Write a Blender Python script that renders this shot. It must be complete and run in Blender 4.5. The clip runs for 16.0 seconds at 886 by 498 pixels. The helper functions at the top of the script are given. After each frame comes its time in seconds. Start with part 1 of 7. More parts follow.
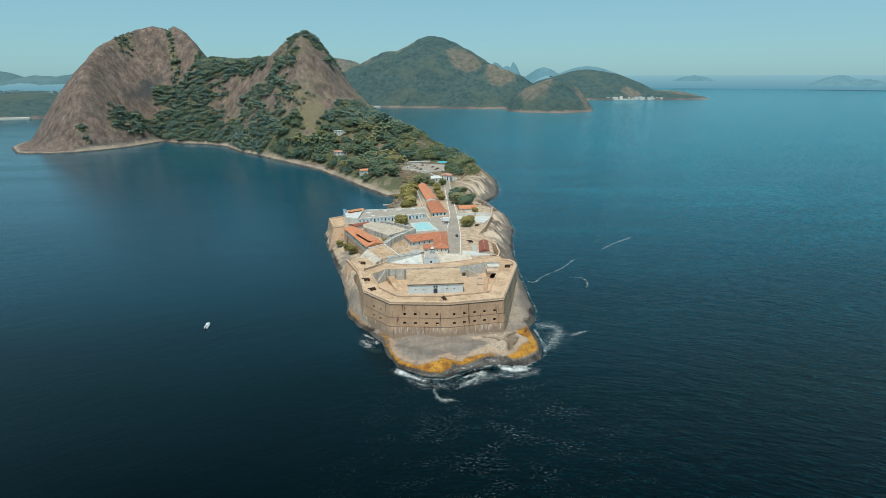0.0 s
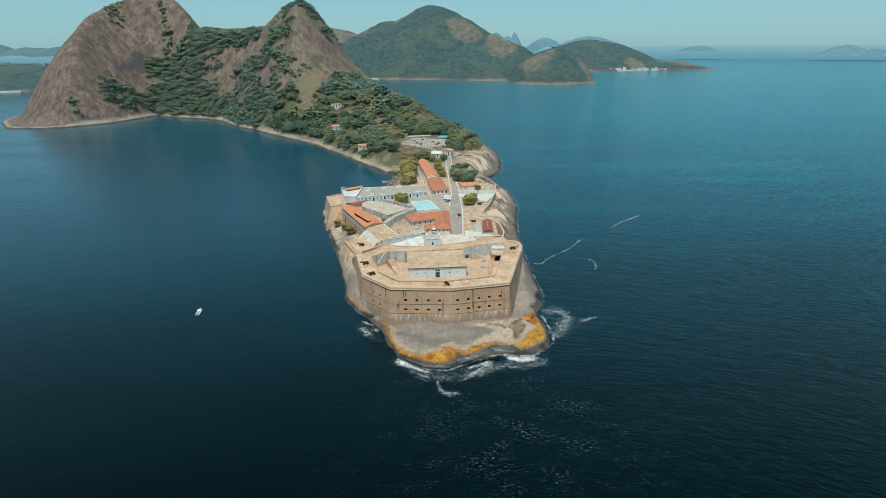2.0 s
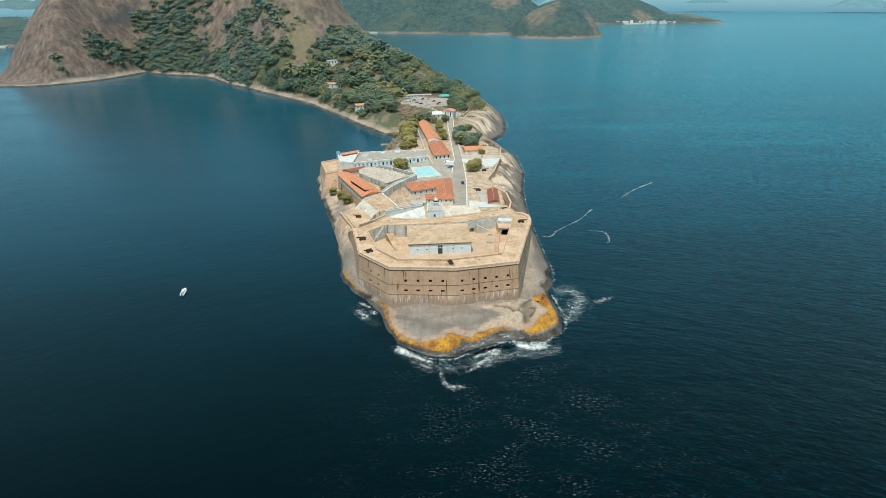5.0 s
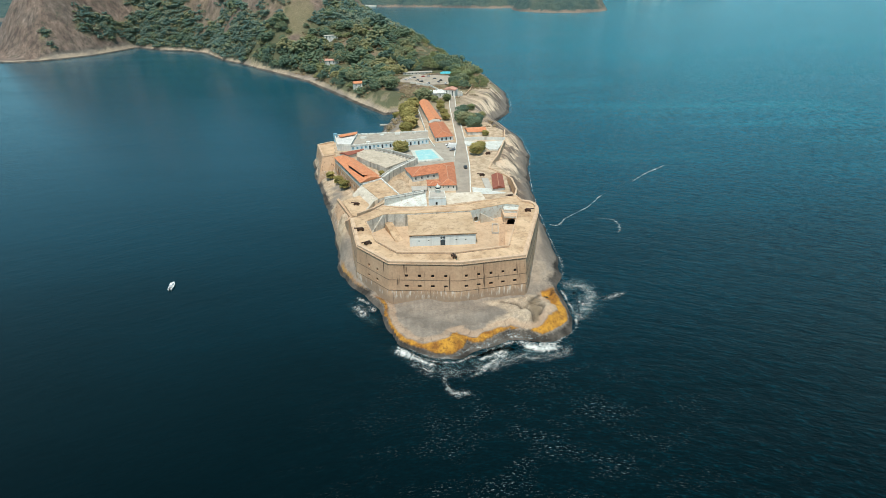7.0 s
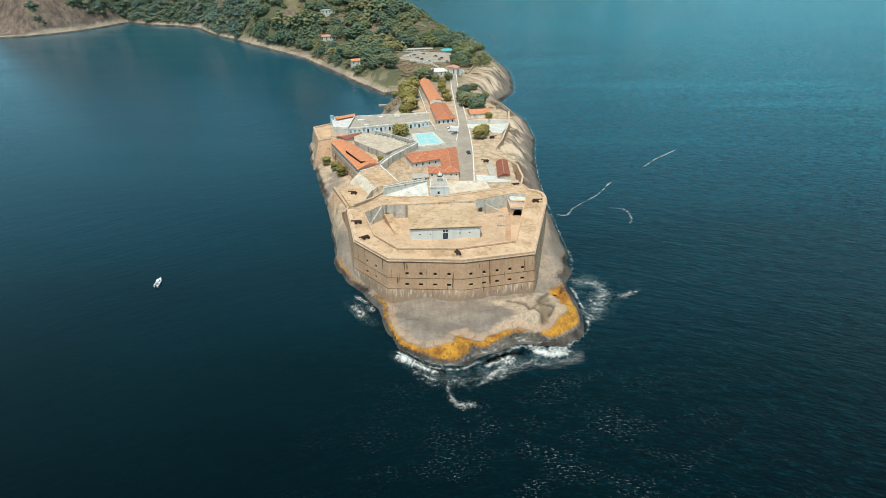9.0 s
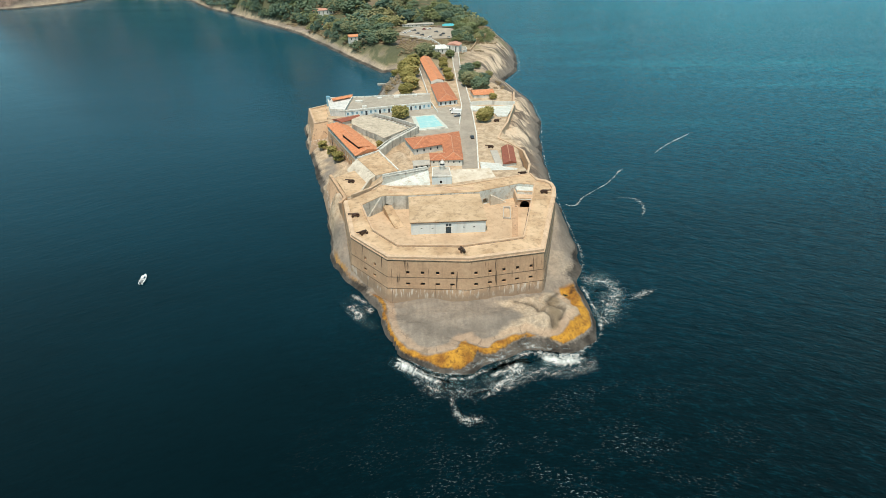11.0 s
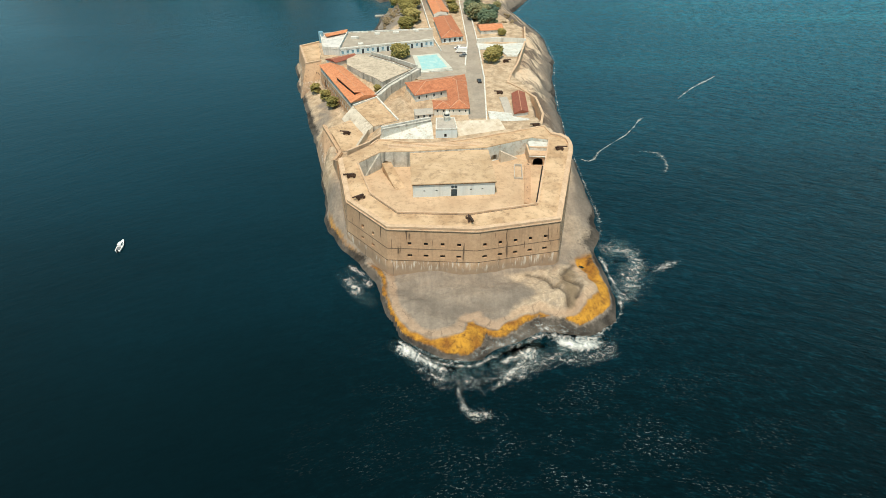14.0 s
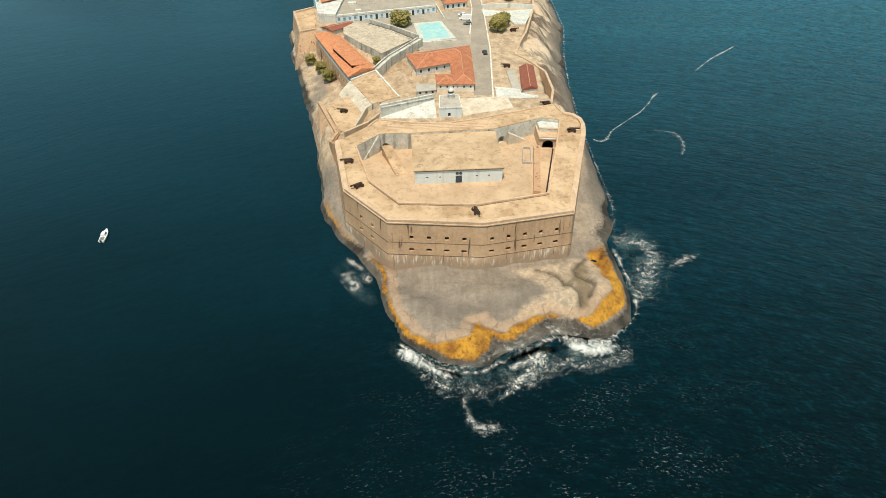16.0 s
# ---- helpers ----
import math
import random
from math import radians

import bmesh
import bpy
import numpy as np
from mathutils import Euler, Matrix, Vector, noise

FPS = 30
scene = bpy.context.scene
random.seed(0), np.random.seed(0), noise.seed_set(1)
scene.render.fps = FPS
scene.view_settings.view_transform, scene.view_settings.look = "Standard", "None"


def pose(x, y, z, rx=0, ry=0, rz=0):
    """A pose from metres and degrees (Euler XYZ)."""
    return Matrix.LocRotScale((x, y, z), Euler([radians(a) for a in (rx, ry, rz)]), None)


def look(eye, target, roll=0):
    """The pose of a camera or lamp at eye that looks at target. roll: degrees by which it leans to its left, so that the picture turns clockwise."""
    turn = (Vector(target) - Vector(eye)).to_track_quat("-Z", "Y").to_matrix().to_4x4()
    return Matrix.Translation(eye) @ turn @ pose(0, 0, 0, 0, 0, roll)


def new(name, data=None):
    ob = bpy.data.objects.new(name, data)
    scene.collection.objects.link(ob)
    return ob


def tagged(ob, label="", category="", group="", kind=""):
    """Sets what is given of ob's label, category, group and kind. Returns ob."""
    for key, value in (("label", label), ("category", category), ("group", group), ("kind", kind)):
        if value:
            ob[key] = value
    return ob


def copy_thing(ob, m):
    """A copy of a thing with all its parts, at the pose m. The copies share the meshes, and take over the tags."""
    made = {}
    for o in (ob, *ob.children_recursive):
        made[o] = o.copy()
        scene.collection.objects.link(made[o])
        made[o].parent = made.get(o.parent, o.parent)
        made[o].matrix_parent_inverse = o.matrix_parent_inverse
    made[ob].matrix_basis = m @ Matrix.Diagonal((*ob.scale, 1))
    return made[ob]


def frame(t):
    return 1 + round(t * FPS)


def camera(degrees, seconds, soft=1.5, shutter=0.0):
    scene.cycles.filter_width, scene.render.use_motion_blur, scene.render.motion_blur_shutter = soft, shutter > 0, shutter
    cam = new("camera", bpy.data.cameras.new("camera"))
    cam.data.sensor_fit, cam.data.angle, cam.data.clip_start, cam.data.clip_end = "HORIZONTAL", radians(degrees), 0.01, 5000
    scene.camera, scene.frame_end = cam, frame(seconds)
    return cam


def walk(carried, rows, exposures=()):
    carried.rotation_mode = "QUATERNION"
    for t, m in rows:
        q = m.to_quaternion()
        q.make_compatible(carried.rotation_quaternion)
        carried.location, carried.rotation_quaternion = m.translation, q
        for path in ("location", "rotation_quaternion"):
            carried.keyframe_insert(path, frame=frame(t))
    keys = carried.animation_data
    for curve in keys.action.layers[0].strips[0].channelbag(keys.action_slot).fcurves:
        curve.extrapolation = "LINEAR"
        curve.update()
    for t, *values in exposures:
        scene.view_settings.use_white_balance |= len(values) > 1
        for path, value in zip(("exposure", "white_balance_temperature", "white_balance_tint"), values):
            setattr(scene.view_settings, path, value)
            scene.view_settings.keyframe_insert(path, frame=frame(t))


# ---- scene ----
cam = camera(76.78, 16.0, 0.7)
# seconds, x, y, z, yaw, pitch, lean to the right
ROWS = [
    (0.0, -16.55, -282.40, 126.06, -4.20, -17.50, 0.27),
    (0.5, -16.65, -278.53, 125.95, -4.20, -17.98, 0.32),
    (1.0, -16.72, -274.67, 125.83, -4.20, -18.54, 0.37),
    (1.5, -16.73, -270.83, 125.69, -4.20, -19.30, 0.41),
    (2.0, -16.69, -267.01, 125.56, -4.19, -20.18, 0.43),
    (2.5, -16.61, -263.19, 125.43, -4.17, -21.09, 0.45),
    (3.0, -16.50, -259.36, 125.31, -4.16, -22.11, 0.47),
    (3.5, -16.38, -255.53, 125.21, -4.15, -23.01, 0.48),
    (4.0, -16.25, -251.67, 125.13, -4.13, -23.52, 0.49),
    (6.5, -16.16, -231.65, 124.87, -4.09, -26.10, 0.49),
    (7.0, -16.19, -227.59, 124.81, -4.08, -26.77, 0.48),
    (7.5, -16.23, -223.52, 124.76, -4.07, -27.44, 0.46),
    (8.0, -16.27, -219.45, 124.71, -4.07, -28.03, 0.44),
    (8.5, -16.29, -215.37, 124.67, -4.08, -28.53, 0.42),
    (9.0, -16.29, -211.29, 124.64, -4.11, -29.10, 0.40),
    (11.5, -16.48, -191.19, 124.21, -4.16, -32.30, 0.16),
    (12.0, -16.51, -187.35, 124.13, -4.15, -33.25, 0.11),
    (12.5, -16.54, -183.53, 124.04, -4.13, -34.56, 0.07),
    (13.0, -16.54, -179.72, 123.98, -4.13, -35.94, 0.02),
    (13.5, -16.53, -175.91, 123.94, -4.14, -37.26, -0.03),
    (14.0, -16.53, -172.10, 123.92, -4.15, -38.44, -0.07),
    (14.5, -16.55, -168.28, 123.92, -4.16, -39.62, -0.12),
    (15.0, -16.58, -164.47, 123.91, -4.18, -40.65, -0.16),
    (15.5, -16.65, -160.65, 123.91, -4.18, -41.53, -0.20),
    (16.0, -16.75, -156.84, 123.91, -4.17, -42.24, -0.25),
]
EXPOSURES = [(0.0, -0.20, 6150, 10), (2.0, -0.22, 6150, 10), (4.0, -0.02, 6200, 10), (8.0, 0.03, 6450, 11), (12.0, 0.06, 6900, 12), (16.0, 0.08, 7350, 13)]
walk(cam, [(t, pose(x, y, z, 0, 0, yaw) @ pose(0, 0, 0, 90 + pitch) @ pose(0, 0, 0, 0, 0, -lean))
           for t, x, y, z, yaw, pitch, lean in ROWS], EXPOSURES)

# ---- world, sun ----
SUN_ELEV, SUN_AZ = 68.0, 197.0          # azimuth: degrees from +y towards +x
world = bpy.data.worlds.new("world")
scene.world = world
world.use_nodes = True
wn = world.node_tree
sky = wn.nodes.new("ShaderNodeTexSky")
sky.sky_type, sky.sun_disc = "NISHITA", False
sky.sun_elevation, sky.sun_rotation = radians(SUN_ELEV), radians(SUN_AZ)
sky.altitude, sky.air_density, sky.dust_density, sky.ozone_density = 100, 1.0, 0.5, 4.0
wn.nodes["Background"].inputs["Strength"].default_value = 0.105
tint = wn.nodes.new("ShaderNodeMix")
tint.data_type, tint.blend_type = "RGBA", "MULTIPLY"
tint.inputs[0].default_value, tint.inputs[7].default_value = 1.0, (0.68, 1.02, 1.05, 1.0)
wn.links.new(sky.outputs[0], tint.inputs[6])
veil = wn.nodes.new("ShaderNodeMix")
veil.data_type = "RGBA"
veil.inputs[0].default_value, veil.inputs[7].default_value = 0.6, (3.6, 6.15, 6.6, 1.0)
wn.links.new(tint.outputs[2], veil.inputs[6])
wn.links.new(veil.outputs[2], wn.nodes["Background"].inputs["Color"])
sun = new("sun", bpy.data.lights.new("sun", "SUN"))
sun.data.energy, sun.data.angle, sun.data.color = 3.9, radians(0.53), (1.0, 0.92, 0.79)
se, sa = radians(SUN_ELEV), radians(SUN_AZ)
sun.matrix_world = look((400 * math.sin(sa) * math.cos(se), 400 * math.cos(sa) * math.cos(se), 400 * math.sin(se)), (0, 0, 0))


# ---- materials ----
def nodes_of(name):
    m = bpy.data.materials.new(name)
    m.use_nodes = True
    nt = m.node_tree
    return m, nt, nt.nodes["Principled BSDF"]


def rgba(c):
    return (c[0], c[1], c[2], 1.0)


def noise_node(nt, coord, scale, detail=4.0, rough=0.55, stretch=None, kind="ShaderNodeTexNoise"):
    n = nt.nodes.new(kind)
    n.inputs["Scale"].default_value = scale
    if kind == "ShaderNodeTexNoise":
        n.inputs["Detail"].default_value, n.inputs["Roughness"].default_value = detail, rough
    if stretch:
        mp = nt.nodes.new("ShaderNodeMapping")
        mp.inputs["Scale"].default_value = stretch
        nt.links.new(coord, mp.inputs[0])
        coord = mp.outputs[0]
    nt.links.new(coord, n.inputs["Vector"])
    return n.outputs[0]


def ramp(nt, fac, stops):
    r = nt.nodes.new("ShaderNodeValToRGB")
    els = r.color_ramp.elements
    while len(els) < len(stops):
        els.new(0.5)
    for e, (p, c) in zip(els, stops):
        e.position, e.color = p, rgba(c) if not isinstance(c, float) else (c, c, c, 1)
    nt.links.new(fac, r.inputs[0])
    return r.outputs[0]


def mix(nt, fac, a, b, mode="MIX"):
    n = nt.nodes.new("ShaderNodeMix")
    n.data_type, n.blend_type = "RGBA", mode
    for sock, v in ((n.inputs[0], fac), (n.inputs[6], a), (n.inputs[7], b)):
        if isinstance(v, (int, float)):
            sock.default_value = v
        elif isinstance(v, tuple):
            sock.default_value = rgba(v)
        else:
            nt.links.new(v, sock)
    return n.outputs[2]


def maths(nt, op, a, b=0.0, c=0.0, clamp=False):
    n = nt.nodes.new("ShaderNodeMath")
    n.operation, n.use_clamp = op, clamp
    for sock, v in zip(n.inputs, (a, b, c)):
        if isinstance(v, (int, float)):
            sock.default_value = v
        else:
            nt.links.new(v, sock)
    return n.outputs[0]


def bump(nt, bsdf, height, strength=0.4, dist=0.1):
    b = nt.nodes.new("ShaderNodeBump")
    b.inputs["Strength"].default_value, b.inputs["Distance"].default_value = strength, dist
    nt.links.new(height, b.inputs["Height"])
    nt.links.new(b.outputs[0], bsdf.inputs["Normal"])


def place(nt):
    return nt.nodes.new("ShaderNodeNewGeometry").outputs["Position"]


def surface(name, a, b, rough=0.85, scale=0.3, fine=3.0, stain=None, stain_amt=0.5, streak=0.0, relief=0.3, metal=0.0):
    """A weathered surface: two colours at two scales, stains, and vertical streaks where asked."""
    m, nt, bs = nodes_of(name)
    p = place(nt)
    big = noise_node(nt, p, scale, 5)
    small = noise_node(nt, p, fine, 6, 0.65)
    col = mix(nt, ramp(nt, big, [(0.3, 0.0), (0.7, 1.0)]), a, b)
    col = mix(nt, 0.55, col, ramp(nt, small, [(0.25, (0.35, 0.35, 0.35)), (0.75, (0.65, 0.65, 0.65))]), "OVERLAY")
    if stain:
        if streak:
            s = noise_node(nt, p, streak, 5, 0.6, (1, 1, 0.07))
        else:
            s = noise_node(nt, p, scale * 2.3, 6, 0.7)
        col = mix(nt, maths(nt, "MULTIPLY", ramp(nt, s, [(0.5, 0.0), (0.68, 1.0)]), stain_amt), col, stain)
    nt.links.new(col, bs.inputs["Base Color"])
    bs.inputs["Roughness"].default_value, bs.inputs["Metallic"].default_value = rough, metal
    bump(nt, bs, small, relief, 0.15)
    return m





def earth_material(name, lo, hi, dark):
    """Trodden dry earth: blotches, fine dark speckle and worn pale lanes."""
    m, nt, bs = nodes_of(name)
    p = place(nt)
    big = noise_node(nt, p, 0.11, 6, 0.62)
    mid = noise_node(nt, p, 0.55, 6, 0.7)
    fine = noise_node(nt, p, 2.4, 5, 0.7)
    worn = noise_node(nt, p, 0.06, 4, 0.55)
    col = mix(nt, ramp(nt, big, [(0.35, 0.0), (0.65, 1.0)]), lo, hi)
    col = mix(nt, ramp(nt, mid, [(0.50, 0.0), (0.66, 0.85)]), col, dark)
    col = mix(nt, ramp(nt, fine, [(0.60, 0.0), (0.72, 0.7)]), col, tuple(q * 0.6 for q in dark))
    col = mix(nt, ramp(nt, worn, [(0.52, 0.0), (0.64, 0.55)]), col, tuple(min(0.8, q * 1.12) for q in hi))
    nt.links.new(col, bs.inputs["Base Color"])
    bs.inputs["Roughness"].default_value = 0.95
    bump(nt, bs, maths(nt, "ADD", mid, fine), 0.7, 0.25)
    return m


M_DIRT = earth_material("dry_terrace_earth", (0.44, 0.285, 0.165), (0.64, 0.46, 0.300), (0.27, 0.175, 0.105))
M_PARAPET = surface("parapet_stone", (0.52, 0.355, 0.235), (0.65, 0.475, 0.33), 0.9, 0.25, 1.5, (0.40, 0.28, 0.19), 0.6)
M_WHITE = surface("whitewash", (0.76, 0.75, 0.70), (0.64, 0.64, 0.60), 0.8, 0.35, 1.5, (0.36, 0.33, 0.28), 0.75, 0.5, 0.2)
M_BLUEWHITE = surface("bluish_white_wall", (0.62, 0.72, 0.76), (0.70, 0.76, 0.78), 0.7, 0.25, 1.5, (0.42, 0.48, 0.5), 0.4, 0.5, 0.2)
M_OLDWALL = surface("old_plaster", (0.42, 0.40, 0.35), (0.66, 0.63, 0.57), 0.9, 0.35, 1.4, (0.15, 0.15, 0.135), 0.85, 0.45, 0.4)
M_TILE = surface("clay_tiles", (0.38, 0.125, 0.060), (0.57, 0.220, 0.110), 0.85, 0.6, 2.6, (0.20, 0.085, 0.055), 0.75)
M_TILE_NEW = surface("orange_tiles", (0.53, 0.185, 0.080), (0.69, 0.295, 0.145), 0.8, 0.5, 2.6, (0.33, 0.12, 0.065), 0.7)
M_RIDGE = surface("mortared_ridge", (0.47, 0.23, 0.14), (0.58, 0.35, 0.24), 0.9, 0.5, 2.0)
M_RUST = surface("rusty_sheet", (0.24, 0.07, 0.04), (0.32, 0.10, 0.06), 0.7, 0.4, 2.0, (0.14, 0.05, 0.04), 0.5)
M_CONCRETE = surface("grey_concrete", (0.40, 0.37, 0.33), (0.50, 0.46, 0.40), 0.9, 0.2, 1.5, (0.25, 0.22, 0.2), 0.5)
M_PAVE = surface("worn_paving", (0.32, 0.28, 0.23), (0.43, 0.375, 0.31), 0.9, 0.15, 1.5, (0.24, 0.21, 0.17), 0.6)
M_ROOFFLAT = earth_material("flat_roof_screed_worn", (0.46, 0.315, 0.190), (0.61, 0.445, 0.295), (0.31, 0.21, 0.13))
# near-black colour that stands in for the shade inside gun ports and tunnels
M_DARK = surface("shade_black", (0.012, 0.012, 0.013), (0.02, 0.019, 0.018), 0.9, 0.5, 2.0)
M_IRON = surface("rusty_iron", (0.05, 0.03, 0.022), (0.09, 0.05, 0.035), 0.6, 1.0, 4.0, None, 0, 0, 0.3, 0.4)
def drip_material():
    """Tan sea-wall masonry with courses, dark run-off and pale lime drips below the lower ledge."""
    m, nt, bs = nodes_of("sea_wall_masonry")
    p = place(nt)
    sep = nt.nodes.new("ShaderNodeSeparateXYZ")
    nt.links.new(p, sep.inputs[0])
    z = sep.outputs[2]
    big = noise_node(nt, p, 0.10, 5)
    small = noise_node(nt, p, 1.1, 7, 0.7)
    run = noise_node(nt, p, 0.42, 5, 0.6, (1, 1, 0.05))
    drip = noise_node(nt, p, 1.1, 5, 0.65, (1, 1, 0.10))
    col = mix(nt, ramp(nt, big, [(0.3, 0.0), (0.7, 1.0)]), (0.455, 0.283, 0.172), (0.575, 0.385, 0.248))
    col = mix(nt, 0.6, col, ramp(nt, small, [(0.25, (0.34, 0.34, 0.34)), (0.75, (0.66, 0.66, 0.66))]), "OVERLAY")
    col = mix(nt, maths(nt, "MULTIPLY", ramp(nt, run, [(0.54, 0.0), (0.68, 1.0)]), 0.32), col, (0.20, 0.13, 0.085))
    thin = noise_node(nt, p, 0.85, 3, 0.5, (1, 1, 0.035))
    col = mix(nt, maths(nt, "MULTIPLY", ramp(nt, thin, [(0.63, 0.0), (0.685, 1.0)]), 0.8), col, (0.07, 0.045, 0.032))
    low = ramp(nt, maths(nt, "DIVIDE", maths(nt, "ADD", z, maths(nt, "MULTIPLY", maths(nt, "SUBTRACT", big, 0.5), 5.0)), 10.0), [(0.40, 1.0), (0.66, 0.0)])
    col = mix(nt, maths(nt, "MULTIPLY", low, 0.62), col, (0.22, 0.175, 0.135))
    band = ramp(nt, maths(nt, "DIVIDE", z, 10.0), [(0.22, 0.0), (0.42, 1.0), (0.62, 1.0), (0.645, 0.0)])
    lime = maths(nt, "MULTIPLY", ramp(nt, drip, [(0.52, 0.0), (0.62, 1.0)]), band)
    col = mix(nt, maths(nt, "MULTIPLY", lime, 0.8), col, (0.68, 0.63, 0.56))
    course = nt.nodes.new("ShaderNodeTexWave")
    course.bands_direction = "Z"
    course.inputs["Scale"].default_value, course.inputs["Distortion"].default_value, course.inputs["Detail"].default_value = 0.55, 1.0, 2.0
    nt.links.new(p, course.inputs["Vector"])
    col = mix(nt, 0.015, col, course.outputs[0], "OVERLAY")
    nt.links.new(col, bs.inputs["Base Color"])
    bs.inputs["Roughness"].default_value = 0.92
    bump(nt, bs, small, 0.5, 0.2)
    return m


M_WALL = drip_material()
M_COURT = surface("blue_court_paint", (0.25, 0.53, 0.56), (0.36, 0.60, 0.60), 0.8, 0.15, 1.5, (0.50, 0.64, 0.60), 0.7)
M_LIME = surface("dirty_limewash", (0.50, 0.53, 0.50), (0.68, 0.68, 0.64), 0.85, 0.3, 1.4, (0.40, 0.31, 0.22), 0.85)
M_STAINED = surface("stained_plaster", (0.48, 0.42, 0.34), (0.64, 0.575, 0.48), 0.9, 0.3, 1.4, (0.28, 0.22, 0.165), 0.75, 0.4, 0.4)
M_BARK = surface("bark", (0.10, 0.075, 0.05), (0.16, 0.12, 0.09), 0.95, 1.0, 6.0)


def leaf_material(name, a, b, c, grain=0.9):
    """Foliage: a colour for each tree (attribute tint), some spread among its clumps, fine light and dark leaves."""
    m, nt, bs = nodes_of(name)
    g = nt.nodes.new("ShaderNodeNewGeometry")
    t = nt.nodes.new("ShaderNodeAttribute")
    t.attribute_name = "tint"
    pick = maths(nt, "ADD", maths(nt, "MULTIPLY", t.outputs["Fac"], 0.75), maths(nt, "MULTIPLY", g.outputs["Random Per Island"], 0.25))
    col = ramp(nt, pick, [(0.1, a), (0.5, b), (0.9, c)])
    n = noise_node(nt, g.outputs["Position"], grain, 6, 0.7)
    col = mix(nt, 0.6, col, ramp(nt, n, [(0.3, (0.27, 0.27, 0.27)), (0.7, (0.7, 0.7, 0.7))]), "OVERLAY")
    nt.links.new(col, bs.inputs["Base Color"])
    bs.inputs["Roughness"].default_value = 0.8
    bump(nt, bs, n, 0.8, 0.6)
    return m


M_WOOD = leaf_material("woodland_leaves", (0.066, 0.118, 0.090), (0.125, 0.178, 0.102), (0.260, 0.240, 0.115))
M_OLIVE = leaf_material("olive_leaves", (0.13, 0.165, 0.072), (0.19, 0.212, 0.090), (0.30, 0.268, 0.120))
# woods further off are bluer: haze put into the leaf colours
M_WOODFAR = leaf_material("peak_leaves", (0.076, 0.142, 0.124), (0.115, 0.176, 0.136), (0.225, 0.222, 0.130), 0.4)
M_SCRUB = leaf_material("dry_scrub", (0.20, 0.14, 0.085), (0.27, 0.20, 0.115), (0.19, 0.18, 0.09))
M_LEAF = leaf_material("broad_leaves", (0.22, 0.195, 0.055), (0.30, 0.255, 0.080), (0.40, 0.325, 0.115))


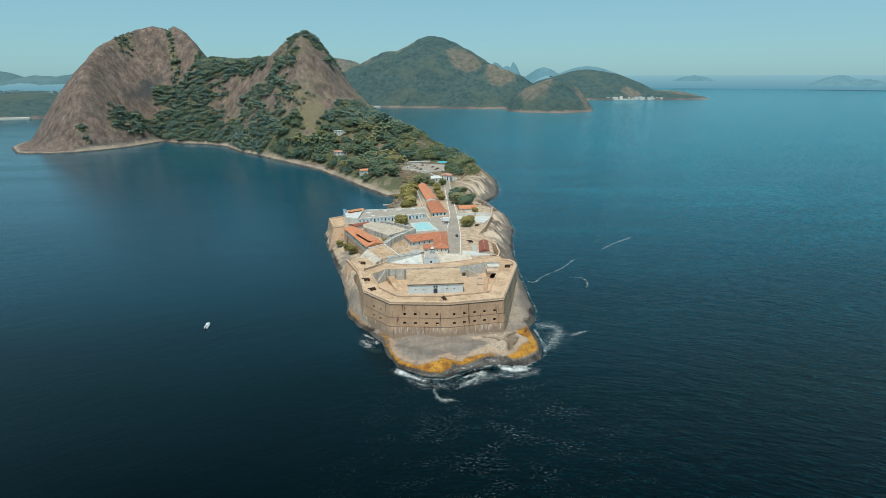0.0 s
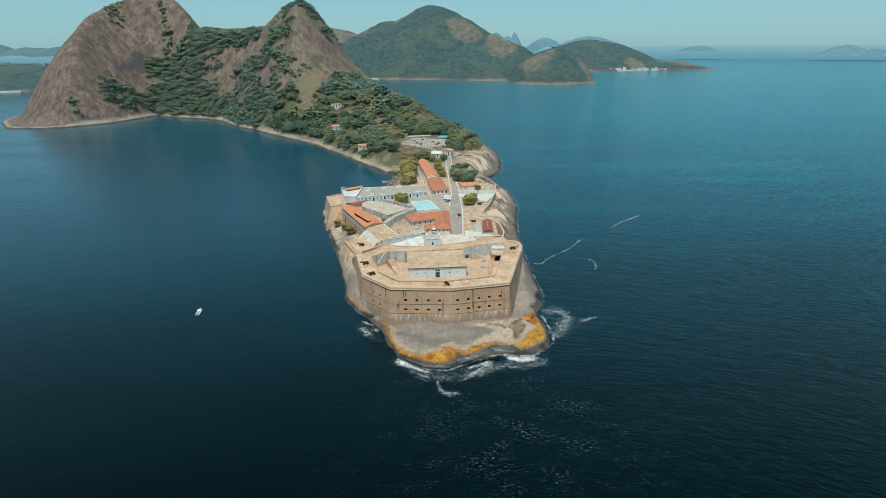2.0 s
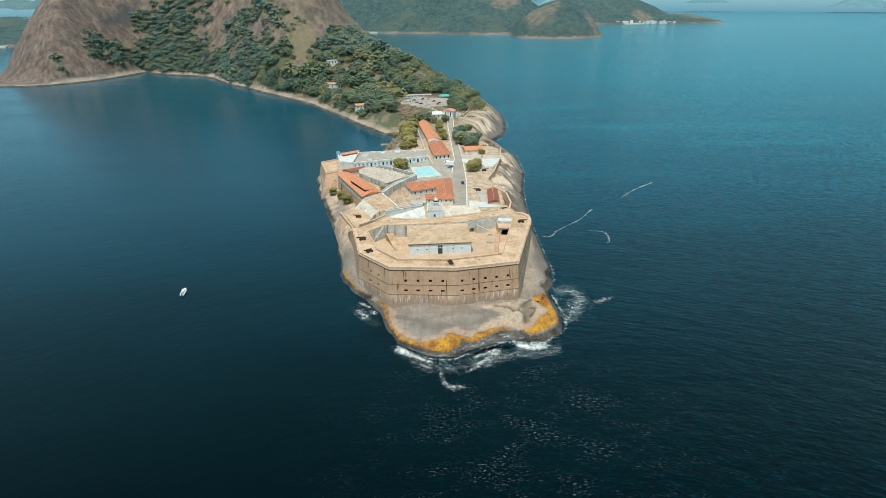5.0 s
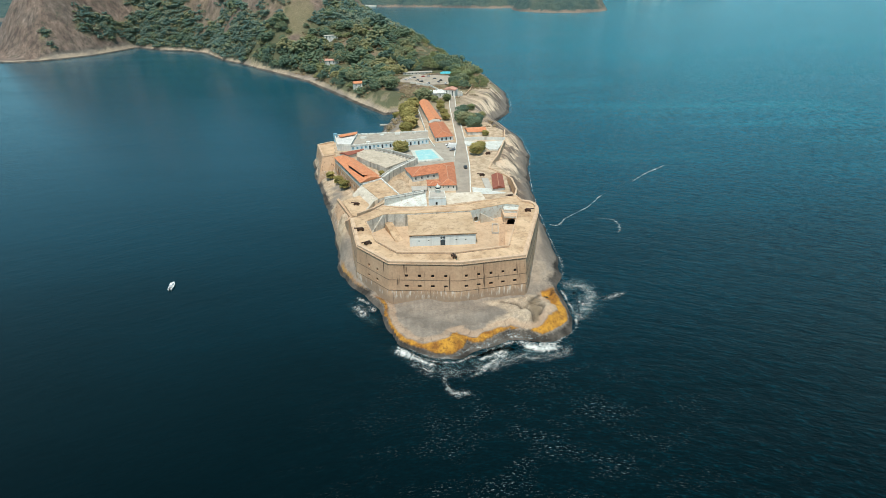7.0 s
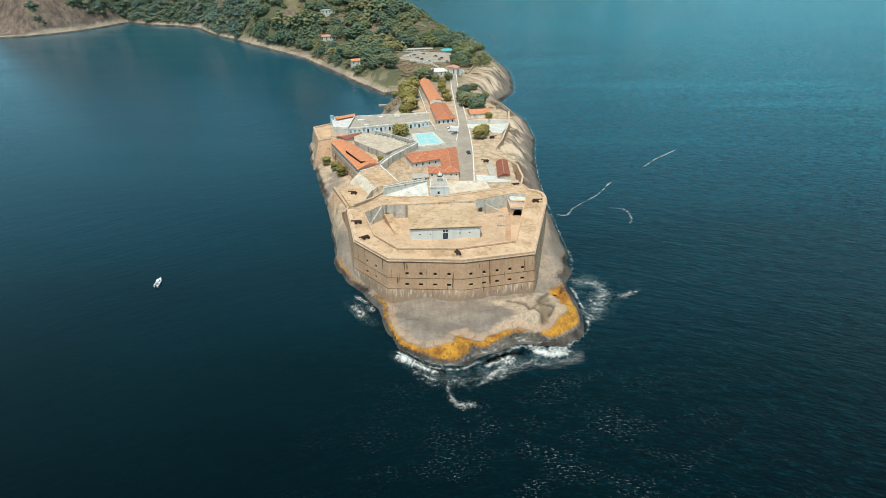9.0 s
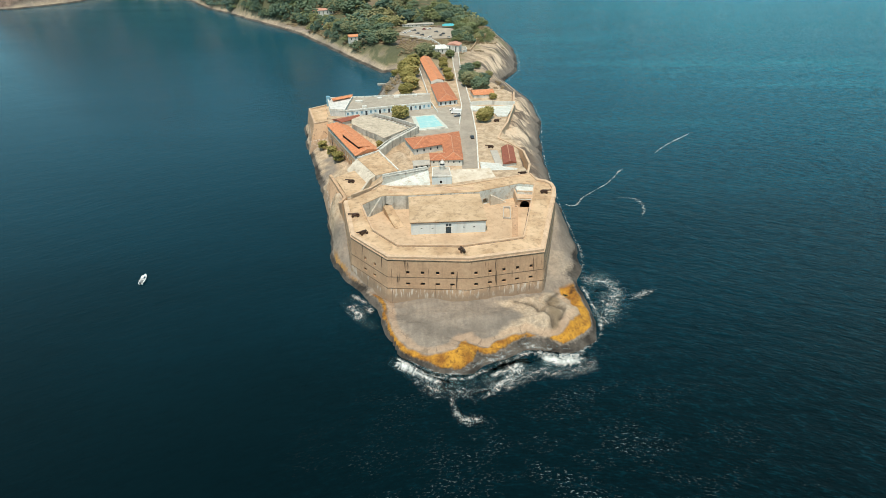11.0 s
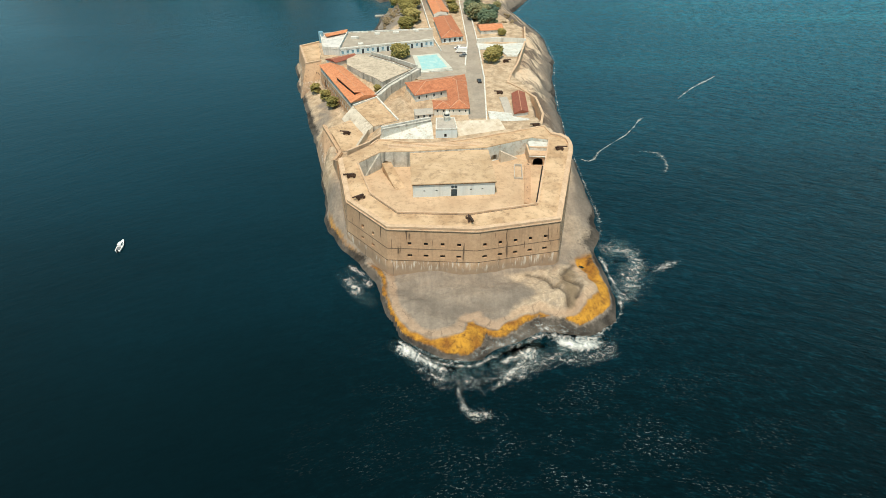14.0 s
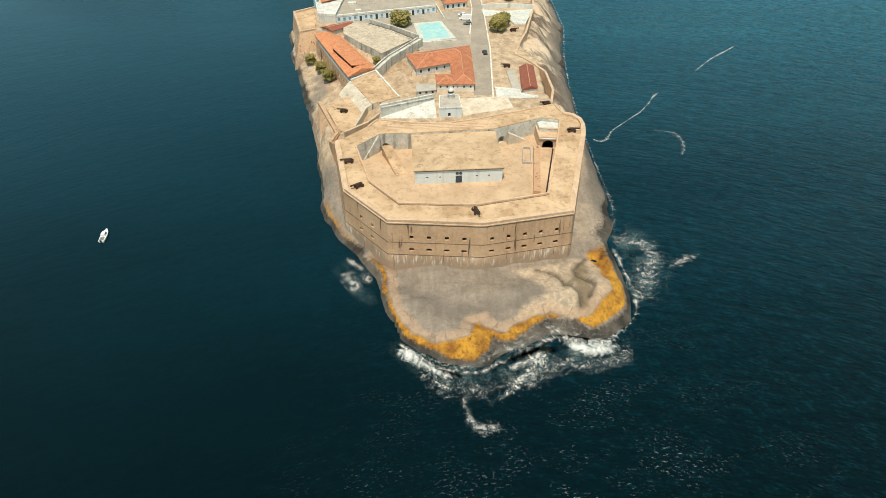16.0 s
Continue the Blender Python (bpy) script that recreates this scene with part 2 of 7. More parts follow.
def water_material():
    """Open sea: crests that bend round the headland, distance haze painted lighter far out, sun glints painted as
    specks off the point.
    """
    m, nt, bs = nodes_of("sea_water")
    p = place(nt)
    sep = nt.nodes.new("ShaderNodeSeparateXYZ")
    nt.links.new(p, sep.inputs[0])
    x, y = sep.outputs[0], sep.outputs[1]
    bend = maths(nt, "MULTIPLY", maths(nt, "SQRT", maths(nt, "ADD", maths(nt, "MULTIPLY", x, x), 8000.0)), 0.55)
    flow = nt.nodes.new("ShaderNodeCombineXYZ")
    nt.links.new(x, flow.inputs[0])
    nt.links.new(maths(nt, "ADD", y, bend), flow.inputs[1])
    f = flow.outputs[0]
    swell = noise_node(nt, f, 0.045, 3, 0.5, (1.0, 2.6, 1.0))
    chop = noise_node(nt, f, 0.19, 5, 0.62, (1.0, 2.4, 1.0))
    rip = noise_node(nt, f, 0.62, 4, 0.62, (1.0, 2.2, 1.0))
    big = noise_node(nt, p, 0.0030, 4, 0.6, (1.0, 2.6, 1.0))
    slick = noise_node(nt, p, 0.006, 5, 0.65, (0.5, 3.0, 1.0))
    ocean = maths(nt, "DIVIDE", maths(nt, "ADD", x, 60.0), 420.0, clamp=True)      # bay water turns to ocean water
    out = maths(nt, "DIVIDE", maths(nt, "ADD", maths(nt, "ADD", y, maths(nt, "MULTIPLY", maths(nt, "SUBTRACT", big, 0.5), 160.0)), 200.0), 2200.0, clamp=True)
    # distance haze painted into the base colour: darkest off the point, lighter green-blue beyond it
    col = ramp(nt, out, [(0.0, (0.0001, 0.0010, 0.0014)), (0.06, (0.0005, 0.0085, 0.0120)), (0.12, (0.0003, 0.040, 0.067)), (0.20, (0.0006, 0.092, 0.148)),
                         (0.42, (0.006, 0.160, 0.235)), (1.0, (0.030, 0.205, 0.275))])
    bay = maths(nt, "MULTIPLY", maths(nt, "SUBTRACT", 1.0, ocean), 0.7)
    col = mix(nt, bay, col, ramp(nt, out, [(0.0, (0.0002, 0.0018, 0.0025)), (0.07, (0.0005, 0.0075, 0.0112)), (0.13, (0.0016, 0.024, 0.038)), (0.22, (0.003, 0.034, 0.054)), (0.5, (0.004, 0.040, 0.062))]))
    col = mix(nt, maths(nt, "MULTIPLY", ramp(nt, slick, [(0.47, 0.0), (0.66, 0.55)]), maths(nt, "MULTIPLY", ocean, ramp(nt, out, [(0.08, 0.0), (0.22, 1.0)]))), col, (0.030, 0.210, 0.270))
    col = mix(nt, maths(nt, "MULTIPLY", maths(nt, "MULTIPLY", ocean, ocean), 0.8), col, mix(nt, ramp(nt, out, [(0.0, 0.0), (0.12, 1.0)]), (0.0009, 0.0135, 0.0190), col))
    # light shining through the small crests, painted into the base colour
    lively = maths(nt, "ADD", maths(nt, "MULTIPLY", ocean, 0.9), 0.12)
    wave = maths(nt, "ADD", maths(nt, "MULTIPLY", maths(nt, "SUBTRACT", chop, 0.5), 4.4), maths(nt, "MULTIPLY", maths(nt, "SUBTRACT", rip, 0.5), 4.6))
    lift = maths(nt, "ADD", 1.0, maths(nt, "MULTIPLY", wave, lively))
    scaled = nt.nodes.new("ShaderNodeVectorMath")
    scaled.operation = "SCALE"
    nt.links.new(col, scaled.inputs[0])
    nt.links.new(maths(nt, "MAXIMUM", lift, 0.08), scaled.inputs[3])
    col = scaled.outputs[0]
    col = mix(nt, maths(nt, "MULTIPLY", maths(nt, "MULTIPLY", maths(nt, "SUBTRACT", wave, 0.30, clamp=True), ocean), 0.75), col, (0.002, 0.052, 0.075))
    # sun glints painted as pale specks in the water's colour
    glint_patch = noise_node(nt, p, 0.06, 5, 0.6, (1.0, 1.8, 1.0))
    speck = noise_node(nt, f, 0.9, 5, 0.68, (1.0, 2.2, 1.0))
    off = nt.nodes.new("ShaderNodeVectorMath")
    off.operation = "DISTANCE"
    off.inputs[1].default_value = (22.0, -112.0, 0.0)
    nt.links.new(p, off.inputs[0])
    near = ramp(nt, maths(nt, "DIVIDE", off.outputs["Value"], 100.0, clamp=True), [(0.0, 1.0), (0.20, 0.85), (0.42, 0.25), (0.8, 0.0)])
    white = maths(nt, "MULTIPLY", maths(nt, "MULTIPLY", ramp(nt, speck, [(0.575, 0.0), (0.66, 1.0)]), ramp(nt, glint_patch, [(0.48, 0.0), (0.60, 1.0)])), near)
    col = mix(nt, maths(nt, "MULTIPLY", white, 0.5), col, (0.45, 0.52, 0.52))
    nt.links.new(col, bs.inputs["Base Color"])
    nt.links.new(maths(nt, "SUBTRACT", maths(nt, "ADD", 1.15, maths(nt, "MULTIPLY", ramp(nt, out, [(0.0, 0.0), (0.05, 1.0)]), 0.07)), maths(nt, "MULTIPLY", ocean, 0.03)), bs.inputs["IOR"])
    bs.inputs["Specular Tint"].default_value = (0.46, 0.93, 1.0, 1.0)
    nt.links.new(ramp(nt, slick, [(0.35, 0.10), (0.65, 0.18)]), bs.inputs["Roughness"])
    h = maths(nt, "ADD", maths(nt, "MULTIPLY", swell, 2.2), maths(nt, "ADD", maths(nt, "MULTIPLY", chop, 1.7), maths(nt, "MULTIPLY", rip, 0.35)))
    b = nt.nodes.new("ShaderNodeBump")
    b.inputs["Distance"].default_value = 1.0
    nt.links.new(maths(nt, "MULTIPLY", ramp(nt, slick, [(0.3, 0.5), (0.7, 0.95)]), maths(nt, "ADD", maths(nt, "MULTIPLY", ocean, 0.8), 0.12)), b.inputs["Strength"])
    nt.links.new(h, b.inputs["Height"])
    nt.links.new(b.outputs[0], bs.inputs["Normal"])
    return m


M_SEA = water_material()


def terrain_material():
    """Rock, dry soil and green undergrowth, by the mesh's own attributes: green, soil; wet and lichen-covered low down at the shore."""
    m, nt, bs = nodes_of("headland_rock")
    p = place(nt)
    sep = nt.nodes.new("ShaderNodeSeparateXYZ")
    nt.links.new(p, sep.inputs[0])

    def attr(n):
        a = nt.nodes.new("ShaderNodeAttribute")
        a.attribute_name = n
        return a.outputs["Fac"]
    streak = noise_node(nt, p, 0.09, 6, 0.65, (1, 1, 0.12))
    grain = noise_node(nt, p, 0.9, 7, 0.7)
    soft = noise_node(nt, p, 0.22, 5, 0.6)
    patch = noise_node(nt, p, 0.02, 5, 0.6)
    rock = mix(nt, ramp(nt, streak, [(0.35, 0.0), (0.65, 1.0)]), (0.150, 0.108, 0.088), (0.264, 0.190, 0.150))
    rock = mix(nt, ramp(nt, patch, [(0.45, 0.0), (0.62, 0.6)]), rock, (0.202, 0.164, 0.138))
    face = noise_node(nt, p, 0.06, 9, 0.80, (1, 1, 0.35))
    rock = mix(nt, 0.7, rock, ramp(nt, face, [(0.36, (0.20, 0.20, 0.20)), (0.64, (0.76, 0.75, 0.74))]), "OVERLAY")
    rib = noise_node(nt, p, 0.16, 6, 0.7, (1, 1, 0.09))
    rock = mix(nt, 0.65, rock, ramp(nt, rib, [(0.36, (0.22, 0.22, 0.22)), (0.64, (0.74, 0.73, 0.72))]), "OVERLAY")
    lines = noise_node(nt, p, 0.055, 6, 0.7, (1, 1, 0.06))
    rock = mix(nt, ramp(nt, lines, [(0.56, 0.0), (0.63, 0.55)]), rock, (0.085, 0.070, 0.060))
    pale = noise_node(nt, p, 0.10, 7, 0.75, (1, 1, 0.10))
    rock = mix(nt, ramp(nt, pale, [(0.58, 0.0), (0.66, 0.5)]), rock, (0.36, 0.285, 0.22))
    tuft = noise_node(nt, p, 0.11, 7, 0.75)
    rock = mix(nt, ramp(nt, tuft, [(0.56, 0.0), (0.64, 0.65)]), rock, (0.075, 0.085, 0.052))
    # darker blue-grey patch on the left peak's face
    rock = mix(nt, maths(nt, "MULTIPLY", attr("dark_patch"), 0.8), rock, (0.040, 0.052, 0.056))
    blot = noise_node(nt, p, 0.075, 5, 0.6)
    shore = mix(nt, ramp(nt, streak, [(0.35, 0.0), (0.65, 1.0)]), (0.205, 0.172, 0.142), (0.305, 0.255, 0.207))
    shore = mix(nt, ramp(nt, blot, [(0.54, 0.0), (0.72, 0.22)]), shore, (0.40, 0.315, 0.235))
    wash = noise_node(nt, p, 0.55, 5, 0.65, (1.0, 0.14, 1.0))
    shore = mix(nt, 0.45, shore, ramp(nt, wash, [(0.35, (0.36, 0.36, 0.36)), (0.65, (0.63, 0.63, 0.63))]), "OVERLAY")
    shore = mix(nt, maths(nt, "MULTIPLY", attr("hollow"), 0.6), shore, (0.150, 0.128, 0.108))
    col = mix(nt, attr("shore"), rock, shore)
    turn = nt.nodes.new("ShaderNodeVectorRotate")
    turn.rotation_type = "Z_AXIS"
    turn.inputs["Angle"].default_value = radians(66)
    nt.links.new(p, turn.inputs["Vector"])
    band = noise_node(nt, turn.outputs[0], 0.20, 5, 0.6, (0.12, 1.0, 0.2))
    slab = mix(nt, ramp(nt, band, [(0.44, 0.0), (0.58, 1.0)]), (0.125, 0.095, 0.075), (0.62, 0.49, 0.36))
    col = mix(nt, attr("slab"), col, slab)
    blot2 = noise_node(nt, p, 0.35, 6, 0.7)
    col = mix(nt, attr("soil"), col, mix(nt, ramp(nt, blot2, [(0.50, 0.0), (0.66, 0.8)]), mix(nt, ramp(nt, soft, [(0.35, 0.0), (0.65, 1.0)]), (0.40, 0.285, 0.185), (0.62, 0.48, 0.34)), (0.27, 0.195, 0.13)))
    green = mix(nt, ramp(nt, grain, [(0.35, 0.0), (0.65, 1.0)]), (0.165, 0.155, 0.078), (0.31, 0.260, 0.140))
    green = mix(nt, ramp(nt, attr("green"), [(0.7, 0.0), (1.0, 0.85)]), green, (0.095, 0.105, 0.055))
    col = mix(nt, attr("green"), col, green)
    # lichen band and wet foot, both with a ragged edge
    z = maths(nt, "ADD", sep.outputs[2], maths(nt, "ADD", maths(nt, "MULTIPLY", maths(nt, "SUBTRACT", grain, 0.5), 1.6), maths(nt, "MULTIPLY", attr("inland"), 4.0)))
    lich = ramp(nt, maths(nt, "ADD", attr("lichen"), maths(nt, "MULTIPLY", maths(nt, "SUBTRACT", soft, 0.5), 0.7)), [(0.22, 0.0), (0.80, 1.0)])
    lich = maths(nt, "MULTIPLY", lich, ramp(nt, maths(nt, "DIVIDE", z, 6.0), [(0.16, 0.0), (0.24, 1.0)]))
    cream = mix(nt, ramp(nt, grain, [(0.35, 0.0), (0.65, 1.0)]), (0.47, 0.36, 0.25), (0.60, 0.475, 0.345))
    col = mix(nt, maths(nt, "MULTIPLY", maths(nt, "MULTIPLY", attr("cream"), ramp(nt, blot2, [(0.36, 0.35), (0.56, 0.95)])), 0.85), col, cream)
    col = mix(nt, maths(nt, "MULTIPLY", attr("brown"), 0.8), col, mix(nt, soft, (0.12, 0.085, 0.05), (0.26, 0.19, 0.115)))
    weed = noise_node(nt, p, 0.8, 6, 0.7, (1, 1, 0.35))
    moss = mix(nt, ramp(nt, soft, [(0.36, 0.0), (0.62, 1.0)]), (0.27, 0.105, 0.013), (0.54, 0.265, 0.030))
    moss = mix(nt, ramp(nt, weed, [(0.50, 0.0), (0.66, 0.75)]), moss, (0.13, 0.055, 0.012))
    moss = mix(nt, ramp(nt, maths(nt, "DIVIDE", maths(nt, "ADD", z, maths(nt, "MULTIPLY", weed, 2.4)), 6.0), [(0.40, 0.0), (0.56, 1.0)]), (0.07, 0.035, 0.012), moss)
    col = mix(nt, lich, col, moss)
    rim_tone = ramp(nt, maths(nt, "ADD", attr("rim"), maths(nt, "MULTIPLY", maths(nt, "SUBTRACT", soft, 0.5), 0.8)), [(0.35, 0.0), (0.85, 0.6)])
    col = mix(nt, maths(nt, "MULTIPLY", rim_tone, maths(nt, "SUBTRACT", 1.0, lich)), col, (0.48, 0.325, 0.215))
    crack = nt.nodes.new("ShaderNodeTexVoronoi")
    crack.feature = "DISTANCE_TO_EDGE"
    crack.inputs["Scale"].default_value = 0.09
    warp = nt.nodes.new("ShaderNodeVectorMath")
    wn_ = nt.nodes.new("ShaderNodeTexNoise")
    wn_.inputs["Scale"].default_value, wn_.inputs["Detail"].default_value = 0.15, 5
    nt.links.new(p, wn_.inputs["Vector"])
    sc = nt.nodes.new("ShaderNodeVectorMath")
    sc.operation = "SCALE"
    sc.inputs[3].default_value = 9.0
    nt.links.new(wn_.outputs["Color"], sc.inputs[0])
    nt.links.new(p, warp.inputs[0])
    nt.links.new(sc.outputs[0], warp.inputs[1])
    nt.links.new(warp.outputs[0], crack.inputs["Vector"])
    col = mix(nt, maths(nt, "MULTIPLY", ramp(nt, crack.outputs[0], [(0.0, 0.5), (0.025, 0.0)]), maths(nt, "MULTIPLY", attr("shore"), attr("rim"))), col, (0.10, 0.075, 0.055))
    col = mix(nt, maths(nt, "MULTIPLY", attr("cracks"), 0.8), col, (0.055, 0.042, 0.030))
    col = mix(nt, maths(nt, "MULTIPLY", attr("damp"), 0.85), col, mix(nt, streak, (0.105, 0.088, 0.074), (0.215, 0.180, 0.150)))
    wet = ramp(nt, maths(nt, "DIVIDE", z, 3.0), [(0.42, 1.0), (0.66, 0.0)])
    col = mix(nt, maths(nt, "MULTIPLY", wet, 0.94), col, mix(nt, ramp(nt, streak, [(0.4, 0.0), (0.6, 1.0)]), (0.012, 0.010, 0.008), (0.10, 0.086, 0.072)))
    col = mix(nt, 0.6, col, ramp(nt, grain, [(0.25, (0.3, 0.3, 0.3)), (0.75, (0.68, 0.68, 0.68))]), "OVERLAY")
    nt.links.new(col, bs.inputs["Base Color"])
    bs.inputs["Roughness"].default_value = 0.9
    crags = maths(nt, "MULTIPLY", maths(nt, "MULTIPLY", face, 14.0), maths(nt, "SUBTRACT", 1.0, attr("shore")))
    bump(nt, bs, maths(nt, "ADD", maths(nt, "ADD", grain, crags), maths(nt, "MULTIPLY", streak, 2.0)), 0.6, 0.8)
    return m


M_LAND = terrain_material()


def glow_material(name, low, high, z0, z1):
    """Plain hazy distance, its haze put into a glowing gradient."""
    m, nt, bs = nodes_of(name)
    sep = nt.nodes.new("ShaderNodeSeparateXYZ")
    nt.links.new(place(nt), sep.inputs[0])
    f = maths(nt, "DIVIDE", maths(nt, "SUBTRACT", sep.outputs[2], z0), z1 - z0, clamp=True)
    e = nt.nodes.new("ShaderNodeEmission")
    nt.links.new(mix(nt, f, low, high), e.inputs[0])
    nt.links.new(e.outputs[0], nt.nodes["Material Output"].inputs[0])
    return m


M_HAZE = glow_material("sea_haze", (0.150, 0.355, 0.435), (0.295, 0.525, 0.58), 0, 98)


# ---- building blocks ----
def mesh_ob(name, verts, faces, material, parent=None, label="", smooth=False):
    me = bpy.data.meshes.new(name)
    me.from_pydata([tuple(v) for v in verts], [], [tuple(f) for f in faces])
    me.update()
    if material:
        me.materials.append(material)
    if smooth:
        me.polygons.foreach_set("use_smooth", [True] * len(me.polygons))
    ob = new(name, me)
    if parent:
        ob.parent = parent
    if label:
        ob["label"] = label
    return ob


def part(name, bm, material, parent=None, label="", smooth=False):
    me = bpy.data.meshes.new(name)
    bmesh.ops.recalc_face_normals(bm, faces=bm.faces)
    bm.to_mesh(me)
    bm.free()
    if material:
        me.materials.append(material)
    if smooth:
        me.polygons.foreach_set("use_smooth", [True] * len(me.polygons))
    ob = new(name, me)
    if parent:
        ob.parent = parent
    if label:
        ob["label"] = label
    return ob


def empty(name, x=0, y=0, z=0, rz=0):
    ob = new(name)
    ob.matrix_world = pose(x, y, z, 0, 0, rz)
    return ob


def add_box(bm, x0, x1, y0, y1, z0, z1, m=None, bevel=0.0):
    g = bmesh.ops.create_cube(bm, size=1.0)
    mm = Matrix.LocRotScale(((x0 + x1) / 2, (y0 + y1) / 2, (z0 + z1) / 2), None, (x1 - x0, y1 - y0, z1 - z0))
    bmesh.ops.transform(bm, matrix=(m @ mm) if m else mm, verts=g["verts"])
    if bevel:
        bmesh.ops.bevel(bm, geom=list({e for v in g["verts"] for e in v.link_edges}), offset=bevel, segments=1, affect="EDGES")
    return g["verts"]


def box(name, x0, x1, y0, y1, z0, z1, material, parent=None, label="", bevel=0.0):
    bm = bmesh.new()
    add_box(bm, x0, x1, y0, y1, z0, z1, None, bevel)
    return part(name, bm, material, parent, label)


def prism(name, poly, z0, z1, material, parent=None, label="", inset=0.0):
    """A solid over a plan polygon; its top may be smaller than its foot by inset metres."""
    n = len(poly)
    cx, cy = sum(p[0] for p in poly) / n, sum(p[1] for p in poly) / n
    top = []
    for x, y in poly:
        d = math.hypot(x - cx, y - cy)
        top.append((x + (cx - x) * inset / d, y + (cy - y) * inset / d, z1))
    v = [(x, y, z0) for x, y in poly] + top
    f = [(i, (i + 1) % n, n + (i + 1) % n, n + i) for i in range(n)]
    from mathutils.geometry import tessellate_polygon
    tri = tessellate_polygon([[Vector((x, y, 0)) for x, y in poly]])
    f += [tuple(n + i for i in t) for t in tri] + [tuple(t) for t in tri]
    bm = bmesh.new()
    vs = [bm.verts.new(q) for q in v]
    for t in f:
        try:
            bm.faces.new([vs[i] for i in t])
        except ValueError:
            pass
    return part(name, bm, material, parent, label)


def sheet(name, poly, z, material, holes=(), thick=0.0, parent=None, label=""):
    """A flat polygon with holes."""
    from mathutils.geometry import tessellate_polygon
    loops = [poly, *holes]
    pts = [Vector((x, y, 0)) for lp in loops for x, y in lp]
    tri = tessellate_polygon([[Vector((x, y, 0)) for x, y in lp] for lp in loops])
    bm = bmesh.new()
    vs = [bm.verts.new((q.x, q.y, z)) for q in pts]
    for t in tri:
        bm.faces.new([vs[i] for i in t])
    if thick:
        g = bmesh.ops.extrude_face_region(bm, geom=bm.faces[:])
        bmesh.ops.translate(bm, verts=[e for e in g["geom"] if isinstance(e, bmesh.types.BMVert)], vec=(0, 0, -thick))
    return part(name, bm, material, parent, label)


def wall_line(name, pts, z_low, z_top, width, material, parent=None, label="", closed=False, low=None, tops=None):
    """A wall of that width to the left of a line in plan; tops may give a height for each point."""
    P = [Vector(p) for p in pts]
    n = len(P)
    off = []
    for i in range(n):
        a = P[i] - P[i - 1] if (i > 0 or closed) else P[i + 1] - P[i]
        b = P[(i + 1) % n] - P[i] if (i < n - 1 or closed) else a
        na, nb = Vector((-a.y, a.x)).normalized(), Vector((-b.y, b.x)).normalized()
        m = (na + nb).normalized()
        off.append(m * (width / max(0.4, m.dot(na))))
    tp = tops or [z_top] * n
    lw = low or [z_low] * n
    bm = bmesh.new()
    rings = []
    for i in range(n):
        q = P[i] + off[i]
        rings.append([bm.verts.new(c) for c in ((P[i].x, P[i].y, lw[i]), (P[i].x, P[i].y, tp[i]), (q.x, q.y, tp[i]), (q.x, q.y, lw[i]))])
    for i in range(n if closed else n - 1):
        a, b = rings[i], rings[(i + 1) % n]
        for j in range(4):
            bm.faces.new((a[j], b[j], b[(j + 1) % 4], a[(j + 1) % 4]))
    if not closed:
        bm.faces.new(rings[0])
        bm.faces.new(list(reversed(rings[-1])))
    return part(name, bm, material, parent, label)


def holed_wall(name, p0, p1, z0, z1, openings, material, parent=None, depth=0.5, batter=0.0, label=""):
    """A wall face from p0 to p1 (outside to its right), from z0 to z1, with real openings (s0, s1, za, zb) in metres along it, that
    have reveals of that depth. batter: how far the foot stands out."""
    a, b = Vector(p0), Vector(p1)
    length = (b - a).length
    t = (b - a) / length
    nrm = Vector((t.y, -t.x))
    S = sorted({0.0, length, *[q for o in openings for q in o[:2]]})
    Z = sorted({z0, z1, *[q for o in openings for q in o[2:4]]})

    def pt(s, z, inn=0.0):
        q = a + t * s + nrm * (batter * (z1 - z) / (z1 - z0) - inn)
        return (q.x, q.y, z)
    bm = bmesh.new()
    cache = {}

    def vert(s, z, inn=0.0):
        k = (round(s, 4), round(z, 4), inn)
        if k not in cache:
            cache[k] = bm.verts.new(pt(s, z, inn))
        return cache[k]
    for i in range(len(S) - 1):
        for j in range(len(Z) - 1):
            sm, zm = (S[i] + S[i + 1]) / 2, (Z[j] + Z[j + 1]) / 2
            if any(o[0] < sm < o[1] and o[2] < zm < o[3] for o in openings):
                continue
            bm.faces.new((vert(S[i], Z[j]), vert(S[i + 1], Z[j]), vert(S[i + 1], Z[j + 1]), vert(S[i], Z[j + 1])))
    for s0, s1, za, zb in openings:
        c = [(s0, za), (s1, za), (s1, zb), (s0, zb)]
        for k in range(4):
            (sa, zza), (sb, zzb) = c[k], c[(k + 1) % 4]
            bm.faces.new([bm.verts.new(pt(*q)) for q in ((sa, zza), (sb, zzb), (sb, zzb, depth), (sa, zza, depth))])
    return part(name, bm, material, parent, label)


def panel_back(name, p0, p1, openings, depth, material, parent, z0, z1, batter=0.0, label=""):
    """What closes each opening of holed_wall at its back: one pane, door or shade-black panel a piece."""
    a, b = Vector(p0), Vector(p1)
    t = (b - a).normalized()
    nrm = Vector((t.y, -t.x))
    for s0, s1, za, zb in openings:
        q = []
        for s, z in ((s0, za), (s1, za), (s1, zb), (s0, zb)):
            v = a + t * s + nrm * (batter * (z1 - z) / (z1 - z0) - depth + 0.02)
            q.append((v.x, v.y, z))
        mesh_ob(name, q, [(0, 1, 2, 3)], material, parent, label)


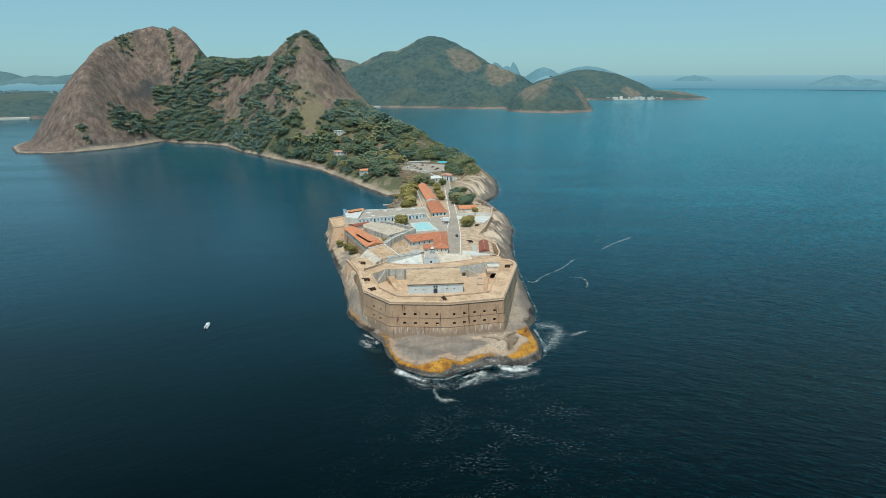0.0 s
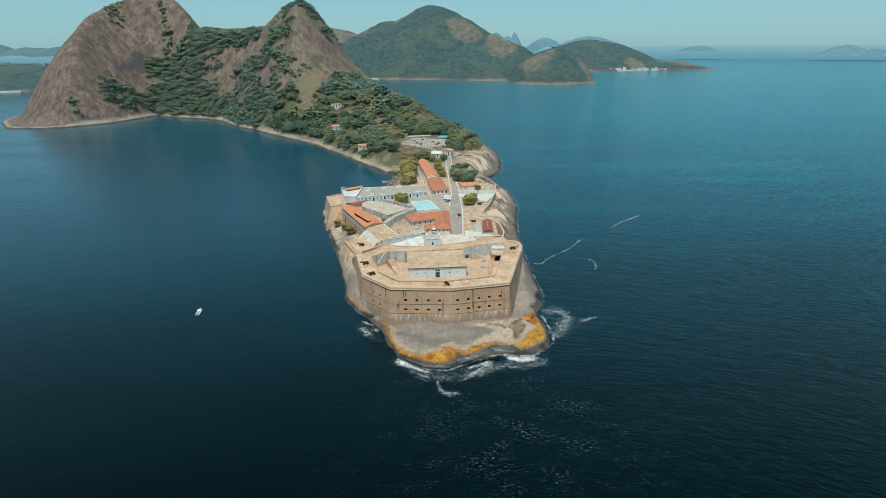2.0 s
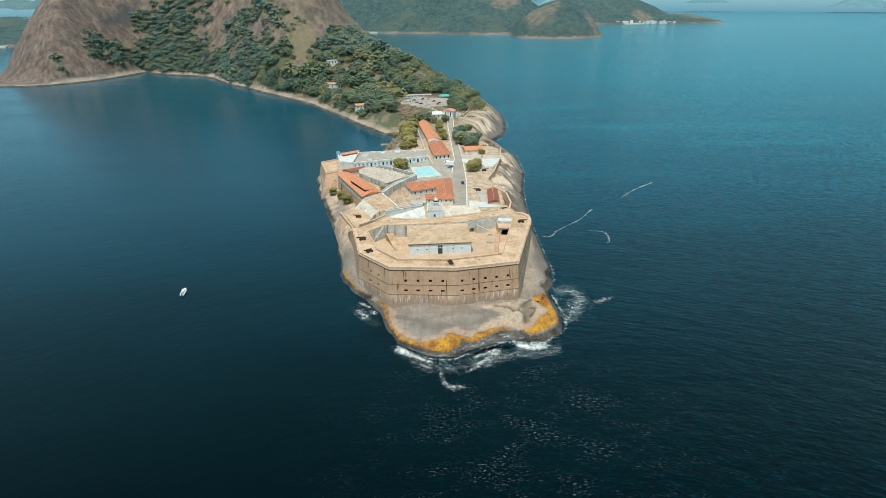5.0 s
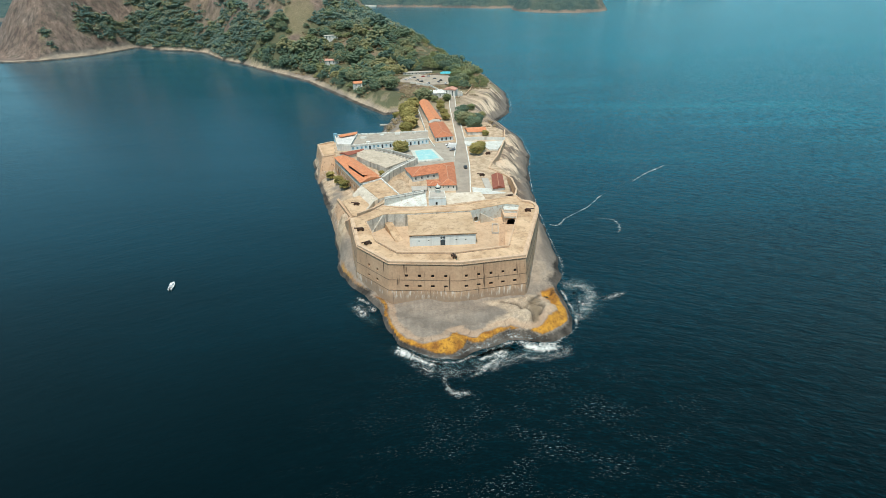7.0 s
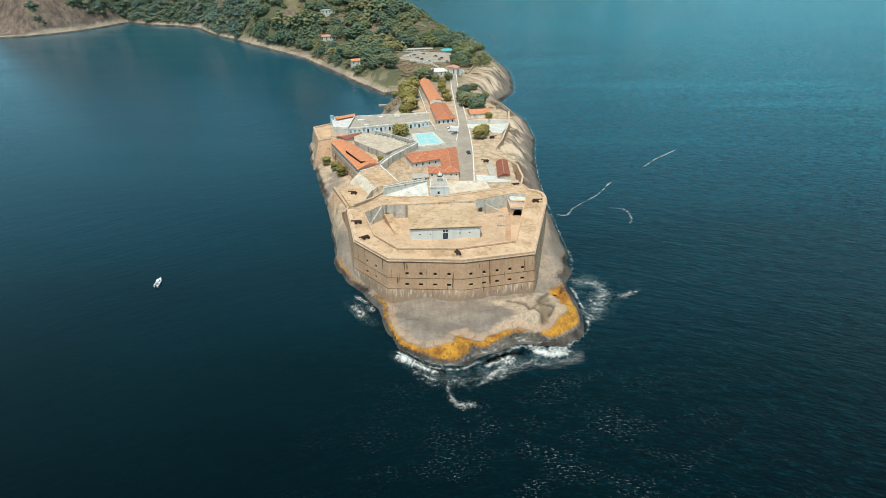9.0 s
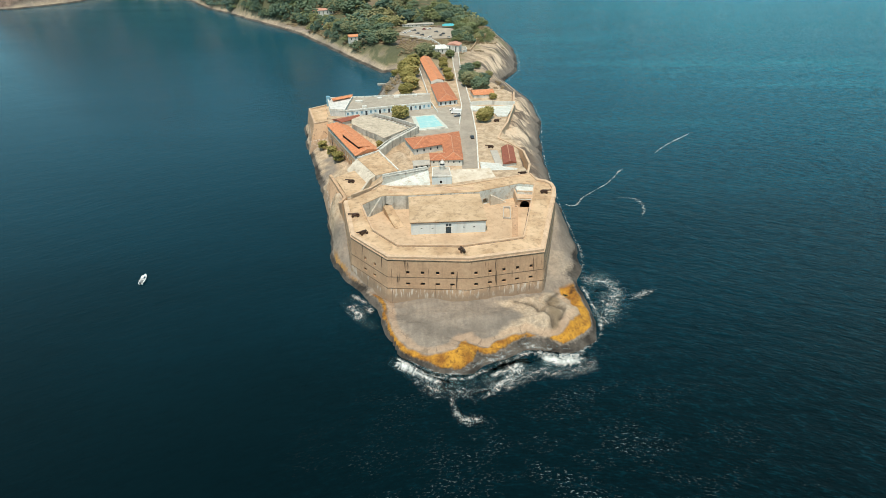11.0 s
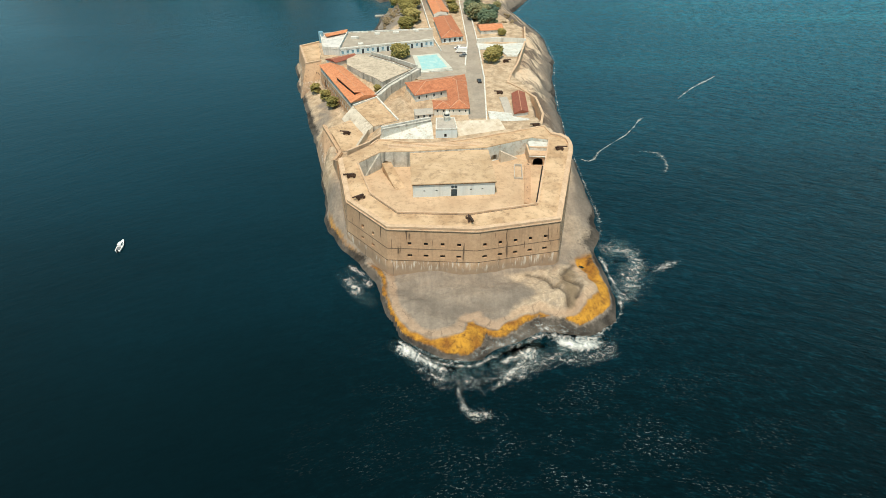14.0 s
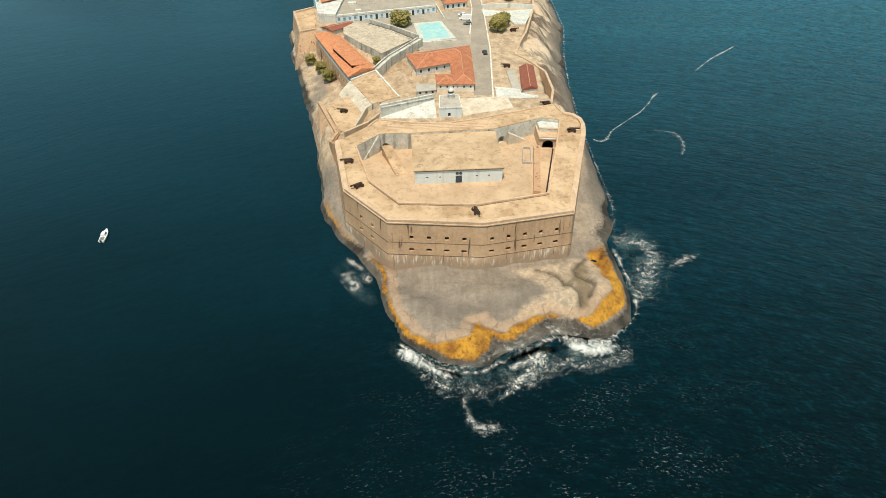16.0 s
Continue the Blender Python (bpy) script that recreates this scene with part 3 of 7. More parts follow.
def arch_heads(p0, p1, openings, depth, material, parent):
    """Rounds the tops of rectangular openings in a straight wall into arches."""
    a, b = Vector(p0), Vector(p1)
    t = (b - a).normalized()
    nrm = Vector((t.y, -t.x))
    for s0, s1, za, zb in openings:
        r, mid = (s1 - s0) / 2, (s0 + s1) / 2
        hr = min(r, (zb - za) * 0.6)
        bm = bmesh.new()
        for sgn in (-1, 1):
            arc = [(mid + sgn * r * math.cos(math.pi / 2 * k / 7), zb - hr + hr * math.sin(math.pi / 2 * k / 7)) for k in range(8)]
            ring = [(mid + sgn * r, zb), *arc]
            vs = []
            for inn in (0.0, depth):
                row = []
                for q, z in ring:
                    w = a + t * q - nrm * inn
                    row.append(bm.verts.new((w.x, w.y, z)))
                vs.append(row)
            for k in range(1, 8):
                bm.faces.new((vs[0][0], vs[0][k], vs[0][k + 1]))
                bm.faces.new((vs[0][k], vs[0][k + 1], vs[1][k + 1], vs[1][k]))
        part("arch_head", bm, material, parent)


def stair(name, a, b, z_a, z_b, width, material, parent=None, label=""):
    """Solid stair from a at z_a up to b at z_b, lying to the left of that line."""
    A, B = Vector(a), Vector(b)
    n = max(2, round(abs(z_b - z_a) / 0.25))
    d = (B - A) / n
    side = Vector((-d.y, d.x)).normalized() * width
    bm = bmesh.new()
    for k in range(n):
        z = z_a + (z_b - z_a) * (k + 1) / n
        c = [A + d * k, A + d * (k + 1), A + d * (k + 1) + side, A + d * k + side]
        lo = [bm.verts.new((q.x, q.y, min(z_a, z_b) - 0.2)) for q in c]
        hi = [bm.verts.new((q.x, q.y, z)) for q in c]
        bm.faces.new(hi)
        for i in range(4):
            bm.faces.new((lo[i], lo[(i + 1) % 4], hi[(i + 1) % 4], hi[i]))
    return part(name, bm, material, parent, label)


def loft(name, foot, top, material, parent=None, label=""):
    """A solid between two rings of the same number of points."""
    bm = bmesh.new()
    lo, hi = [bm.verts.new(q) for q in foot], [bm.verts.new(q) for q in top]
    bm.faces.new(lo)
    bm.faces.new(hi)
    for i in range(len(lo)):
        j = (i + 1) % len(lo)
        bm.faces.new((lo[i], lo[j], hi[j], hi[i]))
    return part(name, bm, material, parent, label)


def hip_roof(name, corners, z, rise, over, material, parent=None, label="", hip=True, thick=0.25):
    """A tiled roof over four corners (anticlockwise; the first side is a short one), with its eaves over the walls."""
    c = [Vector(p) for p in corners]
    u = ((c[2] - c[1]) + (c[3] - c[0])).normalized()
    v = ((c[1] - c[0]) + (c[2] - c[3])).normalized()
    c = [c[0] - (u + v) * over, c[1] + (v - u) * over, c[2] + (u + v) * over, c[3] + (u - v) * over]
    half = (c[1] - c[0]).length / 2
    run = half if hip else 0.0
    a = (c[0] + c[1]) / 2 + u * run
    b = (c[2] + c[3]) / 2 - u * run
    vs = [(q.x, q.y, z) for q in c] + [(a.x, a.y, z + rise), (b.x, b.y, z + rise)]
    vs += [(q.x, q.y, z - thick) for q in c]
    f = [(0, 1, 4), (1, 2, 5, 4), (2, 3, 5), (3, 0, 4, 5), (0, 6, 7, 1), (1, 7, 8, 2), (2, 8, 9, 3), (3, 9, 6, 0), (6, 9, 8, 7)]
    bm = bmesh.new()
    w = [bm.verts.new(q) for q in vs]
    for t in f:
        bm.faces.new([w[i] for i in t])
    roof = part(name, bm, material, parent, label)
    if material in (M_TILE, M_TILE_NEW, M_RUST):
        bm = bmesh.new()
        for i, j in [(4, 5)] + ([(0, 4), (1, 4), (2, 5), (3, 5)] if hip else []):
            p, q = Vector(vs[i]), Vector(vs[j])
            side = Vector((-(q - p).y, (q - p).x, 0)).normalized() * 0.17
            up = Vector((0, 0, 0.16))
            k = [bm.verts.new(c) for c in (p - side, p + up, p + side, q - side, q + up, q + side)]
            for c in ((0, 1, 4, 3), (1, 2, 5, 4), (0, 2, 1), (3, 4, 5)):
                bm.faces.new([k[m] for m in c])
        part("ridge_tiles", bm, M_RIDGE, parent, "pale mortared ridge tiles")
    return roof


# ---- smooth random field ----
def lattice(ix, iy, seed):
    h = (ix * 374761393 + iy * 668265263 + seed * 974634777) & 0x7FFFFFFF
    h = ((h ^ (h >> 13)) * 1274126177) & 0x7FFFFFFF
    return ((h ^ (h >> 16)) & 0xFFFF) / 65535.0


def field(x, y, size, seed=0, octaves=4):
    """Noise from 0 to 1, with that size in metres."""
    out, amp, tot = np.zeros(np.shape(x)), 1.0, 0.0
    for k in range(octaves):
        u, v = np.asarray(x) / size * 2 ** k + 57.3, np.asarray(y) / size * 2 ** k + 91.7
        iu, iv = np.floor(u).astype(np.int64), np.floor(v).astype(np.int64)
        fu, fv = u - iu, v - iv
        fu, fv = fu * fu * (3 - 2 * fu), fv * fv * (3 - 2 * fv)
        n = (lattice(iu, iv, seed + k) * (1 - fu) + lattice(iu + 1, iv, seed + k) * fu) * (1 - fv) + \
            (lattice(iu, iv + 1, seed + k) * (1 - fu) + lattice(iu + 1, iv + 1, seed + k) * fu) * fv
        out, tot, amp = out + n * amp, tot + amp, amp * 0.5
    return out / tot


def step(a, b, x):
    t = np.clip((np.asarray(x, float) - a) / (b - a), 0, 1)
    return t * t * (3 - 2 * t)


def inside_dist(x, y, poly):
    """Distance to a closed line in plan: plus inside, minus outside."""
    x, y = np.asarray(x, float), np.asarray(y, float)
    best = np.full(x.shape, 1e18)
    inn = np.zeros(x.shape, bool)
    n = len(poly)
    for i in range(n):
        (ax, ay), (bx, by) = poly[i], poly[(i + 1) % n]
        dx, dy = bx - ax, by - ay
        t = np.clip(((x - ax) * dx + (y - ay) * dy) / (dx * dx + dy * dy), 0, 1)
        best = np.minimum(best, (x - ax - t * dx) ** 2 + (y - ay - t * dy) ** 2)
        hit = (ay > y) != (by > y)
        if dy:
            inn ^= hit & (x < (bx - ax) * (y - ay) / dy + ax)
    return np.where(inn, 1, -1) * np.sqrt(best)


# ---- sea and distance ----
def build_sea():
    n = 96
    R = 4840.0
    v = [(-16, -220, 0.0)]
    f = []
    for i in range(n):
        a = 2 * math.pi * i / n
        v.append((-16 + R * math.cos(a), -220 + R * math.sin(a), 0.0))
        f.append((0, 1 + i, 1 + (i + 1) % n))
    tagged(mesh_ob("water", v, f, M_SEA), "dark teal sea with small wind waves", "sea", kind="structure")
    # glowing ring that stands in for far sea and haze up to the horizon
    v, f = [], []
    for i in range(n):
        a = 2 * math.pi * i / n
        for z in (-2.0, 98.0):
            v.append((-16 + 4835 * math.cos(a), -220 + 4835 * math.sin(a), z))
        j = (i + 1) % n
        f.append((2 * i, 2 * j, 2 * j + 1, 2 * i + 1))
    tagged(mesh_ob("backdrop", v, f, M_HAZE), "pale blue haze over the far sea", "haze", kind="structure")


build_sea()

# ---- the headland ----
WEST = [(-20, 308), (-33, 303), (-60, 352), (-86, 402), (-130, 484), (-176, 546), (-212, 594), (-250, 646), (-284, 682), (-334, 768), (-374, 798),
        (-431, 820), (-480, 860), (-496, 807), (-508, 771), (-537, 733), (-566, 706), (-605, 697), (-660, 708), (-720, 792), (-745, 862)]
BACK = [(-745, 960), (-715, 1300), (-300, 1330), (-100, 1150), (-40, 950), (5, 760), (60, 600), (93, 480)]
EAST = [(99, 390), (93, 338), (86, 302), (68, 266), (79, 215), (76, 166), (67, 127), (62, 94), (59, 66), (56.5, 26), (55.5, 7), (53, -10), (48, -21)]
FRONT = [(48.5, -32), (49, -46), (45.5, -56), (38, -60.5), (29, -60), (20, -59), (11, -63), (2, -68.5), (-9, -66), (-20.5, -57), (-25.5, -46),
         (-28, -33), (-34, -24), (-41, -15), (-47, -3), (-49, 7)]
DRY = [(46, -20), (45.7, -27.6), (46, -35), (46.4, -42.8), (44.6, -50.6), (38.1, -55.7), (33, -58.3), (28.5, -55), (20.9, -53.3), (17, -55.4), (13.7, -58.7),
       (8.5, -61.7), (4.4, -60.6), (2.7, -64), (-1.8, -66.9), (-7.5, -67.4), (-13.9, -62.9), (-20, -58.6), (-23.4, -52), (-26.4, -41), (-26.5, -33), (-33, -24),
       (-20, 0), (30, 0)]
# bare rock inside the lichen, and the cream and brown parts of the east lobe
BARE = [(40.5, -24), (40.7, -32), (42.1, -39.2), (41.1, -45.9), (36.5, -50.8), (32.1, -55), (27.6, -54.5), (21.7, -52.3), (16.9, -53.9), (11.7, -56.6),
        (7.8, -59.3), (3.3, -57.6), (1.2, -54.5), (-1, -54.3), (-2, -60.5), (-6.5, -62.6), (-12.1, -61), (-18, -57.6), (-21.6, -51.8), (-24.8, -42), (-25.4, -32),
        (-30, -22), (-20, 0), (30, 0)]
CREAM = [(13.9, -34), (28.7, -32), (34, -30), (41, -29), (41.7, -40), (41, -47), (36, -51.5), (33.5, -44), (31.5, -49.1), (28.5, -55), (22.1, -51.5), (16.3, -53.5), (11.6, -55.5),
         (15, -50.4), (22.5, -45.9), (19.5, -40.3)]
BROWN = [(33, -33), (38.5, -31), (38.2, -38), (34.2, -42), (36, -47), (33.4, -54.2), (29.4, -54.5), (31.5, -48.5), (30.4, -42)]
FLANK = [(-52, 29), (-56, 54), (-66, 96), (-74, 129), (-82, 166), (-76, 176), (-58, 182), (-42, 190), (-37, 215), (-35, 240), (-32, 266), (-21, 284), (-17, 297)]
COAST = WEST + BACK + EAST + FRONT + FLANK
# a hollow across the front rock and the cracks of its east lobe, dented and coloured darker
HOLLOW = [(-22.8, -38.1), (-14.3, -43.5), (-6.2, -49.4), (-0.3, -49.8), (4.1, -47.8), (8.8, -50.4), (14.3, -48.5), (22.1, -43.8), (27.4, -43.5)]
CRACKS = [[(21.9, -34.4), (25.6, -36.2), (27.0, -40.1), (28.5, -43.3), (31.1, -47.0), (31.0, -51.1)], [(38.3, -29.7), (33.1, -35.4), (33.7, -40.5), (35.9, -45.6), (34.1, -49.0)]]
# what the walls enclose
KEEP = [(-42, 17), (-38, -10), (-24, -28), (5, -31), (32, -27), (48, 18), (47, 32), (43, 45), (42, 60), (45, 93), (40, 108), (54, 156),
        (60, 185), (50, 215), (25, 240), (5, 240), (-12, 210), (-30, 182), (-64, 170), (-66, 168), (-62, 137), (-61, 127), (-42, 76),
        (-44, 55), (-46, 40)]


PIT = [(-35.0, 14.6), (34.6, 8.6), (40.5, 28.5), (34.4, 30.6), (15.2, 23.6), (-15.2, 22.4), (-26.7, 22.6)]


# sunken yards by the tiled house and before the casemates
SUNK = [[(-29, 82), (-21, 60), (-5, 59.5), (-5, 72), (-12.5, 77.5), (-16.5, 92.5), (-10, 106), (-22, 91.5)],
        [(-46, 119), (-37, 108), (-27, 97), (-24, 93), (-29.5, 84.5), (-47, 121)]]


def line_dist(x, y, line):
    """Distance to a wavering open line in plan."""
    best = np.full(np.shape(x), 1e18)
    x, y = x + (field(x, y, 5, 51, 3) - 0.5) * 3.0, y + (field(x, y, 5, 52, 3) - 0.5) * 3.0
    for (ax, ay), (bx, by) in zip(line[:-1], line[1:]):
        dx, dy = bx - ax, by - ay
        t = np.clip(((x - ax) * dx + (y - ay) * dy) / (dx * dx + dy * dy), 0, 1)
        best = np.minimum(best, np.hypot(x - ax - t * dx, y - ay - t * dy))
    return best


def along(x, y, line):
    """For points in plan: distance to a line of (x, y, height, reach), with height and reach at the nearest place."""
    best = np.full(np.shape(x), 1e18)
    hh, ww = np.zeros(np.shape(x)), np.ones(np.shape(x))
    for (ax, ay, ah, aw), (bx, by, bh, bw) in zip(line[:-1], line[1:]):
        dx, dy = bx - ax, by - ay
        t = np.clip(((x - ax) * dx + (y - ay) * dy) / (dx * dx + dy * dy), 0, 1)
        d = np.hypot(x - ax - t * dx, y - ay - t * dy)
        m = d < best
        best, hh, ww = np.where(m, d, best), np.where(m, ah + t * (bh - ah), hh), np.where(m, aw + t * (bw - aw), ww)
    return best, hh, ww


SPINE = [(30, 300, 15, 60), (40, 400, 17, 55), (20, 500, 30, 80), (-24, 590, 48, 110), (-78, 680, 72, 120), (-150, 740, 110, 120)]
SADDLE = [(-225, 838, 168, 100), (-300, 905, 163, 150), (-400, 960, 166, 160)]


def hills(x, y):
    d, h, w = along(x, y, SPINE)
    z1 = h * np.exp(-(d / w) ** 2)
    d, h, w = along(x, y, SADDLE)
    z2 = h * np.exp(-(d / w) ** 2)
    u = x + 203
    r = np.hypot(np.where(u > 0, u * 1.06, u * 0.70), (y - 795) * 0.9)
    z3 = 209 * np.exp(-np.maximum(r - 26, 0) ** 1.40 / 112 ** 1.40)
    u, v = x + 503, y - 985
    r = np.hypot(u / np.where(u < 0, 256, 152), v / np.where(v < 0, 290, 260))
    z4 = 254 * np.clip(1 - r ** 1.66, 0, None)
    k = 9.0
    z = np.log(np.exp(z1 / k) + np.exp(z2 / k) + np.exp(z3 / k) + np.exp(z4 / k)) * k - k * math.log(4)
    crag = np.abs(field(x, y, 34, 8, 4) - 0.5) * 2
    rough = (field(x, y, 90, 3, 5) - 0.5) * 11 * step(15, 70, z) + (0.3 - crag) * 10 * step(10, 40, z)
    cleft = np.abs((x + 483) * 0.919 + (y - 982) * 0.395)
    rough -= 13 * np.exp(-(cleft / 6) ** 2) * step(925, 950, y) * step(80, 130, z)
    rough -= 5 * np.exp(-((np.abs((x + 560) * 0.8 + (y - 880) * 0.6)) / 4) ** 2) * np.exp(-((x + 575) ** 2 + (y - 870) ** 2) / 900)
    return np.maximum(z, 0) + rough


def dry_edge(x, y):
    return inside_dist(x, y, DRY) + (field(x, y, 5, 15, 4) - 0.5) * 2.2


def height(x, y):
    x, y = np.asarray(x, float), np.asarray(y, float)
    shore = inside_dist(x, y, COAST) + (field(x, y, 9, 5, 3) - 0.5) * 3.0
    under = step(-36, -40, x) * step(70, 77, y) * step(134, 127, y)
    keep = inside_dist(x, y, KEEP) - 4.0 * under
    # inside the walls
    inner = 14.3 + 1.3 * (step(60, 48, y) * step(-34, -24, x)) - 2.9 * step(-24, -34, x) * step(84, 66, y)
    for q in SUNK:
        inner = inner - 3.0 * step(-0.7, 0.7, inside_dist(x, y, q))
    inner += 3.0 * np.exp(-((x + 18) / 4.2) ** 2 - ((y - 79) / 8) ** 2)
    inner = np.where((y < 22) | (inside_dist(x, y, PIT) > -1.0), 9.0, inner)
    # rock between the walls and the water
    t = np.clip(shore / np.maximum(shore + np.maximum(-keep, 0), 1e-3), 0, 1)
    edge = np.where(y < -20, 3.4, 3.4 + 6.0 * step(-20, 30, y)) - 4.5 * step(-38, -44, x) * step(66, 78, y) * step(136, 126, y)
    lump = (field(x, y, 16, 21, 4) - 0.5) * 2.8 + (field(x, y, 4, 31, 3) - 0.5) * 0.9
    side = step(-5, 25, y)
    gully = np.abs(field(x * 0.6 + y * 0.4, y * 0.35 - x * 0.4, 8, 77, 4) - 0.5) * 2
    lump = lump - 1.2 * np.exp(-(gully / 0.10) ** 2) * step(22, 30, x) * step(-20, -28, y) + side * ((field(x, y, 26, 23, 3) - 0.5) * 6.0 + (0.35 - gully) * (3.6 + 2.2 * step(-36, -44, x)) + (0.4 - np.abs(field(x, y, 7, 27, 4) - 0.5) * 2) * 2.6)
    rock = edge * (1 - (1 - t) ** 2.2) + lump * step(0, 4, shore) * (1 - 0.7 * under)
    dry = dry_edge(x, y)
    wet = 1.5 * np.clip(shore / np.maximum(shore - dry, 1e-3), 0, 1)
    fold = np.exp(-((x * 0.42 + y * 0.9 + 49.2) / 1.3) ** 2) * step(-9, 0, x) * step(16, 6, x) + 0.7 * np.exp(-((y + 47 + 4 * np.sin(x / 8)) / 2.2) ** 2) * step(12, 2, x)
    apron = np.where(dry > 0, 1.6 + 2.5 * (1 - np.exp(-np.maximum(dry, 0) / 3.4)) + (lump * 0.8 + (field(x * 0.5, y, 9, 17, 3) - 0.5) * 3.4 - 1.3 * fold - 2.9 * step(-47, -36, y)) * step(0, 5, dry), wet + (field(x, y, 3, 16, 2) - 0.5) * 0.6 * step(0, 2, shore))
    f = step(-14, -24, y)
    rock = rock * (1 - f) + apron * f
    rock += (2.6 * np.exp(-((x - 36) / 7) ** 2 - ((y + 42) / 10) ** 2) - 1.1 * step(-1.5, 1.5, inside_dist(x, y, BROWN) + (field(x, y, 4, 19, 3) - 0.5) * 3)) * f
    solid = np.minimum(rock, 1.6)
    rock -= (1.3 * np.exp(-(line_dist(x, y, CRACKS[0]) / 0.9) ** 2) + 1.3 * np.exp(-(line_dist(x, y, CRACKS[1]) / 0.9) ** 2) + 0.7 * np.exp(-(line_dist(x, y, HOLLOW) / 2.4) ** 2)) * f
    rock = np.maximum(rock, solid)
    fort = np.where(keep > 0, inner, rock)
    land = 13.9 * step(0, 22, shore) * step(520, 430, y) + 2.2 * step(0, 8, shore) * (1 - step(2, 20, shore) * step(520, 430, y))
    climb = (0.8 + 0.7 * step(430, 640, y)) * (1 - 0.12 * step(-400, -500, x))
    bank = 2.5 + climb * np.maximum(shore - 3, 0) * (0.93 + 0.14 * field(x, y, 60, 91, 3))
    top = hills(x, y)
    hill = -8 * np.log(np.exp(-np.minimum(top, 400) / 8) + np.exp(-np.minimum(bank, 400) / 8))
    hill = np.maximum(hill, 0)
    wild = np.maximum(land, hill) + (field(x, y, 14, 44, 3) - 0.5) * 2.0 * step(0, 10, shore)
    wild = np.maximum(wild, 2.6 * step(0, 5, shore))
    w = np.where(x < 2, step(172, 192, y), step(185, 245, y))
    z = fort * (1 - w) + wild * w
    return np.where(shore > 0, z, np.maximum(-4.0, shore * 0.9))


def steps_between(*spans):
    out = []
    for a, b, d in spans:
        n = max(1, round((b - a) / d))
        out += [a + (b - a) * i / n for i in range(n)]
    return np.array(out + [spans[-1][1]])


WOOD_A = [(-430, 1030), (-422, 945), (-432, 934), (-460, 940), (-495, 938), (-510, 920), (-513, 901), (-477, 908), (-509, 883), (-528, 849), (-537, 826),
          (-533, 790), (-505, 825), (-480, 870), (-431, 824), (-374, 800), (-334, 770), (-296, 715), (-302, 777), (-351, 827), (-382, 851), (-349, 851),
          (-388, 885), (-353, 873), (-296, 847), (-282, 854), (-265, 880), (-240, 900), (-300, 1060)]
BARE_B = [(-271, 872), (-231, 836), (-214, 805), (-161, 748), (-140, 790), (-110, 850), (-40, 830), (-60, 760), (-113, 709), (-125, 665), (-140, 640), (-143, 616),
          (-157, 593), (-180, 596), (-172, 609), (-208, 664), (-245, 700), (-262, 706), (-290, 735), (-315, 786), (-358, 835), (-336, 841), (-382, 881),
          (-353, 873), (-292, 843)]
CLUMPS = [[(-242, 818), (-187, 745), (-191, 725), (-232, 773)], [(-239, 764), (-207, 721), (-208, 693), (-239, 732)],
          [(-270, 723), (-246, 707), (-208, 669), (-164, 620), (-173, 598), (-201, 605), (-252, 672)]]


def woods(x, y, z, slope):
    """How wooded a place on the hills is, 0 to 1."""
    rag = (field(x, y, 45, 60, 4) - 0.5)
    m = step(-5, 5, inside_dist(x, y, WOOD_A) + rag * 40)
    bare = step(-5, 5, inside_dist(x, y, BARE_B) + rag * 30)
    m = np.maximum(m, step(-312, -290, x) * (1 - bare))
    for c in CLUMPS:
        m = np.maximum(m, 0.95 * step(-4, 4, inside_dist(x, y, c) + rag * 24))
    m = np.maximum(m, (0.45 + 0.4 * step(-235, -270, x)) * bare * step(0.54, 0.64, field(x, y, 26, 64, 4) + 0.07 * step(-235, -280, x)) * step(-120, -150, x))
    m = np.maximum(m, step(22, 14, np.hypot(x + 198, y - 795)))
    m = np.maximum(m, step(224, 233, z + rag * 12) * step(-420, -440, x))
    m = np.maximum(m, np.exp(-((x + 572) ** 2 + (y - 976) ** 2) / 220))
    m = np.maximum(m, np.exp(-(((x + 483) * 0.919 + (y - 982) * 0.395) / 5) ** 2) * step(925, 945, y) * step(90, 120, z) * step(-430, -450, x))
    m = np.maximum(m, 0.8 * step(16, 8, np.hypot(x + 560, y - 742)) * step(0.4, 0.5, field(x, y, 9, 65, 3)))
    gaps = step(0.27, 0.37, field(x, y, 38, 66, 3))
    m = m * (0.25 + 0.75 * gaps)
    # the neck: open ground, car park and shore kept clear
    neck = np.maximum(step(-16, -26, x) * step(345, 372, y), step(33, 40, x) * step(345, 365, y) * step(78, 68, x) * step(0.34, 0.44, field(x, y, 22, 69, 3)))
    m = np.where(y < 455, m * neck, m)
    m = np.where(y < 455, np.maximum(m, neck * step(0.3, 0.4, field(x, y, 30, 68, 3))), m)
    return np.clip(m * step(3.5, 6.5, z), 0, 1)


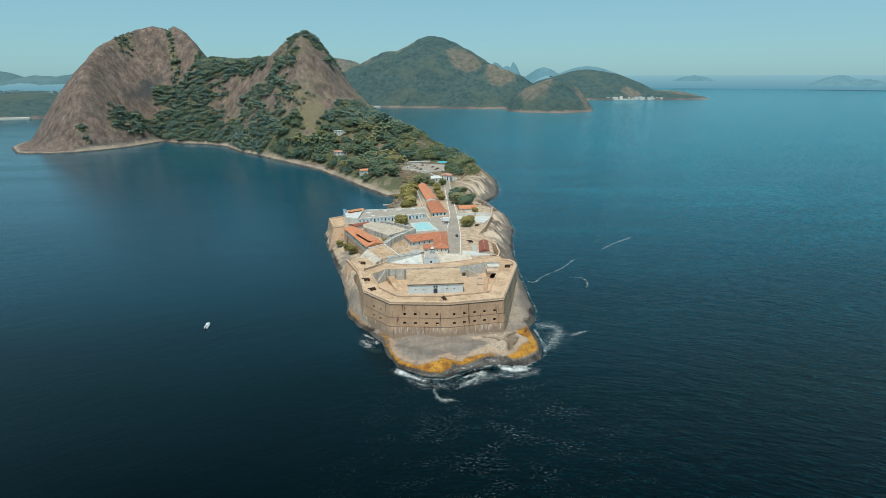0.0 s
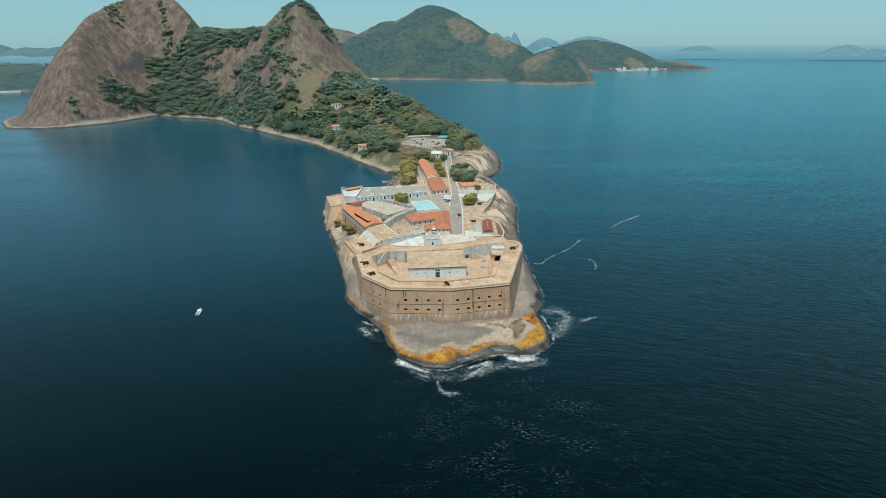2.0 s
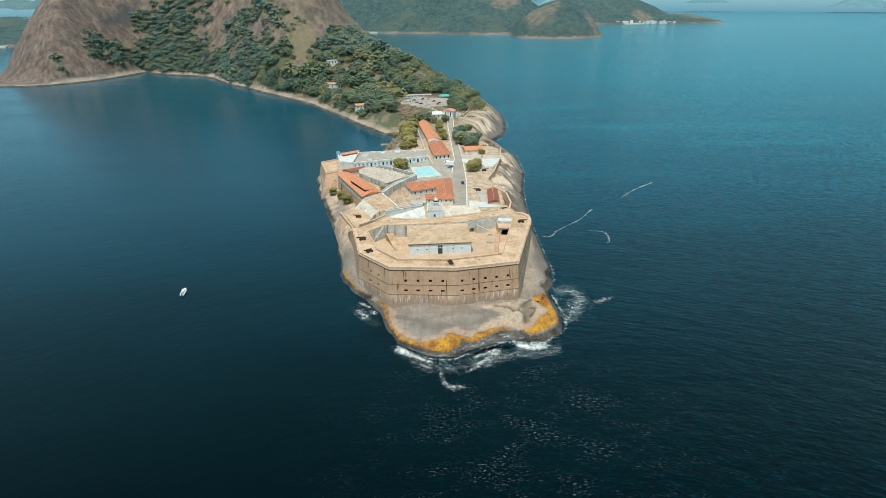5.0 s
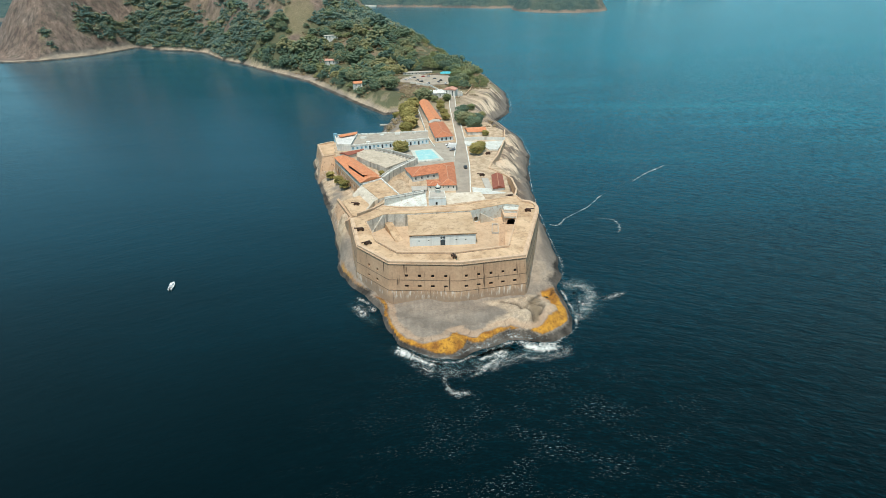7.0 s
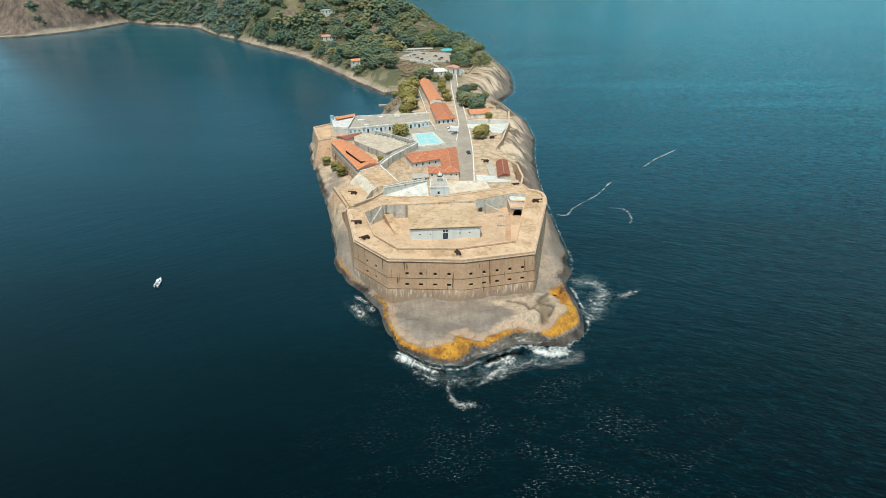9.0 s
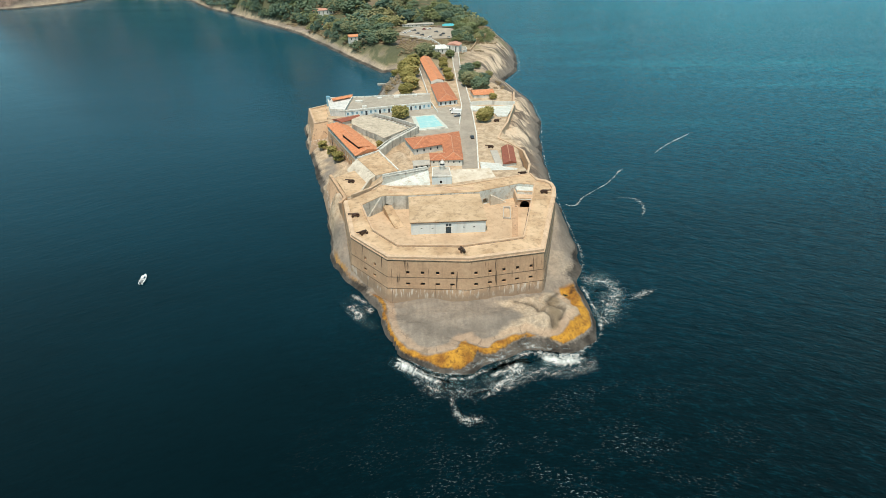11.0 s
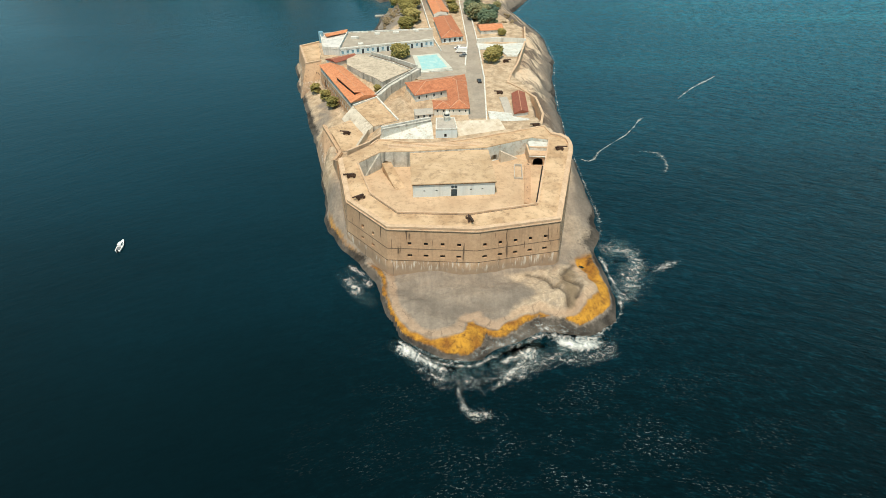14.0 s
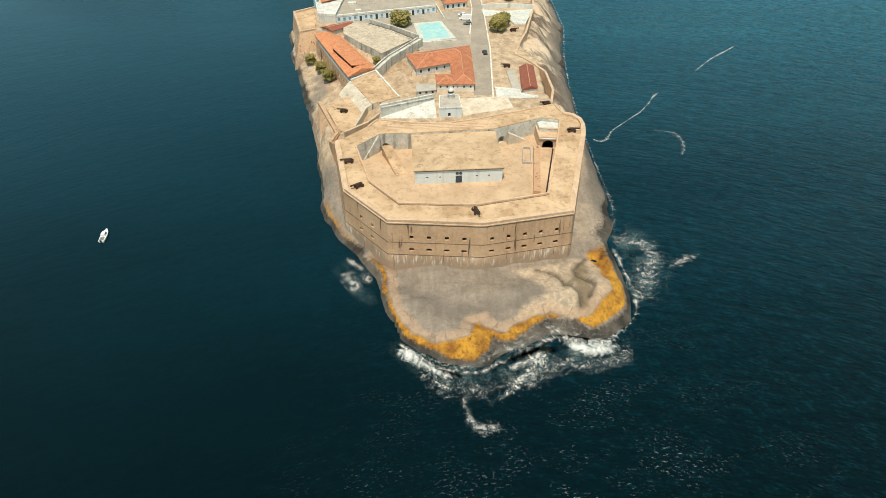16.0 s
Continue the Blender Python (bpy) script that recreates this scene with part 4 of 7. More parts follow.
def build_land():
    xs = steps_between((-860, -90, 5.0), (-90, -30, 1.2), (-30, 52, 0.7), (52, 82, 1.2), (82, 110, 2.0))
    ys = steps_between((-72, -26, 0.7), (-26, 40, 1.2), (40, 190, 1.4), (190, 450, 3.0), (450, 1340, 5.5))
    X, Y = np.meshgrid(xs, ys)
    Z = height(X, Y)
    gy, gx = np.gradient(Z, ys, xs)
    slope = np.hypot(gx, gy)
    nx, ny = len(xs), len(ys)
    v = np.stack([X.ravel(), Y.ravel(), Z.ravel()], 1)
    idx = np.arange(nx * ny).reshape(ny, nx)
    q = np.stack([idx[:-1, :-1], idx[:-1, 1:], idx[1:, 1:], idx[1:, :-1]], -1).reshape(-1, 4)
    deep = Z.ravel()[q].max(1) > -3.9
    me = bpy.data.meshes.new("ground")
    me.from_pydata(v.tolist(), [], q[deep].tolist())
    me.update()
    me.polygons.foreach_set("use_smooth", [True] * len(me.polygons))
    me.materials.append(M_LAND)
    shore = inside_dist(X, Y, COAST)
    sh2 = dry_edge(X, Y)
    bare = inside_dist(X, Y, BARE) + (field(X, Y, 6, 82, 4) - 0.5) * 3.4
    keep = inside_dist(X, Y, KEEP)
    wood = woods(X, Y, Z, slope)
    data = {
        "green": np.clip(0.55 * step(0.40, 0.56, field(X, Y, 13, 72)) * step(5, -5, X) * step(285, 300, Y) * step(460, 430, Y) * step(2.5, 5, Z) + wood * 1.1 + (0.75 - 0.5 * step(60, 110, Z)) * step(0.42, 0.55, field(X, Y, 30, 71)) * step(250, 290, Y) * step(3.5, 6, Z) * step(1.5, 1.0, slope) * step(-470, -420, X), 0, 1),
        "soil": step(-0.5, 0.5, keep) * step(235, 215, Y) + 0.95 * step(0, -2, keep) * step(14, 26, Y) * step(200, 170, Y) * step(-30, -40, X) * step(0.22, 0.46, field(X, Y, 9, 73)) * step(0.9, 2.4, Z) + 0.6 * step(215, 235, Y) * step(420, 380, Y) * step(8, 13, Z) * step(0.5, 0.2, slope) * step(-5, 10, X) * step(0.35, 0.55, field(X, Y, 18, 74)) + 0.8 * step(9, 3, np.hypot(X - 17, (Y - 545) * 0.35)) + 0.7 * step(14, 6, np.hypot(X + 88, (Y - 520) * 0.7)),
        "slab": np.maximum(step(38, 50, X) * step(205, 240, Y), 0.95 * step(38, 44, X) * step(10, 35, Y) * step(0, -1, keep)) * step(440, 400, Y) * step(1.8, 4, Z),
        "shore": np.maximum(np.maximum(step(10, 7, shore), np.maximum(step(20, 10, shore) * step(560, 480, Y), step(300, 270, Y))), step(40, 50, X) * step(430, 380, Y)),
        "rim": step(-22, -32, Y) * step(-0.5, 1.0, bare) * step(5.0, 1.5, bare),
        "lichen": step(-22, -28, Y) * step(-0.2, 0.5, sh2) * step(1.0, -1.0, bare) + 0.7 * step(15, -5, Y) * step(0, -20, X) * step(-24, -18, Y) * step(0.3, 1.0, shore) * step(3.6, 1.8, shore),
        "cream": np.maximum(0.95 * step(0.34, 0.56, field(X, Y, 15, 84, 4)) * step(7.5, 5, shore + (field(X, Y, 12, 86, 3) - 0.5) * 5) * step(285, 310, Y) * step(40, 20, X) + step(-1.2, 1.2, inside_dist(X, Y, CREAM) + (field(X, Y, 6, 87, 4) - 0.5) * 3.5), 0.4 * step(34, 40, X) * step(-24, -14, Y) * step(60, 20, Y) * step(0.4, 0.55, field(X, Y, 10, 89, 4))),
        "inland": step(1.5, 4.5, sh2) * step(-16, -21, Y),
        "hollow": np.exp(-(line_dist(X, Y, HOLLOW) / 2.6) ** 2) * step(0.25, 0.6, field(X, Y, 9, 85, 3) + 0.15),
        "cracks": np.exp(-(np.minimum(line_dist(X, Y, CRACKS[0]), line_dist(X, Y, CRACKS[1])) / 0.75) ** 2),
        "damp": step(9.5, 7.0, shore + (field(X, Y, 10, 81, 4) - 0.5) * 7) * step(43, 49, X) * step(-18, 5, Y) * step(430, 380, Y),
        "dark_patch": step(-7, 7, inside_dist(X, Y, [(-544, 875), (-541, 909), (-523, 942), (-501, 947), (-503, 933), (-520, 904)]) + (field(X, Y, 14, 83, 4) - 0.5) * 22),
        "brown": step(-1.0, 1.0, inside_dist(X, Y, BROWN) + (field(X, Y, 4, 88, 4) - 0.5) * 5),
    }
    for k, a in data.items():
        me.attributes.new(k, "FLOAT", "POINT").data.foreach_set("value", np.clip(a, 0, 1).ravel().astype(np.float32))
    tagged(new("ground", me), "brown granite headland with scrub and pale shore rock", "headland", kind="structure")


build_land()


def far_hill(name, label, x0, x1, y0, y1, d, fn, category="hill", mat_=None, lift=0.0, bare=()):
    """bare: spots without trees, as x, y, reach along x, reach along y."""
    xs, ys = np.arange(x0, x1 + d, d), np.arange(y0, y1 + d, d)
    X, Y = np.meshgrid(xs, ys)
    Z = fn(X, Y)
    idx = np.arange(X.size).reshape(X.shape)
    q = np.stack([idx[:-1, :-1], idx[:-1, 1:], idx[1:, 1:], idx[1:, :-1]], -1).reshape(-1, 4)
    q = q[Z.ravel()[q].max(1) > -2]
    me = bpy.data.meshes.new(name)
    me.from_pydata(np.stack([X.ravel(), Y.ravel(), np.maximum(Z, -3).ravel() + lift], 1).tolist(), [], q.tolist())
    me.update()
    me.polygons.foreach_set("use_smooth", [True] * len(me.polygons))
    me.materials.append(mat_ or M_FAR)
    b = np.zeros(X.shape)
    for cx, cy, rx, ry in bare:
        b = np.maximum(b, np.exp(-((X - cx) / rx) ** 2 - ((Y - cy) / ry) ** 2))
    b = step(0.35, 0.6, b + (field(X, Y, 90, 41, 5) - 0.5) * 0.7)
    me.attributes.new("bare", "FLOAT", "POINT").data.foreach_set("value", b.ravel().astype(np.float32))
    return tagged(new(name, me), label, category, kind="structure")


def far_material():
    m, nt, bs = nodes_of("far_woodland")
    p = place(nt)
    sep = nt.nodes.new("ShaderNodeSeparateXYZ")
    nt.links.new(p, sep.inputs[0])
    bare = nt.nodes.new("ShaderNodeAttribute")
    bare.attribute_name = "bare"
    a = noise_node(nt, p, 0.008, 6, 0.65)
    b = noise_node(nt, p, 0.05, 7, 0.75)
    # blue-green shift: the haze of distance put into the woodland colours
    col = mix(nt, ramp(nt, b, [(0.38, 0.0), (0.62, 1.0)]), (0.034, 0.086, 0.094), (0.092, 0.148, 0.132))
    col = mix(nt, ramp(nt, a, [(0.50, 0.0), (0.64, 0.6)]), col, (0.125, 0.155, 0.115))
    col = mix(nt, bare.outputs["Fac"], col, mix(nt, ramp(nt, b, [(0.40, 0.0), (0.60, 1.0)]), (0.12, 0.135, 0.105), (0.26, 0.225, 0.180)))
    z = maths(nt, "ADD", sep.outputs[2], maths(nt, "MULTIPLY", maths(nt, "SUBTRACT", b, 0.5), 26.0))
    shore = mix(nt, ramp(nt, a, [(0.40, 0.0), (0.60, 1.0)]), (0.13, 0.118, 0.108), (0.31, 0.240, 0.19))
    col = mix(nt, ramp(nt, maths(nt, "DIVIDE", z, 40.0), [(0.12, 1.0), (0.20, 0.0)]), col, shore)
    nt.links.new(col, bs.inputs["Base Color"])
    bs.inputs["Roughness"].default_value = 0.95
    bump(nt, bs, maths(nt, "ADD", b, a), 1.0, 14.0)
    return m


M_FAR = far_material()


def dome(x, y, cx, cy, h, rx, ry, p=1.6):
    r = np.hypot((x - cx) / rx, (y - cy) / ry)
    return h * (1 - np.clip(r, 0, 2) ** p)


def hill_c(x, y):
    z = np.maximum.reduce([
        dome(x, y, 140, 2300, 262, 430, 420, 1.5),
        dome(x, y, -330, 2500, 190, 600, 420, 1.6),
        dome(x, y, -60, 2280, 205, 360, 330, 1.5),
        dome(x, y, 330, 2080, 150, 300, 300, 1.4),
        dome(x, y, 500, 1690, 103, 150, 150, 1.9)])
    return z + ((field(x, y, 160, 12, 5) - 0.5) * 44 + (0.35 - np.abs(field(x, y, 120, 13, 5) - 0.5) * 2) * 30) * step(-5, 60, z)


def hill_d(x, y):
    z = np.maximum(dome(x, y, 960, 2720, 145, 420, 360, 1.5), dome(x, y, 1260, 2450, 42, 230, 120, 1.6))
    return z + (field(x, y, 150, 16, 5) - 0.5) * 22 * step(-5, 40, z)


def hill_e(x, y):
    z = np.maximum(dome(x, y, -1270, 1780, 74, 395, 300, 1.6), dome(x, y, -1620, 1860, 88, 420, 300, 1.6))
    return z + (field(x, y, 90, 19, 5) - 0.5) * 18 * step(-5, 40, z)


far_hill("hill", "wooded hill with bare rock patches across the bay", -1000, 720, 1480, 2800, 10, hill_c, bare=((-200, 2330, 130, 110), (-330, 2420, 110, 90), (10, 2290, 60, 60), (260, 2130, 90, 90), (380, 2000, 60, 90), (455, 1690, 75, 110), (620, 1640, 50, 60)))
far_hill("hill", "low wooded hill ending in a rocky point", 500, 1520, 2280, 3100, 10, hill_d, bare=((1350, 2440, 120, 60), (1100, 2440, 60, 60)))
far_hill("hill", "low wooded shore hill above a pale beach", -2100, -820, 1420, 2200, 12, hill_e)
# distance haze put into the base colours of ridges, islands and inland woods
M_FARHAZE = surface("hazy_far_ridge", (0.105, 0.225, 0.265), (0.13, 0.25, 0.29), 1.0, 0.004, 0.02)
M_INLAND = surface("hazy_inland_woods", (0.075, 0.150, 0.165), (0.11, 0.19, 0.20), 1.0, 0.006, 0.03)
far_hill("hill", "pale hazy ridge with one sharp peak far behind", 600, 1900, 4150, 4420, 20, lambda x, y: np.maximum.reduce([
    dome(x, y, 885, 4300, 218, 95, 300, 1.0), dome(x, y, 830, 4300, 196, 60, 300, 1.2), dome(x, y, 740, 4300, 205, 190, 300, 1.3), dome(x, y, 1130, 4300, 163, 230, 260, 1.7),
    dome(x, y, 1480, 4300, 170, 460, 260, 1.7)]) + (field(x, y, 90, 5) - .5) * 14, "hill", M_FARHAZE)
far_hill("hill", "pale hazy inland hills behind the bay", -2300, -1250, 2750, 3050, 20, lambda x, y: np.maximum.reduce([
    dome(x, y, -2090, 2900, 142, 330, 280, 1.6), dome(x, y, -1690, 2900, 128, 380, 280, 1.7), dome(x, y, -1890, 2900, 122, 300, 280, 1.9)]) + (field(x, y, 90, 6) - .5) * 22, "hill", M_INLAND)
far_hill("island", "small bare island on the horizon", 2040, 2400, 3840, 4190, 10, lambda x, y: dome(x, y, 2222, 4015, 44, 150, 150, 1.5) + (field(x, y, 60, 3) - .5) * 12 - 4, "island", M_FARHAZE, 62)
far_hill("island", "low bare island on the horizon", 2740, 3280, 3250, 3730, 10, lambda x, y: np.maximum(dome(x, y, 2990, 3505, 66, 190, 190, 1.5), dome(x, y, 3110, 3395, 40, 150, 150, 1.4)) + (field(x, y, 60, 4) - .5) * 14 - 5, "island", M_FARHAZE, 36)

# ---- the front bastion ----
FLOOR, DECK, LIP = 11.6, 18.5, 19.3
CORN = [(-42.5, 17.5), (-37.6, -11.5), (-24.0, -27.9), (4.6, -31.4), (32.2, -27.3), (47.6, 18.0)]
ROUND = [(48.9, 23.5), (48.7, 28.0), (46.6, 31.4), (43.0, 33.2)]
REAR = [(41.5, 40.5), (25.7, 35.8), (9.1, 30.9), (-2.7, 28.4), (-15.3, 29.7), (-27.9, 33.0), (-31.5, 28.0)]
COURTYARD = [(-35.0, 14.6), (-29.5, -7.3), (-20.2, -19.3), (3.3, -21.7), (26.5, -17.4), (34.6, 8.6), (40.5, 28.5), (34.4, 30.6), (15.2, 23.6), (-15.2, 22.4), (-26.7, 22.6)]
# dark tone painted for shadow lines at ledges and kerbs, with dirt
M_LEDGE = surface("ledge_shade_and_dirt", (0.10, 0.07, 0.05), (0.16, 0.12, 0.085), 0.9, 0.5, 2.0)
UPPER, LOWER = (12.3, 13.6), (7.85, 8.95)


def gun_rows(spots):
    return [o for s in spots for o in ((s - 0.62, s + 0.62, *UPPER), (s - 0.8, s + 0.8, *LOWER))]


OPEN = {1: gun_rows((8.6, 14.2)), 2: gun_rows((7.1, 12.4, 17.8, 23.1)), 3: gun_rows((2.6, 7.8, 13.0, 18.1, 23.3))}


def outward(line, z_fracs=0.0):
    """The line moved out by z_fracs metres, as the foot of a leaning wall is."""
    P = [Vector(p) for p in line]
    out = []
    for i, p in enumerate(P):
        a = P[i] - P[i - 1] if i else P[1] - P[0]
        b = P[i + 1] - P[i] if i < len(P) - 1 else a
        na, nb = Vector((a.y, -a.x)).normalized(), Vector((b.y, -b.x)).normalized()
        m = (na + nb).normalized()
        out.append(tuple(p + m * (z_fracs / max(0.4, m.dot(na)))))
    return out


def build_bastion():
    fort = tagged(empty("bastion"), "tan stone sea bastion with two rows of gun openings", "fortress wall")
    for i in range(len(CORN) - 1):
        p0, p1 = CORN[i], CORN[i + 1]
        face = holed_wall("wall", p0, p1, 0.0, 18.4, OPEN.get(i, []), M_WALL, fort, 0.7, 1.7)
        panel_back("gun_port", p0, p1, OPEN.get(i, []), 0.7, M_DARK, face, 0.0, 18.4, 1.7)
    r = [CORN[-1], *ROUND]
    for a, b in zip(r[:-1], r[1:]):
        holed_wall("wall", a, b, 0.0, 18.4, [], M_WALL, fort, 1.4, 1.7)
    back = [ROUND[-1], *REAR, CORN[0]]
    for a, b in zip(back[:-1], back[1:]):
        holed_wall("wall", a, b, 10.0, 18.4, [], M_WALL, fort)
    # wedges that close the leaning corners
    for i, p in enumerate(CORN[1:-1] + ROUND[:-1]):
        k = (CORN + ROUND).index(p)
        a, c = (CORN + ROUND)[k - 1], (CORN + ROUND)[k + 1]
        feet = []
        for q, w in ((a, p), (p, c)):
            t = (Vector(w) - Vector(q)).normalized()
            f = Vector(p) + Vector((t.y, -t.x)) * 1.7
            feet.append((f.x, f.y, 0.0))
        mesh_ob("corner", [(p[0], p[1], 18.4), *feet], [(0, 1, 2)], M_WALL, fort)
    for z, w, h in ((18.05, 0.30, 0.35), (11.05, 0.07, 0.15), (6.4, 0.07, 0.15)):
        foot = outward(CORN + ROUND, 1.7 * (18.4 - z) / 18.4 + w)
        wall_line("string_course", foot, z, z + h, w + 0.35, M_PARAPET if z > 18 else M_LEDGE, fort, "stone ledge darkened for its shadow line and dirt" if z < 18 else "rounded stone cornice")
    # the cornice's shadow line, added as a dark strip
    wall_line("ledge_shadow_gap", outward(CORN + ROUND, 0.12), 17.7, 18.05, 0.4, M_LEDGE, fort, "dark strip painted as the cornice's shadow line")
    sheet("terrace", CORN + ROUND + REAR, DECK, M_DIRT, [COURTYARD], 0.3, fort, "dry earth gun terrace")
    wall_line("parapet", CORN + ROUND, 18.4, LIP, 1.5, M_PARAPET, fort, "broad low parapet of tan stone")
    wall_line("rear_kerb", [ROUND[-1], *REAR], 18.4, 18.85, 0.6, M_PARAPET, fort)
    kerb = [COURTYARD[i] for i in (0, 1, 2, 3, 4, 5, 6)]
    wall_line("inner_kerb", kerb, 18.4, 19.15, -0.5, M_PARAPET, fort, "low pale wall round the courtyard")
    # shadow along the low wall, laid on the terrace as a dark strip
    wall_line("kerb_gutter", outward([COURTYARD[i] for i in (1, 2, 3, 4)], 0.75), 18.4, 18.53, 0.35, M_LEDGE, fort, "dark strip painted as the low wall's shadow")
    # shade at the foot of the platform wall, added as a black strip
    wall_line("drain", [(29.2, -7.5), (33.9, 8.0), (37.3, 19.4)], FLOOR - 0.1, FLOOR + 0.03, 0.5, M_DARK, fort, "black strip painted as shade along the passage wall")
    sheet("courtyard_floor", COURTYARD, FLOOR, M_YARD, (), 0.2, fort, "pale dusty courtyard paving")
    for i in range(len(COURTYARD)):
        a, b = COURTYARD[(i + 1) % 11], COURTYARD[i]
        ops = []
        L = (Vector(b) - Vector(a)).length
        if i == 9:
            ops = [(0.4, 3.2, FLOOR, FLOOR + 2.8)]
        if i == 7:
            ops = [(2.0, 4.6, FLOOR, FLOOR + 2.7)]
        holed_wall("inner_wall", a, b, FLOOR, DECK - 0.3, ops, M_LIME if i in (6, 7) else (M_OLDWALL if i in (8, 9, 10) else M_WALL), fort, 2.5)
        arch_heads(a, b, ops, 2.5, M_OLDWALL, fort)
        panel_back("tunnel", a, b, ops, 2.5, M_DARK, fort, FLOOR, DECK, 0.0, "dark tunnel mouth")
    stair("stair", (-32.6, 16.2), (-27.0, 21.4), FLOOR, DECK - 0.2, 0.9, M_OLDWALL, fort, "worn stair up the courtyard wall")
    stair("stair", (27.5, 26.9), (20.2, 24.3), FLOOR, DECK - 2.0, 1.5, M_STAINED, fort, "stained stair beside the tunnel mouth")
    for k, y in enumerate((25.2, 26.3, 27.4)):
        box("step", -24, 13.5, y, y + 0.7, DECK, DECK + 0.16, M_PARAPET, fort)
    return fort


M_YARD = earth_material("courtyard_dust", (0.50, 0.350, 0.228), (0.61, 0.445, 0.300), (0.40, 0.28, 0.185))
bastion = build_bastion()


def arch_door(name, x, y, z, w, h, material, parent, label):
    """A round-headed door leaf, standing proud in a wall that faces -y."""
    bm = bmesh.new()
    pts = [(-w / 2, 0), (w / 2, 0)] + [(w / 2 * math.cos(math.pi * k / 10), h - w / 2 + w / 2 * math.sin(math.pi * k / 10)) for k in range(11)]
    a = [bm.verts.new((x + px, y - 0.05, z + pz)) for px, pz in pts]
    b = [bm.verts.new((x + px, y + 0.1, z + pz)) for px, pz in pts]
    bm.faces.new(a)
    for i in range(len(a)):
        j = (i + 1) % len(a)
        bm.faces.new((a[i], a[j], b[j], b[i]))
    return part(name, bm, material, parent, label)


def build_barrack():
    t = tagged(empty("barrack", 0, 0, FLOOR), "whitewashed casemate barrack with a flat earth-coloured roof", "barrack")
    ops = [(s - 0.35, s + 0.35, FLOOR + 2.2, FLOOR + 2.8) for s in (4.2, 8.6, 21.2, 25.4)]
    ops.append((13.9, 16.1, FLOOR, FLOOR + 2.9))
    t2 = Matrix.Translation((0, 0, -FLOOR))
    obs = [holed_wall("front_wall", (-15, 0), (15, 0), FLOOR, 17.1, ops, M_BLUEWHITE, t, 0.5, 0, "pale blue-white front")]
    n0 = set(t.children)
    panel_back("window", (-15, 0), (15, 0), ops[:4], 0.45, M_DARK, t, FLOOR, 17.1)
    arch_door("door", 0, 0.2, FLOOR, 2.1, 2.8, M_DOOR, t, "dark blue round-headed door")
    bm = bmesh.new()
    for k in range(2):
        bmesh.ops.create_cone(bm, cap_ends=True, segments=14, radius1=0.55, radius2=0.55, depth=0.1,
                              matrix=pose(-0.6 + 1.2 * k, -0.04, FLOOR + 3.9, 90))
    part("medallion", bm, M_DOOR, t, "dark round badge above the door")
    holed_wall("side_wall", (15, 0), (15, 23), FLOOR, 17.1, [], M_OLDWALL, t)
    holed_wall("side_wall", (-15, 23), (-15, 0), FLOOR, 17.1, [], M_OLDWALL, t)
    bm = bmesh.new()
    add_box(bm, -15.5, 15.5, -0.55, 23.4, 17.1, 17.55, None, 0.08)
    part("roof", bm, M_ROOFFLAT, t, "flat dusty roof with worn screed")
    # the shadow under the roof edge is put into this band's dark colour
    box("eave_band", -15.3, 15.3, -0.3, 0.3, 16.75, 17.1, M_LEDGE, t, "eave moulding coloured dark as the roof's shadow line")
    for c in t.children:
        c.matrix_parent_inverse = t.matrix_world.inverted()
    return t


def settle(t):
    """Keep the parts of a thing where they were built, whatever its own place."""
    bpy.context.view_layer.update()
    for c in t.children_recursive:
        c.matrix_parent_inverse = t.matrix_world.inverted() if c.parent == t else Matrix.Identity(4)
    return t


M_DOOR = surface("blue_black_door", (0.03, 0.055, 0.075), (0.045, 0.075, 0.095), 0.6, 1.0, 4.0)
M_GLASS = surface("dark_panes", (0.03, 0.045, 0.06), (0.06, 0.08, 0.10), 0.25, 0.6, 3.0)
M_BLUEPANE = surface("blue_shutters", (0.16, 0.33, 0.44), (0.22, 0.40, 0.50), 0.6, 0.6, 3.0)
build_barrack()

# tunnel block, passage walls and ramp in the courtyard
gate = tagged(empty("tunnel_block"), "tan stone block over a dark vaulted passage", "gatehouse")
VAULT = [(1.6, 5.6, FLOOR, FLOOR + 3.0)]
holed_wall("front_wall", (31.6, 20.8), (38.1, 19.9), FLOOR, 15.6, VAULT, M_PARAPET, gate, 3.0)
arch_heads((31.6, 20.8), (38.1, 19.9), VAULT, 3.0, M_PARAPET, gate)
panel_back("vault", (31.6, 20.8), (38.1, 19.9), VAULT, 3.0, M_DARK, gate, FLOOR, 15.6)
prism("block_top", [(31.6, 20.8), (38.1, 19.9), (40.3, 28.2), (34.4, 30.3), (31.8, 29.4)], 15.6, 15.9, M_PARAPET, gate)
wall_line("ledge", [(31.5, 20.72), (38.2, 19.80)], 15.3, 15.6, -0.45, M_LIME, gate, "pale ledge over the vault")
prism("upper_step", [(32.4, 24.6), (38.9, 23.6), (40.3, 28.2), (34.4, 30.3), (32.4, 29.4)], 15.9, 17.2, M_LIME, gate, "whitewashed step behind the vault")
wall_line("cap", [(32.3, 24.5), (39.0, 23.5)], 17.2, 17.45, 0.8, M_PARAPET, gate)
holed_wall("side_wall", (31.8, 29.4), (31.6, 20.8), FLOOR, 15.6, [], M_PARAPET, gate)
prism("passage_wall", [(24.4, -8.0), (26.6, -8.6), (32.2, 19.8), (29.8, 20.4)], FLOOR, FLOOR + 1.3, M_WALL, gate, "broad low grey-brown wall")
settle(gate)
